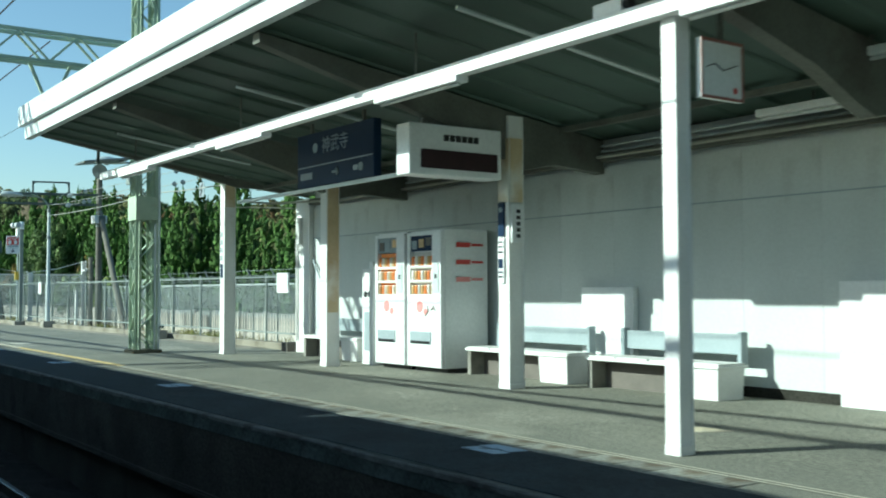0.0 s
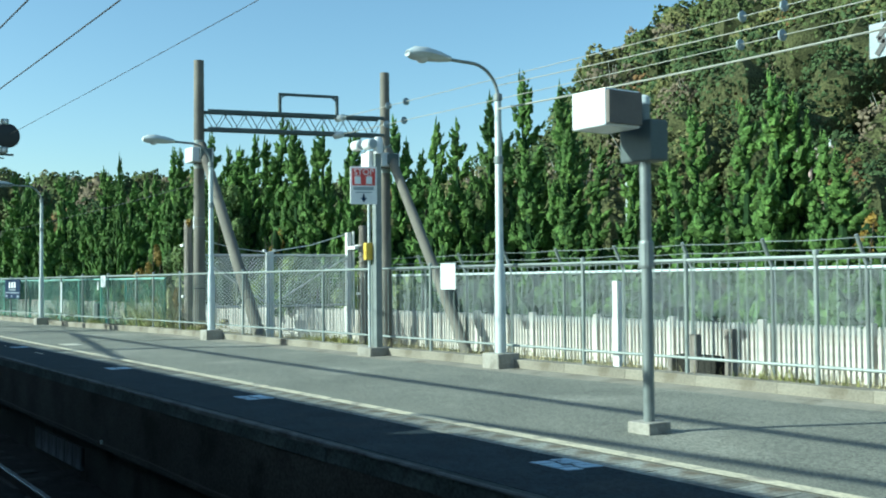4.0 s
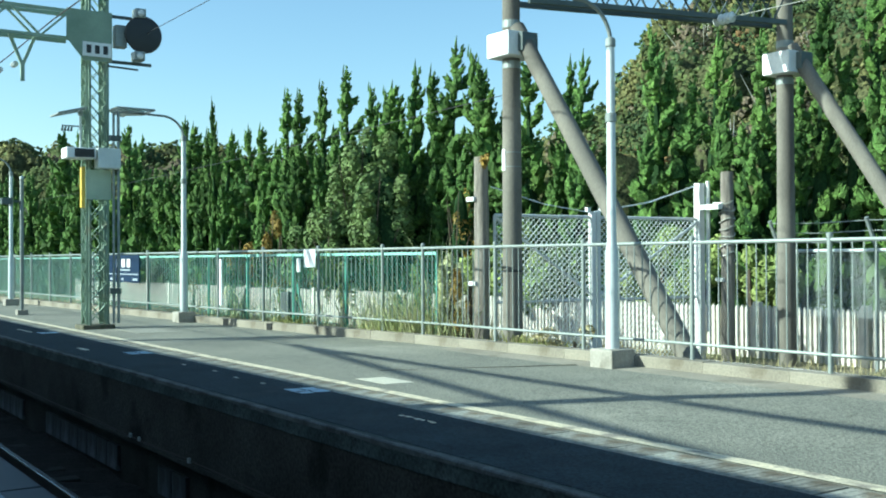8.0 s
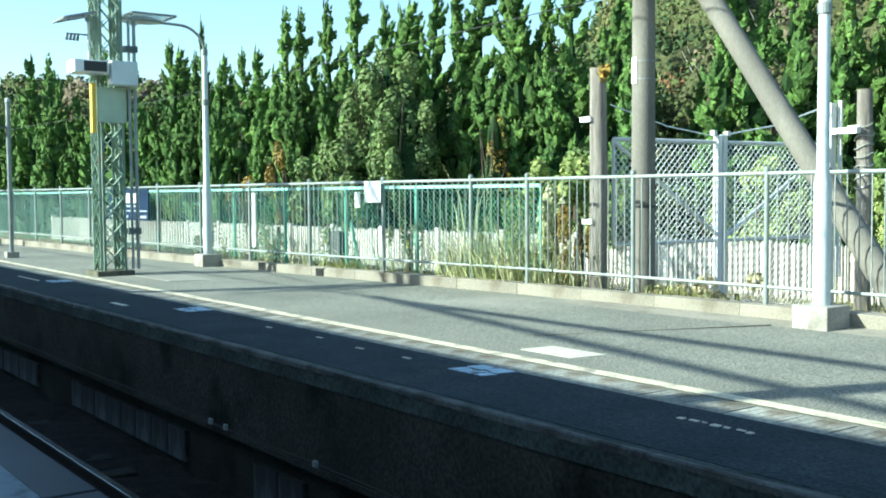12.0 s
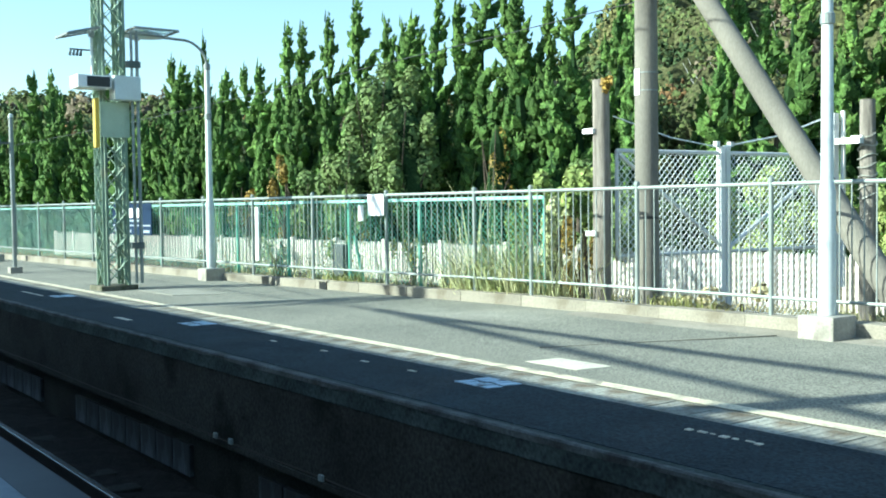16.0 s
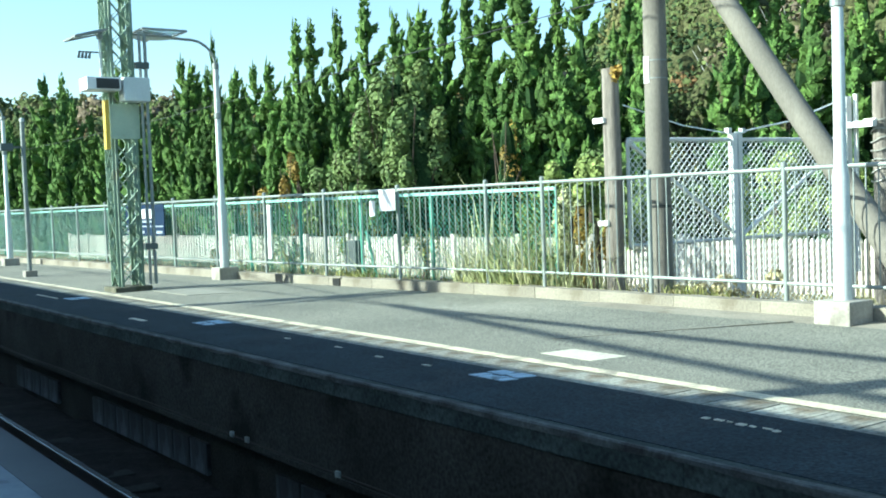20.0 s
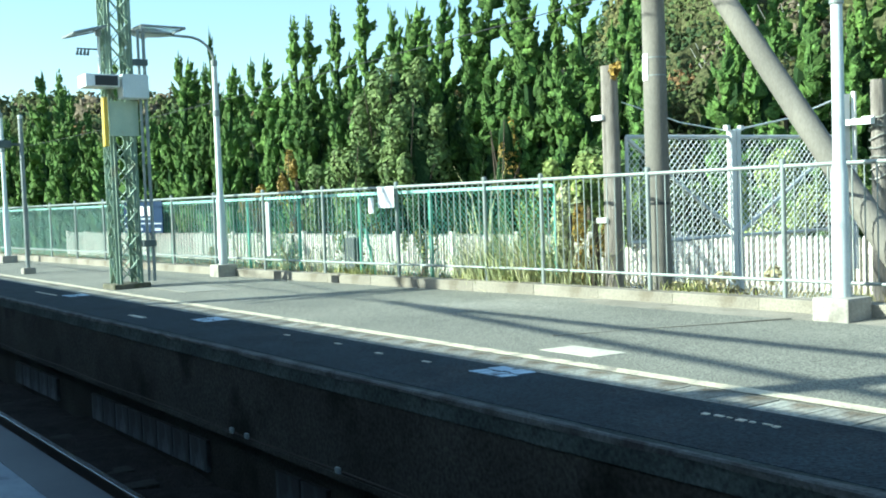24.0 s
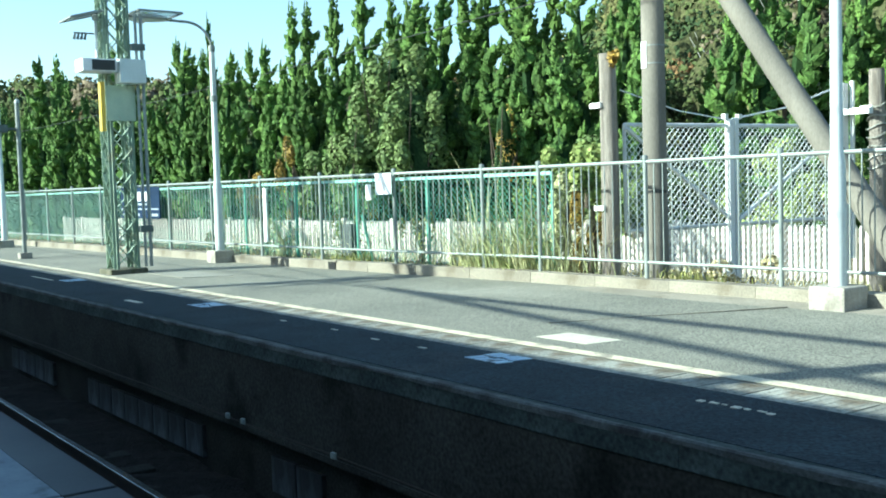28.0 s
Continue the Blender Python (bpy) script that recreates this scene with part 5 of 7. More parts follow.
    part("delivery_flap", Shape().box(x0 + 0.08, y0 - 0.01, 0.36, x1 - 0.22, y0, 0.52, 0.004), GREY_BLUE, d, "grey delivery flap")
    part("flap_shadow", Shape().box(x0 + 0.1, y0 - 0.014, 0.365, x1 - 0.24, y0 - 0.01, 0.4), BLACK, d)
    return t


v = vending(23.37, 0.74, 7.42, "white drinks vending machine with orange display beside another", 0)
v = vending(24.13, 0.78, 7.45, "white drinks vending machine with red lettering bars on its side", 1)
for k, m in enumerate((RED, RED, PINK)):
    part("side_print", Shape().box(24.92, 7.68, 1.6 - 0.22 * k, 24.926, 7.9, 1.66 - 0.22 * k).box(24.92, 7.92, 1.615 - 0.22 * k, 24.926, 8.1, 1.645 - 0.22 * k), m, v, "red lettering bar")
t = thing("recycling_bin", "white bottle recycling bin with two holes", "bin")
part("body", Shape().box(22.68, 7.62, -0.02, 22.98, 8.1, 1.36, 0.02), CLEAN_WHITE, t)
for x in (22.78, 22.89):
    part("hole", Shape().ring([(0.045, 0.0), (0.045, 0.01)], 14, (x, 7.612, 1.0), "y"), BLACK, t, "dark round hole")
part("door_panel", Shape().box(22.75, 7.612, 0.2, 22.9, 7.62, 0.75), GREY_BLUE, t, "grey panel")
part("side_post", Shape().box(22.98, 7.56, 0.0, 23.07, 7.66, 1.46, 0.006), CLEAN_WHITE, t)


# ---- benches ----
def bench(x0, w, y0, label):
    """A seat slab with moulded pads between a brown side panel and a tapered white box, with a grey back board."""
    t = thing("bench", label, "bench", "platform benches")
    n = max(3, round(w / 0.45))
    part("seat_slab", Shape().box(x0, y0, 0.3, x0 + w, y0 + 0.44, 0.33, 0.012), WHITE, t, "white seat slab")
    for k in range(n):
        a = x0 + w * k / n + 0.015
        part("seat_pad", Shape().box(a, y0 + 0.02, 0.33, a + w / n - 0.03, y0 + 0.4, 0.35, 0.01), WHITE, t, "white moulded seat")
    part("backrest", Shape().box(x0 + 0.22, y0 + 0.4, 0.42, x0 + w - 0.06, y0 + 0.435, 0.615, 0.012), GREY_BLUE, t, "grey backrest board")
    for a in (x0 + 0.19, x0 + w - 0.07):
        part("back_post", Shape().box(a, y0 + 0.36, 0.3, a + 0.05, y0 + 0.46, 0.64, 0.01), GREY_BLUE, t, "grey end post")
    part("side_panel", Shape().box(x0 + 0.02, y0 + 0.03, -0.02, x0 + 0.09, y0 + 0.4, 0.3, 0.008), BENCH_SIDE, t, "grey brown side panel")
    # added brown sheet stands in for the shadow beneath the seat
    part("seat_shade_panel", Shape().box(x0 + 0.09, y0 + 0.24, -0.02, x0 + w - 0.5, y0 + 0.28, 0.3), BROWN_BOX, t, "brown panel standing for the shadow under the seat")
    b0, b1 = x0 + w - 0.5, x0 + w - 0.02
    v = [(x, y, z) for z, q in ((-0.02, 0.025), (0.3, 0.0)) for x, y in ((b0, y0 + 0.02 + q), (b1 - q, y0 + 0.02 + q), (b1 - q, y0 + 0.4), (b0 + q, y0 + 0.4))]
    part("box_leg", Shape().add(v, [(3, 2, 1, 0), (4, 5, 6, 7), (0, 1, 5, 4), (1, 2, 6, 5), (2, 3, 7, 6), (3, 0, 4, 7)]), WHITE, t, "tapered white box leg")
    return t


bench(20.6, 1.75, 7.72, "pale bench with grey backrest against the white wall")
bench(25.12, 1.9, 7.66, "pale bench with grey backrest beside the vending machines")
bench(27.34, 1.82, 7.62, "pale bench with grey backrest and box leg against the wall")


# ---- platform fence in panels ----
def fence_panel(w, bars=True):
    t = thing("fence_panel", "galvanised steel railing panel with thin upright bars on a kerb", "fence", "platform railing")
    part("post", Shape().rod([(0, 0, 0.05), (0, 0, 1.345)], 0.024, 10).ring([(0.03, 0), (0.03, 0.03), (0.012, 0.045)], 10, (0, 0, 1.335)), RAILING, t, "", True)
    part("top_rail", Shape().rod([(0.02, 0, 1.31), (w - 0.02, 0, 1.31)], 0.019, 8), RAILING, t, "", True)
    part("bottom_rail", Shape().rod([(0.02, 0, 0.285), (w - 0.02, 0, 0.285)], 0.016, 8), RAILING, t, "", True)
    if bars:
        d = Shape().rod([(0, 0, 0.285), (0, 0, 1.305)], 0.0066, 5, False).mesh("bar", RAILING)
        n = int(round(w / 0.112))
        for k in range(1, n):
            piece("bar", d, t, (w * k / n, 0, 0))
    return t


# the bays are 1.68 m wide beside the green fence, one short bay, then 1.58 m
bays = [(-38.42 + 1.68 * k, 1.68) for k in range(17)] + [(-9.88, 0.92)] + [(-8.96 + 1.575 * k, 1.575) for k in range(18)]
bases = {}
for x, w in bays:
    y0, y1 = kerb_y(x) + 0.12, kerb_y(x + w) + 0.12
    m = pose(x, y0, 0, 0, 0, math.degrees(math.atan2(y1 - y0, w)))
    if w in bases:
        copy_thing(bases[w], m)
    else:
        bases[w] = fence_panel(w)
        bases[w].matrix_basis = m


def plate_on_fence(x, z0, w, h, dy=-0.075, material=CLEAN_WHITE, label="blank white notice plate wired to the railing"):
    t = thing("notice_plate", label, "notice", "notices on the railing")
    y = kerb_y(x) + 0.12 + dy
    part("plate", Shape().box(x - w / 2, y - 0.006, z0, x + w / 2, y + 0.002, z0 + h, 0.002), material, t)
    part("tie", Shape().box(x - w / 4, y, z0 + h - 0.04, x - w / 4 + 0.01, y + 0.09, z0 + h - 0.03).box(x + w / 4, y, z0 + h - 0.04, x + w / 4 + 0.01, y + 0.09, z0 + h - 0.03), BLACK, t)
    return t


plate_on_fence(-11.66, 1.04, 0.39, 0.28)
plate_on_fence(-11.98, 0.97, 0.13, 0.21)
plate_on_fence(2.6, 1.0, 0.36, 0.36)
plate_on_fence(18.65, 1.02, 0.5, 0.36)
t = thing("white_stake", "narrow white board fixed upright to the railing", "board", "white stakes")
part("board", Shape().box(-14.7, kerb_y(-14.74) + 0.05, 0.35, -14.6, kerb_y(-14.74) + 0.075, 1.18, 0.004), CLEAN_WHITE, t)
t = thing("white_stake", "white square post beside the railing", "post", "white stakes")
part("board", Shape().box(5.65, 8.3, -0.1, 5.75, 8.36, 1.1, 0.006), WHITE, t)
t = thing("navy_sign", "navy station sign with white marks fixed to the railing", "station sign")
y = kerb_y(-19.4) + 0.05
part("panel", Shape().box(-20.4, y - 0.03, 0.70, -18.33, y - 0.01, 1.28, 0.004), NAVY, t, "navy panel")
part("white_strip", Shape().box(-20.36, y - 0.036, 0.86, -18.37, y - 0.03, 0.885), DIM_SIGN_WHITE, t)
for a, b in ((-18.72, -18.42), (-20.3, -20.05), (-19.5, -19.36)):
    part("caption_block", Shape().box(a, y - 0.036, 0.74, b, y - 0.03, 0.79), DIM_SIGN_WHITE, t)
for k in range(3):
    part("character_bar", Shape().box(-19.85 + 0.36 * k, y - 0.036, 1.02, -19.62 + 0.36 * k, y - 0.03, 1.2), CLEAN_WHITE, t)
part("caption_bar", Shape().box(-19.8, y - 0.036, 0.945, -18.9, y - 0.03, 0.98), GREY_BLUE, t)


# ---- woven wire fences ----
def netting(parent, p, q, z0, z1, cell, r, material):
    """Diagonal wires both ways in the upright plane from p to q."""
    p, q = Vector(p), Vector(q)
    L, H = (q - p).length, z1 - z0
    d = (q - p) / L
    s = Shape()
    side = Vector((-d.y, d.x, 0))
    for sign in (1, -1):
        off = side * (0.004 * sign)
        for k in range(int((L + H) / cell)):
            a = k * cell - (H if sign > 0 else 0)
            u0, u1 = (a, a + H) if sign > 0 else (a, a - H)
            t0, t1 = 0.0, 1.0
            for lo in (0.0, L):
                if (u0 - lo) * (u1 - lo) < 0:
                    tt = (lo - u0) / (u1 - u0)
                    if (lo == 0 and u0 < 0) or (lo == L and u0 > L):
                        t0 = max(t0, tt)
                    else:
                        t1 = min(t1, tt)
            if max(u0, u1) <= 0 or min(u0, u1) >= L or t1 - t0 < 0.02:
                continue
            A = p + d * (u0 + (u1 - u0) * t0) + Vector((0, 0, z0 + H * t0)) + off
            B = p + d * (u0 + (u1 - u0) * t1) + Vector((0, 0, z0 + H * t1)) + off
            s.rod([A, B], r, 4, False)
    ob = part("wire_mesh", s, material, parent, "woven diamond wire mesh")
    ob["kind"] = "stuff"
    return ob


# green fence just behind the railing
t = thing("green_fence", "green coated wire mesh fence with mint top rail", "fence", "wire fences")
gx = [-38, -34, -30, -26, -22, -19, -16.0, -14.38, -12.8, -11.27, -9.08]
for i, x in enumerate(gx):
    y = kerb_y(x) + 0.44
    part("post", Shape().rod([(x, y, -0.3), (x, y, 1.25)], 0.028 if i < len(gx) - 1 else 0.016, 8), FENCE_GREEN, t, "", True)
    if i:
        a, b = (gx[i - 1], kerb_y(gx[i - 1]) + 0.44, 0), (x, y, 0)
        part("top_rail", Shape().beam(Vector(a) + Vector((0, 0, 1.24)), Vector(b) + Vector((0, 0, 1.24)), 0.04, 0.04), MINT, t, "pale mint top rail")
        netting(t, a, b, 0.1, 1.22, 0.078, 0.0034, FENCE_GREEN)
part("brace", Shape().rod([(-12.45, kerb_y(-12.45) + 0.5, -0.3), (-12.7, kerb_y(-12.7) + 0.45, 0.75)], 0.022, 8), FENCE_GREEN, t)
t = thing("trackside_box", "dark green trackside junction box behind the railing", "junction box")
part("body", Shape().box(-13.12, 7.66, 0.14, -12.83, 7.8, 0.62, 0.012), DARK_STEEL, t)
part("leg", Shape().box(-13.08, 7.7, -0.4, -13.03, 7.76, 0.14).box(-12.92, 7.7, -0.4, -12.87, 7.76, 0.14), DARK_STEEL, t)
t = thing("concrete_marker", "dark weathered stumps beside the siding", "stump")
part("body", Shape().box(5.1, 9.9, BACK_Z, 5.75, 10.1, 0.16, 0.02), SHADED_OLD_CONCRETE, t)
part("stake", Shape().box(5.35, 9.88, BACK_Z, 5.47, 9.98, 0.42, 0.01).box(5.85, 9.95, BACK_Z, 5.97, 10.05, 0.5, 0.01).box(4.95, 9.9, BACK_Z, 5.03, 9.98, 0.1, 0.01), WOOD, t, "weathered wooden stakes")

# gate across the siding
G0, G1, G2 = Vector((-8.42, 8.62, 0)), Vector((-8.3, 10.42, 0)), Vector((-8.12, 12.45, 0))
t = thing("mesh_gate", "closed two-leaf wire mesh gate with white posts across the siding", "gate")
for k, (a, b) in enumerate(((G0, G1), (G1, G2))):
    a, b = a + (b - a) * 0.03, b - (b - a) * 0.03
    lf = part("leaf_frame", Shape().rod([a + Vector((0, 0, 0.55)), b + Vector((0, 0, 0.55))], 0.022, 8).rod([a + Vector((0, 0, 1.76)), b + Vector((0, 0, 1.76))], 0.024, 8).rod([a + Vector((0, 0, 0.55)), a + Vector((0, 0, 1.76))], 0.022, 8).rod([b + Vector((0, 0, 0.55)), b + Vector((0, 0, 1.76))], 0.022, 8), WHITE, t, "white painted leaf frame")
    lo, hi = (b, a) if k == 0 else (a, b)
    part("brace", Shape().beam(lo + Vector((0.03, 0, 0.6)), hi + Vector((0.03, 0, 1.72)), 0.045, 0.03), WHITE, lf)
    netting(lf, a, b, 0.55, 1.76, 0.09, 0.006, WIRE)
    netting(t, a, b, BACK_Z + 0.05, 0.53, 0.09, 0.0045, WIRE)
for p, w, h in ((G1 + Vector((0.0, -0.05, 0)), 0.08, 1.84), (G1 + Vector((0, 0.05, 0)), 0.08, 1.84), (G2, 0.12, 2.32)):
    part("gate_post", Shape().box(p.x - w / 2, p.y - w / 2, BACK_Z, p.x + w / 2, p.y + w / 2, h, 0.008), WHITE, t, "white square gate post")
part("stay_wire", Shape().rod([G1 + Vector((0, 0, 1.84)), G1.lerp(G2, 0.5) + Vector((0, 0, 2.0)), G2 + Vector((0, 0, 2.3))], 0.012, 6).rod([G0 + Vector((0, 0, 2.15)), G0.lerp(G1, 0.5) + Vector((0, 0, 1.93)), G1 + Vector((0, 0, 1.82))], 0.008, 6), WIRE, t, "stay wire")
for dy in (-0.16, 0.1):
    part("post_arm", Shape().box(G1.x - 0.03, G1.y + dy, 1.84, G1.x + 0.03, G1.y + dy + 0.06, 1.9), WHITE, t, "short white arm")
part("post_arm", Shape().box(-8.16, 12.4, 1.9, -7.7, 12.5, 1.98).box(-8.05, 12.52, 0.0, -8.0, 12.56, 2.35), WHITE, t, "white steel arm")


def wood_pole(x, y, h, z0, label):
    t = thing("wooden_pole", label, "wooden pole", "wooden poles")
    part("shaft", Shape().rod([(x, y, z0), (x + 0.01, y, h * 0.5), (x, y, h)], [0.108, 0.104, 0.096], 12), WOOD, t, "", True)
    for x0, x1, z in ((-0.16, 0.01, 1.95), (-0.12, 0.03, 0.79)):
        part("bracket", Shape().box(x + x0, y - 0.14, z, x + x1, y - 0.07, z + 0.06, 0.006), WHITE, t, "white bracket")
    return t


wood_pole(-8.49, 8.5, 2.56, -0.5, "short weathered wooden pole with dry vine on top")
wood_pole(-7.74, 12.65, 2.48, -0.5, "short weathered wooden pole wrapped in wires beside the gate")
t = thing("wire_coil", "rusty wires wound round a wooden pole", "wire")
part("coil", Shape().rod([(-7.74 + 0.12 * math.cos(a), 12.65 + 0.12 * math.sin(a), 1.1 + 0.021 * a + 0.02 * math.sin(2.3 * a)) for a in np.linspace(0, 7 * math.tau, 85)], 0.01, 5, False), COPPER, t)

# tall fence with barbed wire beyond the siding
t = thing("barbed_fence", "pale wire mesh fence with angled arms and barbed wire", "fence", "wire fences")
bx = [-7.0 + 1.6 * k for k in range(22)]
for i, x in enumerate(bx):
    y = 12.95
    part("post", Shape().rod([(x, y, BACK_Z - 0.1), (x, y, 1.28), (x - 0.02, y - 0.2, 1.7)], 0.03, 8), GALV, t, "post with an angled arm", True)
    if i:
        part("top_rail", Shape().rod([(bx[i - 1], y, 1.25), (x, y, 1.25)], 0.025, 8), PALE_STEEL, t, "", True)
netting(t, (bx[0], 12.95, 0), (bx[-1], 12.95, 0), 0.3, 1.24, 0.052, 0.0024, PALE_STEEL)
for k in range(3):
    yy, z = 12.95 - 0.05 - 0.07 * k, 1.38 + 0.14 * k
    w = Shape().rod([(x, yy, z - (0.02 if i % 2 else 0)) for i, x in enumerate(np.linspace(bx[0], bx[-1], 43))], 0.007, 4, False)
    for j in range(150):
        x = bx[0] + (bx[-1] - bx[0]) * (j + 0.5) / 150
        w.beam((x, yy - 0.02, z - 0.015), (x + 0.01, yy + 0.02, z + 0.015), 0.005, 0.005)
    part("barbed_wire", w, GALV, t, "strand of barbed wire")


# concrete picket fence
def picket_section(w, n):
    t = thing("picket_fence_section", "white weathered concrete picket fence section", "picket fence", "picket fence")
    d = Shape()
    d.add([(x, y, z) for z in (BACK_Z - 0.05, 0.36) for x, y in ((-0.026, -0.025), (0.026, -0.025), (0.026, 0.025), (-0.026, 0.025))] + [(0, -0.02, 0.41), (0, 0.02, 0.41)],
          [(0, 1, 5, 4), (1, 2, 6, 5), (2, 3, 7, 6), (3, 0, 4, 7), (4, 5, 8), (6, 7, 9), (5, 6, 9, 8), (7, 4, 8, 9)])
    data = d.mesh("picket", PICKET)
    for k in range(n):
        piece("picket", data, t, (0.12 + (w - 0.14) * (k + 0.2) / n, 0, 0))
    part("rail", Shape().box(0, 0.025, -0.2, w, 0.07, -0.12), PICKET, t)
    part("rail", Shape().box(0, 0.025, 0.15, w, 0.07, 0.23), PICKET, t)
    part("post", Shape().box(-0.06, -0.05, BACK_Z - 0.05, 0.06, 0.06, 0.46, 0.01), PICKET, t, "thicker post")
    return t


SW = 1.9


def picket_y(x):
    return float(np.interp(x, (-45, -20, -8, 30), (11.2, 12.4, 13.3, 13.35)))


base = picket_section(SW, 19)
for k in range(36):
    x = -40 + SW * k
    y0, y1 = picket_y(x), picket_y(x + SW)
    m = pose(x, y0, 0, 0, 0, math.degrees(math.atan2(y1 - y0, SW)))
    if k == 0:
        base.matrix_basis = m
    else:
        copy_thing(base, m)


# ---- juniper row ----
def tufts(points, ways, lengths, radii, rnd):
    """Little three-sided cones as one vertex and face array."""
    n = len(points)
    ways = ways / np.linalg.norm(ways, axis=1)[:, None]
    a = np.cross(ways, rnd.standard_normal((n, 3)))
    a /= np.linalg.norm(a, axis=1)[:, None]
    b = np.cross(ways, a)
    ring = [points + radii[:, None] * v for v in (a, -0.5 * a + 0.87 * b, -0.5 * a - 0.87 * b)]
    tip = points + ways * lengths[:, None]
    v = np.stack([*ring, tip], 1).reshape(-1, 3)
    o = np.arange(n)[:, None] * 4
    f = np.concatenate([o + np.array(q) for q in ((0, 1, 3), (1, 2, 3), (2, 0, 3))])
    return v, f


def mesh_of(name, v, f, material):
    m = bpy.data.meshes.new(name)
    m.vertices.add(len(v))
    m.vertices.foreach_set("co", np.asarray(v, np.float32).ravel())
    k = f.shape[1]
    m.loops.add(len(f) * k)
    m.loops.foreach_set("vertex_index", f.astype(np.int32).ravel())
    m.polygons.add(len(f))
    m.polygons.foreach_set("loop_start", np.arange(len(f), dtype=np.int32) * k)
    m.materials.append(material)
    m.update(calc_edges=True)
    m.validate()
    return m


def juniper(seed, h, fine=True):
    """A twisting, flame-shaped juniper: leaning stems whose branches sweep out and up as tapering lobes of granular foliage."""
    r = np.random.default_rng(seed)
    t = thing("juniper_tree", "dense dark green twisting juniper with flame-like tips", "tree", "juniper row")
    part("trunk", Shape().rod([(0, 0, -0.1), (0.04, 0.02, h * 0.25), (0, 0.03, h * 0.5), (0, 0, h * 0.6)], [0.13, 0.1, 0.06, 0.03], 8), BARK, t)
    core, clumps, pts, ways, lens, rads = Shape(), Shape(), [], [], [], []
    turn = 1 if r.uniform() < 0.7 else -1
    for sk, (top, off, wide) in enumerate(((1.0, 0.05, 0.95), (0.86, 0.40, 0.66), (0.62, 0.55, 0.6))):
        hs = h * top * (1.0 if sk == 0 else r.uniform(0.86, 1.08))
        sa = sk * 2.6 + r.uniform(-0.7, 0.7)
        ph, lean = r.uniform(0, 6.28), r.uniform(-0.15, 0.4)

        def stem(z):
            u = z / hs
            return np.array((off * math.cos(sa) * (0.7 + 0.4 * u) + lean * u * u + 0.13 * u * math.sin(6 * u + ph), off * math.sin(sa) * (0.7 + 0.4 * u) + 0.10 * u * math.cos(5 * u + ph), z))

        z, q = 0.0, r.uniform(0, 6.28)
        while z < hs * 0.95:
            u = z / hs
            q += turn * 2.2 + r.uniform(-0.6, 0.6)
            reach = (wide * (1 - u) ** 0.7 * r.uniform(0.5, 1.15) + 0.03)
            L = r.uniform(0.6, 1.25) * (1 - 0.4 * u)
            fat = r.uniform(0.15, 0.22) * (1 - 0.5 * u)
            if u > 0.86:
                reach, fat = reach * 0.5, 0.08
            p = stem(z)
            way = np.array((math.cos(q), math.sin(q), 0))
            swirl = np.array((-way[1], way[0], 0)) * turn * r.uniform(0.1, 0.9)
            n = (9 if u < 0.8 else 6) if fine else 4
            for c in range(n):
                v = 0.15 + 0.85 * (c + 0.5) / n
                w = fat * (0.62 + 0.5 * math.sin(2.6 * v)) * (1.0 if v < 0.6 else 1.0 - 0.62 * (v - 0.6) / 0.4) * r.uniform(0.75, 1.2) * (1.0 if fine else 1.3)
                a = p + way * reach * (1.1 * v - 0.25 * v * v) + swirl * reach * v * v + np.array((0.16 * v * v, 0, L * (0.3 * v + 0.7 * v ** 1.6)))
                a = a + r.uniform(-0.6, 0.6, 3) * w
                up = way * 0.6 + swirl * 0.4 + np.array((0.1, 0, 0.35 + 1.0 * v * v)) + r.uniform(-0.55, 0.55, 3) * (1 - 0.5 * v)
                up = up / np.linalg.norm(up)
                end = 1.15 + 1.7 * v ** 3
                if fine:
                    b = Shape().rod([a - up * w * 0.85, a - up * w * 0.2, a + up * w * 0.6, a + up * w * end], [w * 0.35, w * 0.95, w * 0.72, 0.006], 5, False)
                else:
                    b = Shape().rod([a - up * w, a, a + up * w * (end + 0.3)], [w * 0.3, w, 0.006], 5, False)
                jig = 0.2 * w
                clumps.add([tuple(np.array(e) + r.uniform(-jig, jig, 3)) for e in b.v], b.f)
                m = 11 if fine else 5
                d = r.standard_normal((m, 3)) + up * 0.45
                d /= np.linalg.norm(d, axis=1)[:, None]
                pts.append(a + d * w * 0.72 + up * (w * r.uniform(-0.2, 0.5, (m, 1))))
                ways.append(d * 0.7 + up * 0.6 + np.array((0, 0, 0.3)))
                lens.append(r.uniform(0.35, 0.75, m) * w)
                rads.append(r.uniform(0.16, 0.26, m) * w * (1.0 if fine else 1.4))
            z += r.uniform(0.24, 0.36) * (0.4 if u > 0.8 else 1.0) * (1.0 if fine else 1.15)
        for c in range(7):
            w = 0.085 - 0.0095 * c
            a = stem(hs * (0.9 + 0.017 * c)) + r.uniform(-0.04, 0.04, 3)
            b = Shape().rod([a, a + np.array((0.01, 0, 0.12)), a + np.array((0.03, 0.01, 0.34))], [w * 0.6, w, 0.004], 5, False)
            clumps.add(b.v, b.f)
        if sk == 0:
            t["tip_x"], t["tip_y"] = float(stem(hs)[0]), float(stem(hs)[1])
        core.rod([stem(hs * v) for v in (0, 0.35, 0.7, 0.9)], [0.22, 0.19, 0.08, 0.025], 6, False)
    part("inner_bough", core, JUNIPER_SHADE, t, "inner boughs with the shade of the gaps in their colour")
    part("foliage", clumps, JUNIPER, t, "rounded clumps of scaly foliage", True)
    v, f = tufts(np.concatenate(pts), np.concatenate(ways), np.concatenate(lens), np.concatenate(rads), r)
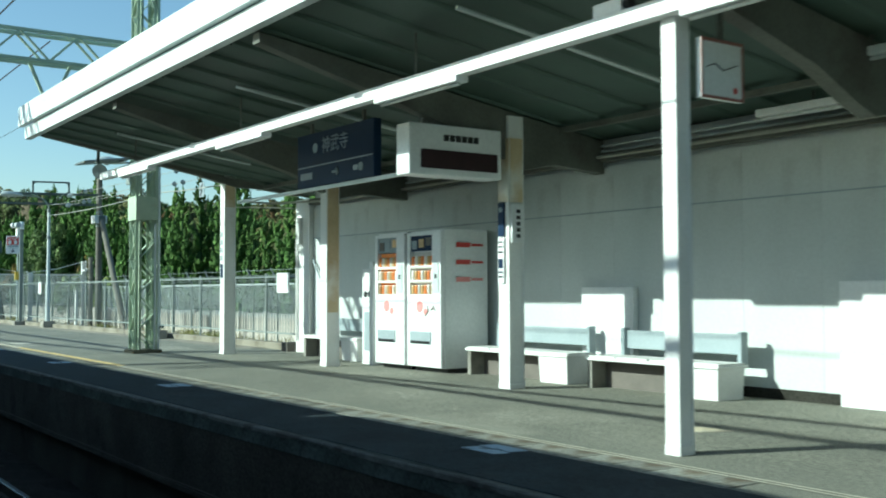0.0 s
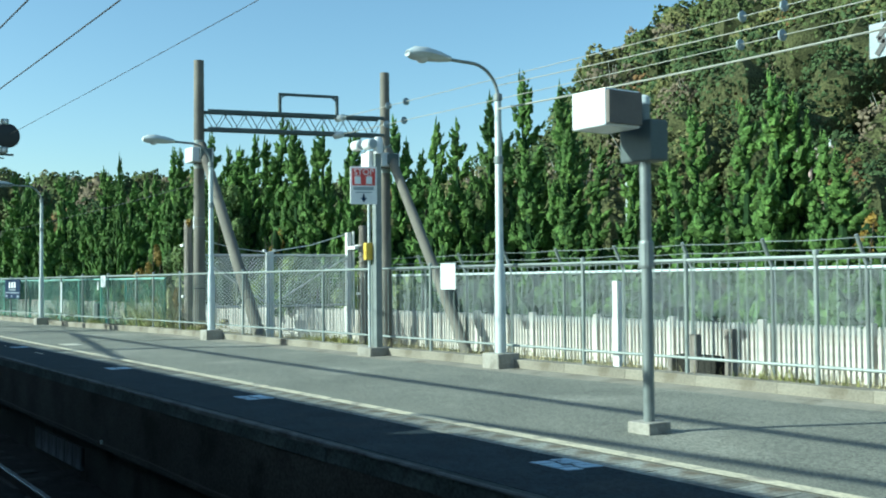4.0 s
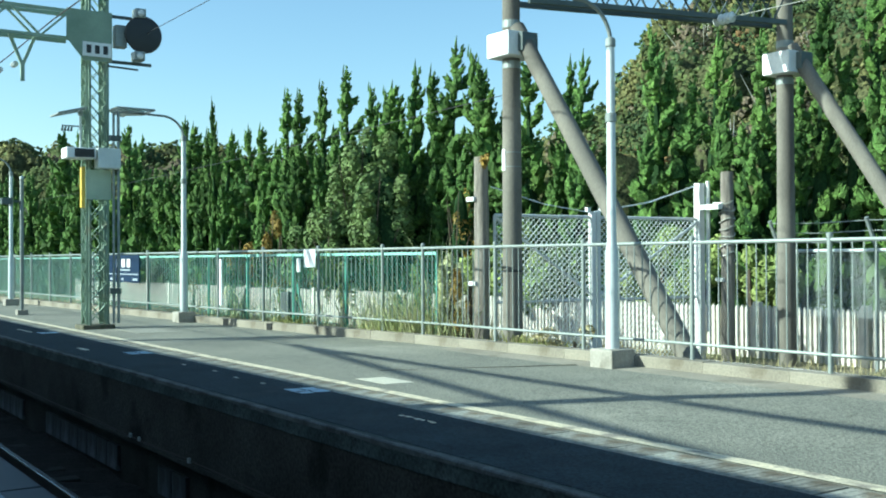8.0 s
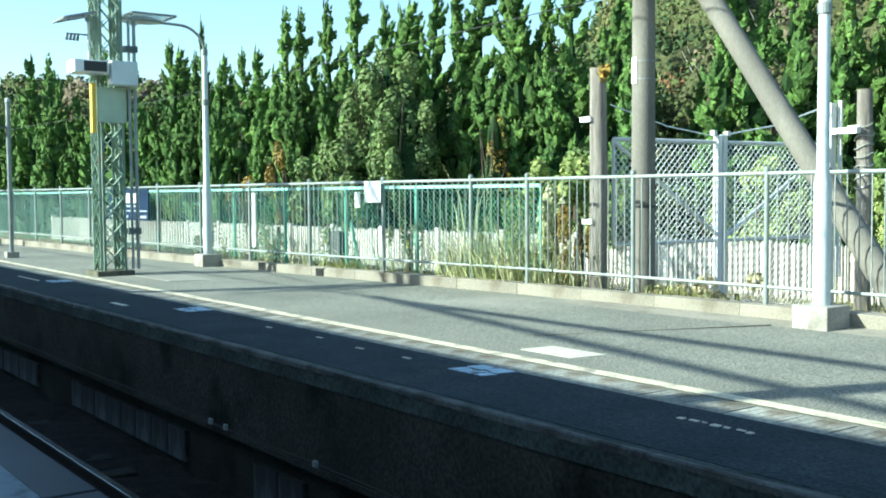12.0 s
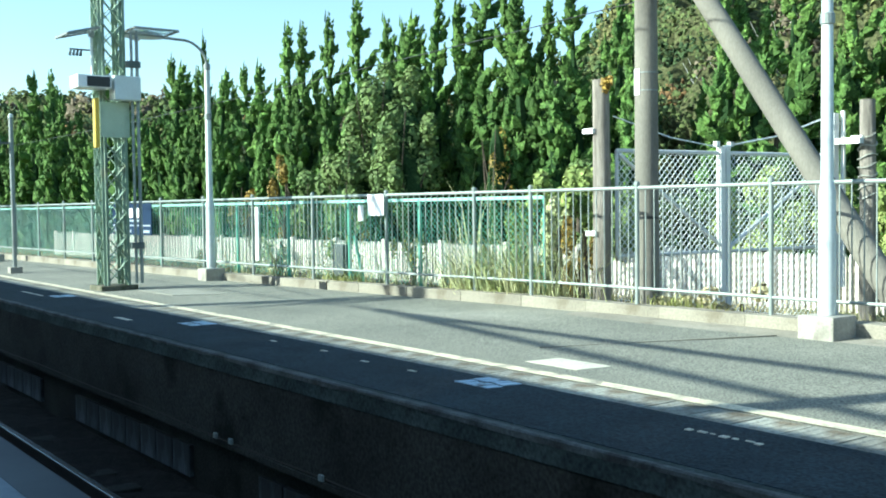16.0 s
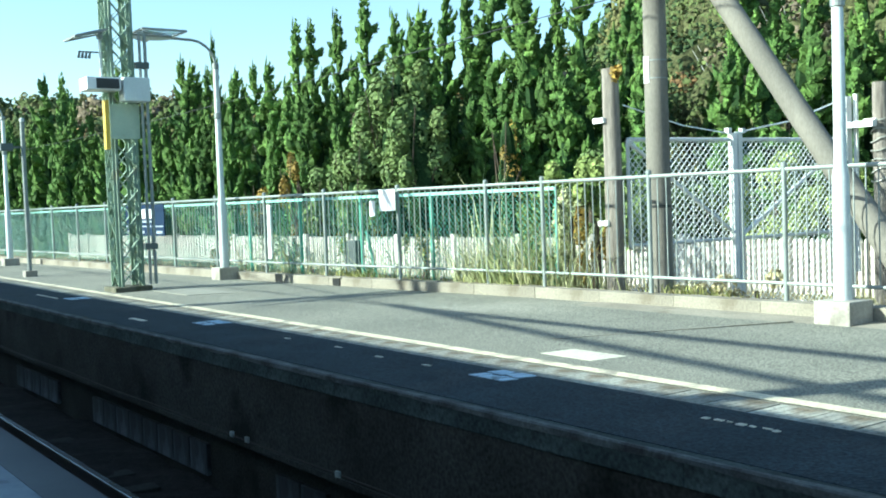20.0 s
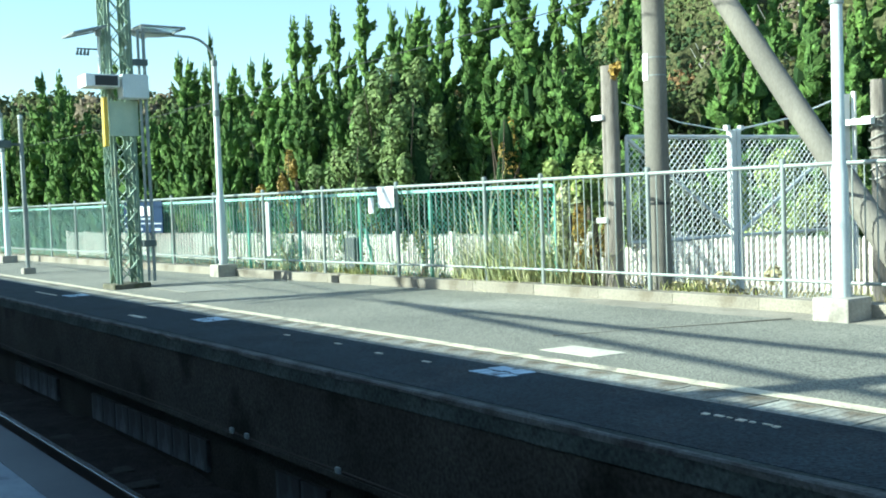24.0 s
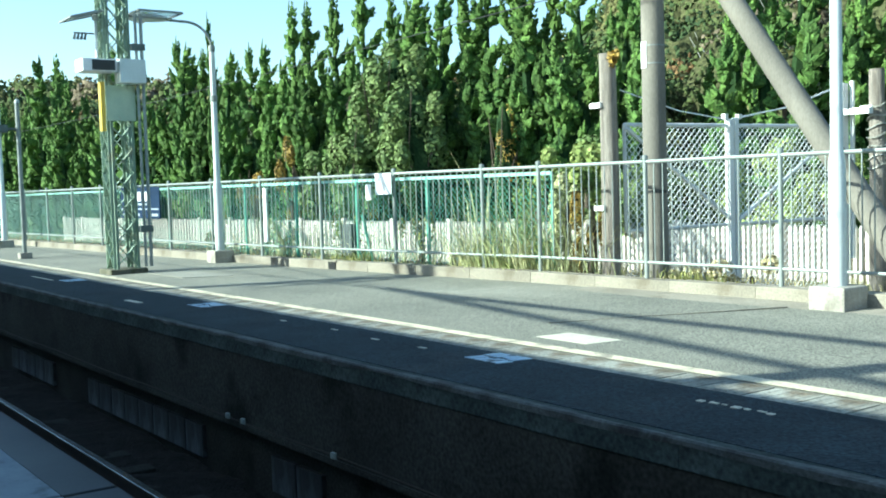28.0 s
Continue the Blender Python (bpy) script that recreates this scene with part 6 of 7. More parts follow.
    ob = new("crown", mesh_of("crown", v, f, JUNIPER))
    ob.parent = t
    return t


HEIGHTS = (6.0, 6.8, 5.4, 6.4, 5.8, 7.2)
protos = [juniper(10 + k, HEIGHTS[k]) for k in range(6)] + [juniper(30 + k, HEIGHTS[k], False) for k in range(6)]


def hedge_y(x):
    return float(np.interp(x, (-70, -45, -32, -28, -20, -12, -8, 10, 30), (12.0, 13.4, 14.5, 15.6, 16.6, 18.0, 19.2, 20.5, 20.8)))


r = random.Random(5)
used = set()
# the tall ones that stand out of the row, and how high they reach
TALL = ((-48.7, 7.5), (-46.9, 7.3), (-41, 6.8), (-35.7, 6.65), (-34.65, 6.3), (-33.8, 6.1), (-32.3, 7.0), (-31.5, 5.75), (-31.0, 5.9), (-30.2, 5.95), (-29.1, 6.95), (-27.84, 6.75), (-26.9, 6.9), (-25.4, 7.15), (-24.4, 6.6), (-23.7, 6.4), (-22.8, 6.3), (-22.0, 6.9), (-21.35, 6.6), (-20.8, 7.4), (-20.1, 7.0), (-19.35, 6.5), (-18.7, 6.2), (-17.6, 6.5), (-16.56, 6.3), (-15.9, 6.3), (-13.9, 6.5), (-12.6, 6.2), (-11.3, 6.05), (-10.06, 6.75), (-9.46, 7.2), (-8.1, 6.75), (-7.6, 5.3), (-6.65, 5.0), (-5.5, 4.75), (-4.3, 4.3), (-3.2, 5.4), (-2.15, 5.5), (-1.2, 6.0), (-0.6, 5.4), (0.05, 4.5), (0.6, 4.1), (2.1, 3.8), (3.0, 3.5), (3.65, 3.6), (4.75, 4.4), (5.45, 4.9), (6.0, 5.2), (6.4, 6.3), (7.6, 5.4))
spots = [(x, hedge_y(x) + r.uniform(-0.4, 0.2)) for x, h in TALL]
reach = dict(TALL)
x = -66.0
while x < 15:
    if not any(abs(x - q) < 0.5 for q in reach):
        spots.append((x, hedge_y(x) + r.uniform(-0.4, 0.7)))
    x += r.uniform(0.75, 1.05)
behind = set()
x = -62.0
while x < -6:
    spots.append((x, hedge_y(x) + r.uniform(0.9, 1.5)))
    behind.add(x)
    x += r.uniform(1.1, 1.6)
GAPS = ((-7.0, -4.2), (1.2, 3.0), (-15.2, -14.5))


def row_scale(x):
    """How tall the row grows along its length."""
    return float(np.interp(x, (-70, -50, -36, -26, -21, -12, -9, -8, -7, -5, -3.5, -1, 1, 3.5, 5.5, 7, 12, 26), (1.1, 1.13, 1.06, 1.06, 1.02, 1.0, 1.07, 1.0, 0.6, 0.55, 0.66, 0.84, 0.62, 0.5, 0.64, 0.85, 0.8, 0.8)))


for i, (x, y) in enumerate(spots):
    if x not in reach and any(a < x < b for a, b in GAPS):
        continue
    k = r.randrange(6)
    if x in reach:
        s = reach[x] / (HEIGHTS[k] - 0.1)
    else:
        s = r.uniform(0.62, 0.87) * row_scale(x)
    # the far ends and the row behind grow from plainer trees
    if x < -37 or x > 9 or x in behind:
        k += 6
    spin, thick = r.uniform(-50, 50), max(s, 0.8) * r.uniform(0.82, 1.12)
    if x == -32.3:
        thick *= 0.45
    if x > -8:
        thick *= 1.3
    tilt = (r.uniform(-4, 4), r.uniform(-2, 5))
    if x in reach:
        # the tip, not the foot, stands at its place along the row
        c, q, tilt = math.cos(radians(spin)), math.sin(radians(spin)), (0, 0)
        tx, ty = protos[k]["tip_x"] * thick, protos[k]["tip_y"] * thick
        x, y = x - c * tx + q * ty, y - q * tx - c * ty
    m = pose(x, y, BACK_Z, *tilt, spin) @ Matrix.Diagonal((thick, max(s, 0.8) * 0.95 if thick > 0.5 else thick, s, 1))
    if k not in used:
        used.add(k)
        protos[k].matrix_basis = m
    else:
        ob = copy_thing(protos[k], Matrix.Identity(4))
        ob.matrix_basis = m


# ---- broad-leaved bushes ----
def leaf_cloud(r, centre, size, n, length):
    """Small pointed leaves over lumps inside an uneven body."""
    m = max(5, n // 340)
    lumps = r.standard_normal((m, 3))
    lumps /= np.linalg.norm(lumps, axis=1)[:, None]
    lumps *= (r.uniform(0.3, 0.84, m))[:, None]
    wide = r.uniform(0.17, 0.31, m)
    i = r.integers(0, m, n)
    d = r.standard_normal((n, 3))
    d[:, 2] += 0.5
    d /= np.linalg.norm(d, axis=1)[:, None]
    p = (lumps[i] + d * (wide[i] * r.uniform(0.82, 1.08, n))[:, None]) * np.array(size) + np.array(centre)
    a = np.cross(d + 0.4 * r.standard_normal((n, 3)), r.standard_normal((n, 3)))
    a /= np.linalg.norm(a, axis=1)[:, None]
    b = np.cross(a, d + 0.3 * r.standard_normal((n, 3)))
    b /= np.linalg.norm(b, axis=1)[:, None] + 1e-6
    L = (length * r.uniform(0.6, 1.3, n))[:, None]
    v = np.stack([p - a * L, p + b * L * 0.6, p + a * L, p - b * L * 0.6], 1).reshape(-1, 3)
    f = np.arange(4 * n).reshape(-1, 4)
    return v, f


def bush(x, y, h, w, seed, material, label, n=5000, leaf=0.07, name="broadleaf_bush"):
    r = np.random.default_rng(seed)
    t = thing(name, label, "bush" if h < 3 else "tree", "bushes behind the fence", at=(x, y, BACK_Z))
    s = Shape().rod([(0, 0, -0.1), (0.1, 0, h * 0.35), (0, 0.1, h * 0.7)], [0.05 + h * 0.012, 0.04 + h * 0.01, 0.02], 7)
    for k in range(6 if h > 2.5 else 0):
        a = k * 1.05
        s.rod([(0.05, 0, h * 0.25), (w * 0.3 * math.cos(a), w * 0.3 * math.sin(a), h * 0.5), (w * 0.42 * math.cos(a + 0.3), w * 0.42 * math.sin(a + 0.3), h * (0.6 + 0.05 * k))], [0.03, 0.022, 0.01], 5)
    part("trunk", s, BARK, t, "branching trunk")
    v, f = leaf_cloud(r, (0, 0, h * 0.56), (w * 0.55, w * 0.55, h * 0.48), n, leaf)
    ob = new("crown", mesh_of("crown", v, f, material))
    ob.parent = t
    if h > 3.4:
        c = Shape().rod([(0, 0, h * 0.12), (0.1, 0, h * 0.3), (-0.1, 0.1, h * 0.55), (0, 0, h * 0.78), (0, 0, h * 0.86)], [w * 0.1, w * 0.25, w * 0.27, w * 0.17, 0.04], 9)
        part("inner_bough", c, JUNIPER_SHADE, t, "inner boughs with the shade of the gaps in their colour")
    return t


for k, (x, y, h, w) in enumerate(((-23.4, 15.0, 5.0, 1.9), (-22.3, 14.8, 5.6, 2.2), (-21.3, 14.7, 4.6, 1.8), (-22.9, 14.1, 3.5, 2.0))):
    bush(x, y, h, w, 1 + 60 * k, LEAF, "olive green broad-leaved tree among the junipers", 9000, 0.065, "broadleaf_tree")
bush(-14.6, 14.2, 2.3, 2.2, 2, LEAF, "low olive green bush before the junipers", 5000, 0.05)
bush(-24.9, 14.0, 2.6, 1.7, 3, LEAF, "low broad-leaved bush before the junipers", 5000, 0.06)
bush(-26.5, 13.9, 3.4, 1.0, 4, LEAF_GOLD, "small shrub with yellow autumn leaves", 1300, 0.045)
bush(-12.2, 13.6, 1.9, 2.6, 8, LEAF, "low leafy bush behind the picket fence", 5000, 0.055)
bush(-15.6, 13.75, 2.3, 1.5, 71, SCRUB, "yellow green scrub behind the picket fence", 3500, 0.06)
bush(-14.5, 13.8, 2.45, 1.5, 72, SCRUB, "yellow green scrub behind the picket fence", 3500, 0.06)
bush(-13.5, 13.85, 2.1, 1.3, 73, SCRUB, "yellow green scrub behind the picket fence", 3000, 0.06)
for k, (x, y, h, w) in enumerate(((-11.4, 14.0, 1.9, 1.4), (-10.4, 13.9, 2.1, 1.5), (-9.5, 14.0, 2.0, 1.4), (-8.6, 14.1, 2.1, 1.5), (-7.6, 14.2, 1.9, 1.3))):
    bush(x, y, h, w, 90 + k, SCRUB, "yellow green scrub behind the gate", 3500, 0.045)
bush(-28.1, 13.5, 2.6, 0.9, 12, LEAF_GOLD, "thin shrub with yellow leaves before the junipers", 600, 0.045)
bush(-18.9, 15.5, 3.9, 0.9, 13, LEAF_GOLD, "thin shrub with yellowing leaves among the junipers", 420, 0.045)
bush(6.3, 17.6, 3.9, 2.0, 10, LEAF, "olive green tree between the junipers", 5000, 0.08, "broadleaf_tree")
bush(5.2, 18.4, 4.0, 2.4, 11, LEAF, "broad-leaved tree between the junipers", 5000, 0.08, "broadleaf_tree")
bush(-2.9, 26, 3.5, 1.5, 14, LEAF_GOLD, "small tree with bright yellow leaves beyond the fences", 2500, 0.09, "broadleaf_tree")
bush(-14.0, 8.35, 1.45, 1.0, 21, LEAF_GOLD, "small weedy shrub behind the railing", 330, 0.026)
bush(-16.8, 8.2, 1.3, 0.9, 22, LEAF, "small weedy shrub behind the green fence", 380, 0.026)
for k, (x, h, w) in enumerate(((-10.35, 1.5, 0.5), (-9.75, 1.75, 0.55), (-9.25, 1.85, 0.6), (-8.85, 1.8, 0.5), (-11.9, 1.45, 0.5), (-13.4, 1.55, 0.6), (-15.3, 1.5, 0.6), (-17.6, 1.4, 0.6))):
    bush(x, kerb_y(x) + 0.75, h, w, 40 + k, (GRASS, SCRUB, REED, LEAF_GOLD)[k % 4], "sparse leafy weeds behind the railing", 1500 if x > -10.4 else 420, 0.03, "weed_clump")
for k, (x, h, w) in enumerate(((-7.15, 0.72, 0.7), (-6.5, 0.8, 0.8), (-5.85, 0.7, 0.6), (-9.6, 0.95, 0.9), (-10.6, 0.8, 0.8))):
    bush(x, kerb_y(x) + 0.52, h, w, 60 + k, DRY_GRASS if k < 3 else SCRUB, "low heap of dry leafy weeds behind the kerb", 650, 0.026, "weed_clump")
vine = np.random.default_rng(31)
v, f = leaf_cloud(vine, (-8.36, 8.44, 2.42), (0.17, 0.14, 0.26), 160, 0.035)
tagged(new("dry_vine", mesh_of("dry_vine", v, f, LEAF_GOLD)), "dry orange vine hanging on the wooden pole", "vine")


# ---- reeds and grass ----
def blades(r, n, place, hmin, hmax, width, lean):
    p = place(n)
    h = r.uniform(hmin, hmax, n)
    a = r.uniform(0, 6.283, n)
    side = np.stack([np.cos(a), np.sin(a), 0 * a], 1) * width * r.uniform(0.6, 1.4, n)[:, None]
    way = np.stack([np.sin(a), -np.cos(a), 0 * a], 1) * (lean * h * r.uniform(0.2, 1.0, n))[:, None]
    mid = p + way * 0.35 + np.stack([0 * h, 0 * h, h * 0.6], 1)
    tip = p + way + np.stack([0 * h, 0 * h, h * r.uniform(0.75, 1.0, n)], 1)
    v = np.stack([p - side, p + side, mid - side * 0.7, mid + side * 0.7, tip], 1).reshape(-1, 3)
    o = np.arange(n)[:, None] * 5
    f = np.concatenate([o + np.array((0, 1, 3)), o + np.array((0, 3, 2)), o + np.array((2, 3, 4))])
    return v, f


r2 = np.random.default_rng(8)


def reed_place(n):
    x = np.where(r2.uniform(0, 1, n) < 0.72, r2.normal(-9.75, 0.55, n), r2.uniform(-16.5, -8.6, n))
    return np.stack([x, np.array([kerb_y(q) for q in x]) + 0.24 + 0.9 * r2.uniform(0, 1, n) ** 1.5, np.full(n, BACK_Z)], 1)


v, f = blades(r2, 2200, reed_place, 0.4, 1.5, 0.0075, 0.9)
tagged(new("reed_clump", mesh_of("reed_clump", v, f, REED)), "tall dry yellow green reeds behind the railing", "reeds", kind="stuff")


def verge_place(n):
    x = r2.uniform(-36, 18, n)
    y = np.array([kerb_y(q) for q in x]) + r2.uniform(0.2, 0.75, n) ** 1.2
    return np.stack([x, y, np.interp(y - np.array([kerb_y(q) for q in x]), (0.2, 0.3, 0.8), (0.0, -0.15, BACK_Z))], 1)


v, f = blades(r2, 9000, verge_place, 0.05, 0.30, 0.005, 0.7)
tagged(new("verge_grass", mesh_of("verge_grass", v, f, DRY_GRASS)), "dry grass and weeds along the kerb", "grass", kind="stuff")


def siding_place(n):
    x = r2.uniform(-36, 24, n)
    return np.stack([x, r2.uniform(8.8, 13.6, n), np.full(n, BACK_Z - 0.02)], 1)


v, f = blades(r2, 16000, siding_place, 0.06, 0.36, 0.006, 0.7)
tagged(new("siding_grass", mesh_of("siding_grass", v, f, DRY_GRASS)), "dry grass overgrowing the siding", "grass", kind="stuff")


def kerb_tuft(n):
    c = r2.choice((15.2, 13.9, -1.3, -0.6, 8.0, -9.9, -7.0, -12.6), n)
    x = c + r2.normal(0, 0.3, n)
    return np.stack([x, np.array([kerb_y(q) for q in x]) + r2.uniform(0.12, 0.3, n), np.full(n, 0.05)], 1)


v, f = blades(r2, 1600, kerb_tuft, 0.05, 0.26, 0.007, 0.8)
tagged(new("kerb_weeds", mesh_of("kerb_weeds", v, f, GRASS)), "tufts of weeds growing over the kerb", "weeds", kind="stuff")


def plume_place(n):
    return np.stack([r2.normal(-17.5, 0.25, n), r2.normal(13.7, 0.2, n), np.full(n, BACK_Z)], 1)


v, f = blades(r2, 14, plume_place, 1.9, 2.8, 0.014, 0.4)
tagged(new("pampas_plumes", mesh_of("pampas_plumes", v, f, REED)), "a few tall pale pampas grass plumes", "grass", kind="stuff")

# ---- hills ----
AZ = (-60, -30, 0, 20, 30, 36, 41, 44, 47.5, 50.6, 54.7, 57, 62, 70, 78, 90)
EL = (8, 12, 15.5, 16.4, 16.2, 15.3, 13.9, 12.7, 10.7, 6.4, 4.1, 4.1, 4.3, 4.7, 4.8, 4.5)
FAR = (150, 145, 140, 138, 136, 135, 134, 133, 132, 132, 136, 150, 175, 190, 200, 210)


def hill_height(x, y):
    """A ridge round the valley, steep in front and level behind."""
    d = math.hypot(x - 15, y)
    az = math.degrees(math.atan2(15 - x, y))
    top, ridge = float(np.interp(az, AZ, EL)), float(np.interp(az, AZ, FAR))
    u = min(1.0, max(0.0, (d - ridge * 0.44) / (ridge * 0.56)))
    return ridge * math.tan(radians(top)) * u ** 0.85 * (1 if d < ridge else max(0.6, 1 - (d - ridge) / 200)) + 1.0 * math.sin(x * 0.11) * math.sin(y * 0.13) * u


HX, HY = np.linspace(-330, 160, 99), np.linspace(-20, 300, 55)
hs = Shape()
hs.add([(x, y, hill_height(x, y) - (0.6 if hill_height(x, y) > 1.5 else 5.0)) for x in HX for y in HY], [(i * 55 + j, (i + 1) * 55 + j, (i + 1) * 55 + j + 1, i * 55 + j + 1) for i in range(98) for j in range(54)])
solid("hill", hs, HILL_SOIL, "wooded hillside in autumn colours", "hill", kind="structure", smooth=True)

rh = np.random.default_rng(77)
clouds = [[] for _ in FOREST]
domes = [Shape() for _ in FOREST]
twigs = Shape()
count = 0
tries = 0
while count < 1700 and tries < 90000:
    tries += 1
    az, dist = rh.uniform(24, 88), 40 + 175 * rh.uniform(0, 1) ** 0.8
    x, y = 17 - dist * math.sin(radians(az)), dist * math.cos(radians(az))
    z = hill_height(x, y)
    if z < 0.4 or y < 24 or (az > 60 and rh.uniform() < 0.5):
        continue
    # what stands well behind the crest is left out
    if hill_height(x - (x - 8) * 0.12, y * 0.88) > z + 7:
        continue
    R = float(rh.choice((1.3, 1.8, 2.4, 3.0, 3.6))) * rh.uniform(0.85, 1.1)
    R *= 0.78 if dist > 105 else 1.0
    n = int(min(640, 75 * R * R) * min(1.0, (75 / dist) ** 1.3)) + 40
    tall = rh.uniform(0.8, 1.25)
    k = int(rh.choice(5, p=(0.38, 0.27, 0.04, 0.11, 0.20)))
    c = np.array((x, y, z + R * 0.6))
    d = rh.standard_normal((n, 3))
    d[:, 2] += 0.3
    d /= np.linalg.norm(d, axis=1)[:, None]

    def bulge(q):
        return 1 + 0.22 * np.sin(5 * q[:, 0] + count) * np.cos(4 * q[:, 1] + 2 * count) + 0.12 * np.sin(9 * q[:, 2] + 7 * q[:, 0] + count)

    p = d * (bulge(d) * R * rh.uniform(0.86, 1.02, n))[:, None] * np.array((1, 1, tall)) + c
    g = min(1.7, max(0.8, dist / 85))
    clouds[k].append((p, d + 0.55 * rh.standard_normal((n, 3)), g * rh.uniform(0.14, 0.32, n), g * rh.uniform(0.13, 0.27, n)))
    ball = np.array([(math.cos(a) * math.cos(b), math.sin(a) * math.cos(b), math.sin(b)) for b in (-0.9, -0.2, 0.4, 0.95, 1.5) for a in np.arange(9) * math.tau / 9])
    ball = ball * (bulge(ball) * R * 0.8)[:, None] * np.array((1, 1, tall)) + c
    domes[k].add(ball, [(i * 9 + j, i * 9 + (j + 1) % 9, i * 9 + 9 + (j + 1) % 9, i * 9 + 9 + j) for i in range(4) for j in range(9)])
    if k == 3 and dist < 120:
        for _ in range(5):
            q = rh.standard_normal(3) * 0.5
            twigs.rod([c - (0, 0, R), c + (0.5 * q[0] * R, 0.5 * q[1] * R, 0.3 * R), c + (1.1 * q[0] * R, 1.1 * q[1] * R, R * tall * 1.1)], [0.07, 0.05, 0.015], 4, False)
    count += 1
tagged(new("bare_branches", twigs.mesh("bare_branches", COPPER)), "bare pale grey branches among the hillside crowns", "branches", kind="stuff")
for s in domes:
    tagged(new("hill_thicket", s.mesh("hill_thicket", THICKET, True)), "inner shells of the hillside trees, gap shade in their colour", "woods", kind="stuff")
for k, c in enumerate(clouds):
    if c:
        v, f = tufts(*[np.concatenate([q[i] for q in c]) for i in range(4)], rh)
        label = ("dark green", "olive", "rust brown", "bare grey brown", "deep green")[k] + " tree crowns covering the hillside"
        tagged(new("hill_woods", mesh_of("hill_woods", v, f, FOREST[k])), label, "woods", kind="stuff")

# things beyond the fence
t = thing("parked_van", "small white parked van beyond the fences", "van")
part("body", Shape().box(-5.45, 26.4, -0.15, -4.0, 29.4, 0.32, 0.08), CLEAN_WHITE, t)
part("cabin", Shape().box(-5.38, 26.7, 0.3, -4.07, 29.3, 0.78, 0.12), CLEAN_WHITE, t)
part("window", Shape().box(-5.22, 26.685, 0.38, -4.23, 26.72, 0.66), BLACK, t, "dark windscreen")
part("window", Shape().box(-4.075, 27.0, 0.38, -4.05, 28.9, 0.66), BLACK, t, "dark side window")
for x in (-5.35, -4.2):
    for y in (27.0, 28.8):
        w = part("wheel", Shape().ring([(0.2, 0), (0.27, 0.02), (0.27, 0.13), (0.2, 0.15)], 16, (x, y, -0.1), "x"), BLACK, t, "black tyre")
        part("rim", Shape().ring([(0.16, -0.004), (0.1, -0.02)], 12, (x, y, -0.1), "x"), GALV, w)
t = thing("street_lamp", "slender pale street lamp with a curved arm beyond the fences", "street lamp")
part("pole", Shape().rod([(-17.4, 30.9, -0.5), (-17.4, 30.9, 5.1), (-17.25, 30.85, 5.55), (-16.9, 30.7, 5.85), (-16.2, 30.3, 6.0), (-15.3, 29.9, 6.05)], [0.075, 0.06, 0.055, 0.05, 0.045, 0.04], 8), PALE_STEEL, t, "", True)
part("lamp_head", Shape().beam((-15.4, 29.95, 6.05), (-14.6, 29.55, 6.08), 0.2, 0.1), PALE_STEEL, t)
t = thing("utility_pole", "slim pinkish utility pole with a crossarm among the trees", "utility pole")
part("shaft", Shape().rod([(-20.55, 47.4, -0.5), (-20.55, 47.4, 8.3)], [0.14, 0.1], 10), mat("pinkish_pole", (0.46, 0.34, 0.29), (0.38, 0.27, 0.23), 0.8, scale=2, fine=30), t)
part("crossarm", Shape().beam((-21.9, 47.4, 7.9), (-19.1, 47.4, 7.9), 0.12).beam((-21.3, 47.4, 7.85), (-20.55, 47.4, 7.0), 0.06).beam((-19.8, 47.4, 7.85), (-20.55, 47.4, 7.0), 0.06), WOOD, t)
for x in (-21.7, -19.3):
    part("insulator", Shape().rod([(x, 47.4, 7.92), (x, 47.4, 8.3)], 0.06, 6), PORCELAIN, t)


# ---- small pieces of platform, kerb and wall ----
rp = random.Random(9)
edge = thing("platform_edge", "row of worn concrete edge stones, darkened in colour for shade", "platform edge", kind="structure")
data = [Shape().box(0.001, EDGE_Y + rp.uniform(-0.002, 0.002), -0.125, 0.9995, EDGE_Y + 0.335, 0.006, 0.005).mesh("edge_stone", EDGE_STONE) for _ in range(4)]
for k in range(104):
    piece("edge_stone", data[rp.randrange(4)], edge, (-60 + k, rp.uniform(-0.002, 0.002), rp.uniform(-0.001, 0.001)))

tact = thing("tactile_paving", "row of worn grey tactile slabs beside the safety line", "tactile paving", kind="structure")
s = Shape().box(0.007, 4.302, -0.03, 0.293, 4.598, 0.006)
for i in range(4):
    x = 0.05 + 0.066 * i
    s.add([(x - 0.014, 4.33, 0.006), (x + 0.014, 4.33, 0.006), (x + 0.014, 4.57, 0.006), (x - 0.014, 4.57, 0.006), (x - 0.006, 4.335, 0.0095), (x + 0.006, 4.335, 0.0095), (x + 0.006, 4.565, 0.0095), (x - 0.006, 4.565, 0.0095)],
          [(0, 1, 5, 4), (1, 2, 6, 5), (2, 3, 7, 6), (3, 0, 4, 7), (4, 5, 6, 7)])
d = s.mesh("tactile_slab", TACTILE)
for k in range(300):
    piece("tactile_slab", d, tact, (-58 + 0.3 * k, 0, rp.uniform(-0.002, 0.002)))

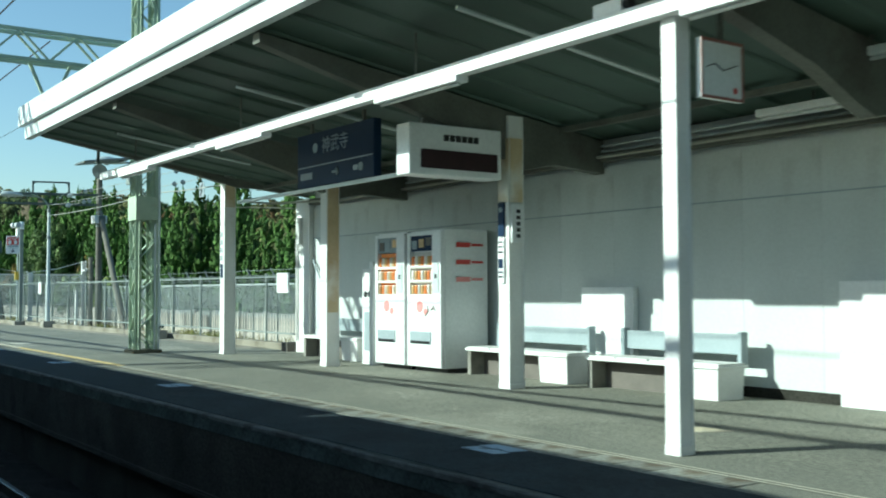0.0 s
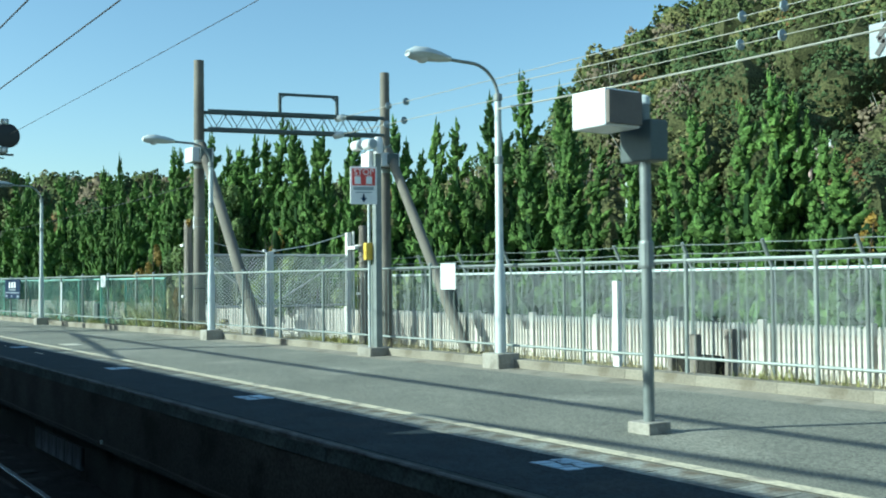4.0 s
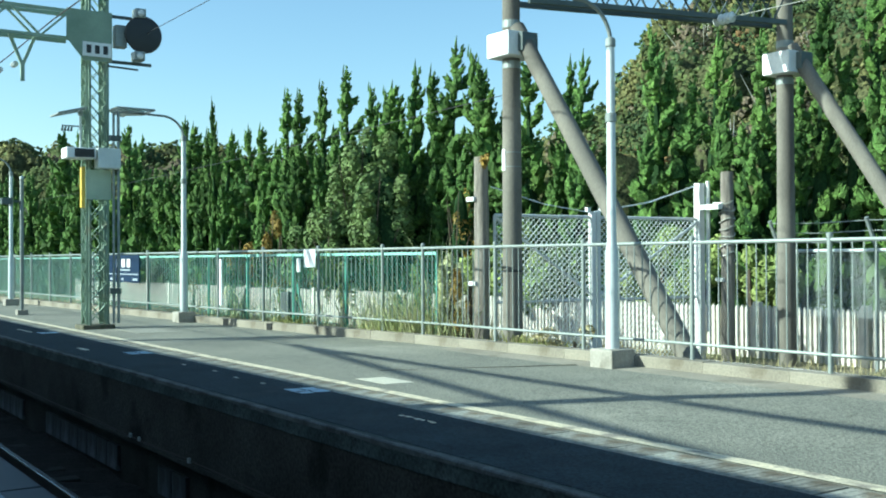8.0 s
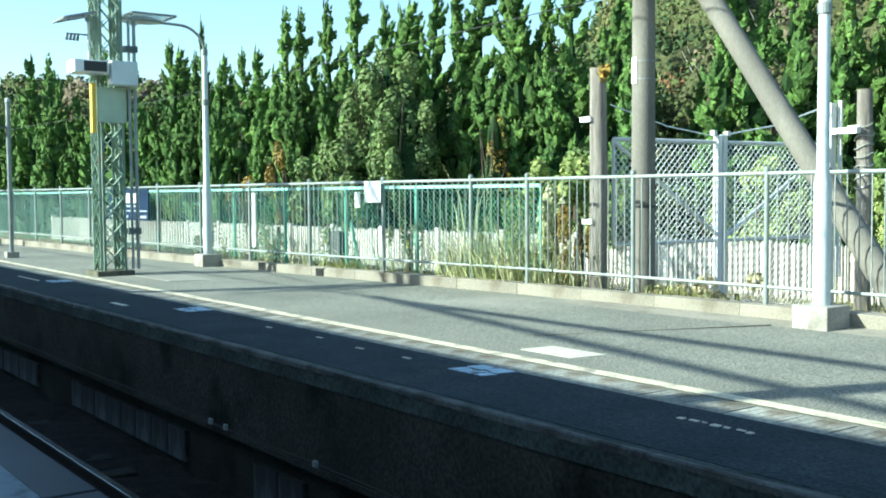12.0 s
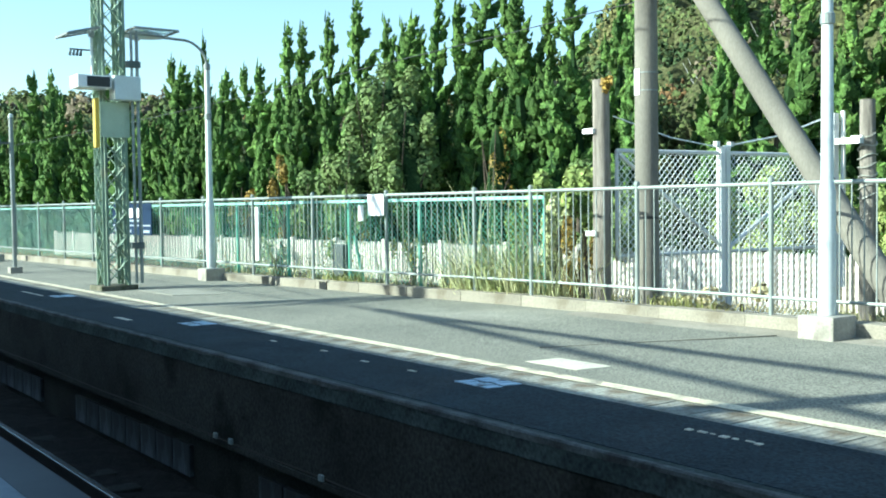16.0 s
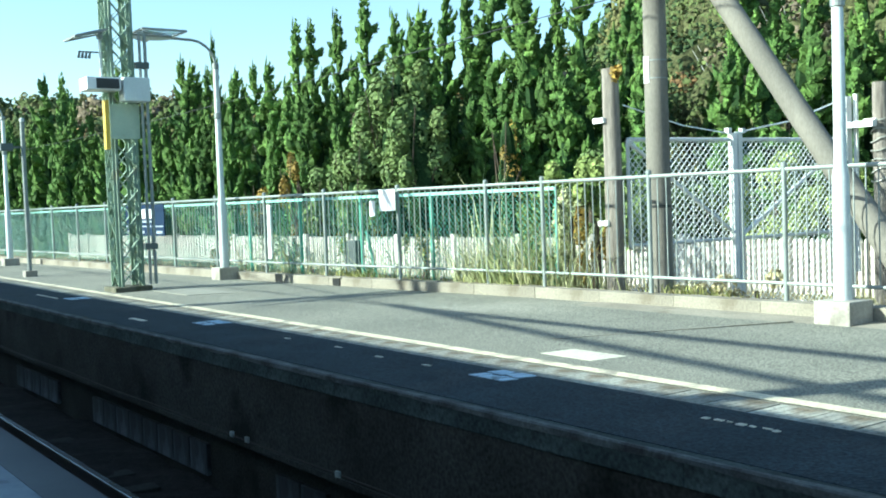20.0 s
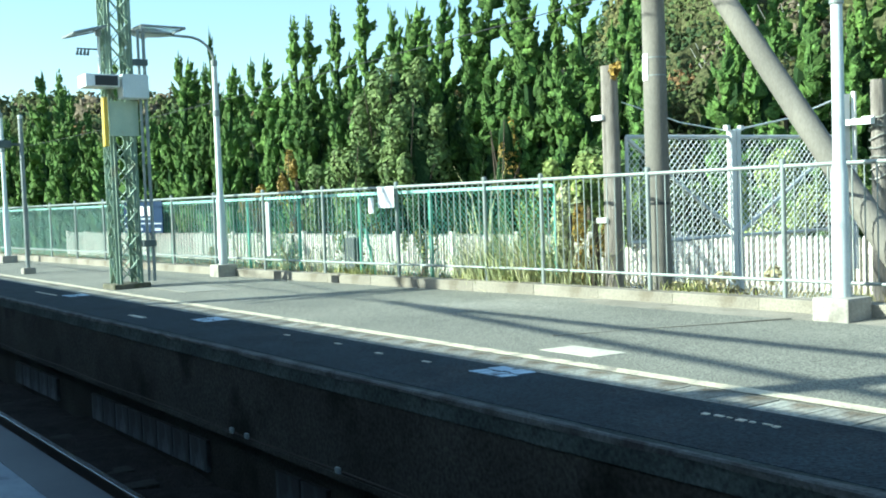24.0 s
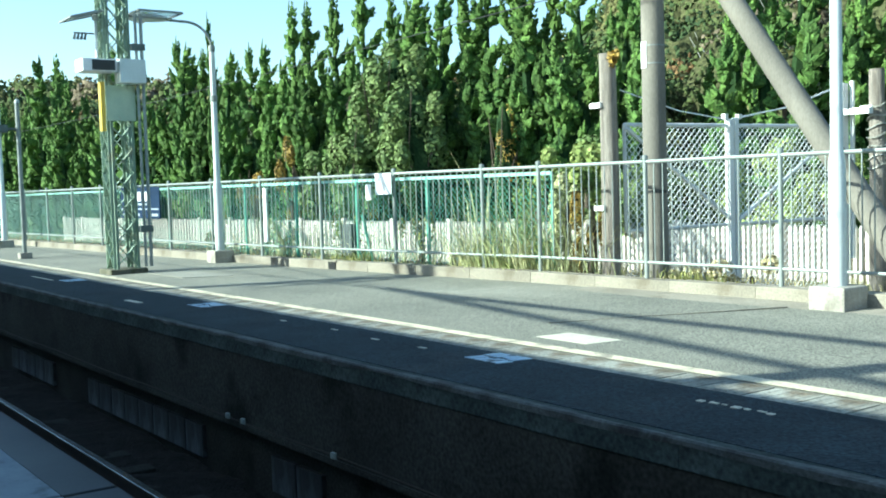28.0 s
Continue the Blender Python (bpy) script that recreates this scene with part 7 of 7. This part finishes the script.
kerb = thing("platform_kerb", "row of worn concrete kerb stones under the railing", "kerb", kind="structure")
data = [Shape().box(0.0, 0, -0.05, 1.0, 0.2, 0.125 + rp.uniform(-0.002, 0.002), 0.006).mesh("kerb_stone", KERB) for _ in range(4)]
for k in range(75):
    x = -56 + k
    if -1.7 < x < -1.2:
        continue
    y0, y1 = kerb_y(x), kerb_y(x + 1)
    piece("kerb_stone", data[rp.randrange(4)], kerb, (x, y0, rp.uniform(-0.003, 0.003)), math.atan2(y1 - y0, 1.0))

drain = thing("drain_opening", "dark drain opening through the platform kerb", "drain")
y = kerb_y(-12.85)
part("hole", Shape().box(-13.02, y - 0.006, 0.004, -12.72, y + 0.05, 0.112, 0.004), BLACK, drain, "dark hole")
part("lintel", Shape().box(-13.05, y - 0.012, 0.112, -12.69, y + 0.05, 0.128, 0.004), KERB, drain)

under = thing("platform_footing", "pale stained concrete panels low on the platform wall", "concrete panels", kind="structure")
d = Shape().box(0.012, EDGE_Y + 0.1, -1.16, 0.39, EDGE_Y + 0.145, -0.88, 0.008).mesh("footing_panel", FOOTING)
for x0, n in ((-18.6, 5), (-15.0, 5), (-11.65, 8), (-7.15, 2), (-1.0, 6)):
    for k in range(n):
        piece("footing_panel", d, under, (x0 + 0.4 * k, 0, 0))

nose = Shape()
rn = random.Random(12)
wide, deep = 0.03, -0.015
for k in range(700):
    x = -60 + 0.15 * k
    wide = min(0.055, max(0.01, wide + rn.uniform(-0.012, 0.012)))
    deep = min(-0.006, max(-0.028, deep + rn.uniform(-0.008, 0.008)))
    nose.v += [(x, EDGE_Y - 0.008, deep), (x, EDGE_Y - 0.008, 0.004), (x, EDGE_Y + 0.002, 0.0115), (x, EDGE_Y + wide, 0.0115), (x, EDGE_Y + wide + 0.004, 0.0)]
    if k:
        o = 5 * k
        nose.f += [(o - 5 + q, o + q, o + q + 1, o - 4 + q) for q in range(4)]
solid("edge_nosing", nose, NOSING, "worn pale lip along the edge stones", "platform edge", kind="structure")
for x in (-7.68, -7.4, -6.0, -3.2, 2.6):
    solid("cable_clip", Shape().box(x - 0.03, EDGE_Y - 0.01, -0.67, x + 0.03, EDGE_Y + 0.033, -0.625, 0.008), GALV, "small pale cable clip on the platform wall ledge", "clip", "cable clips")
solid("ledge_cable", Shape().rod([(x, EDGE_Y + 0.012, -0.655 + 0.006 * math.sin(1.9 * x)) for x in np.arange(-60, 45, 0.7)], 0.008, 6), RAIL_RUST, "thin rusty cable along the platform wall", "cable")
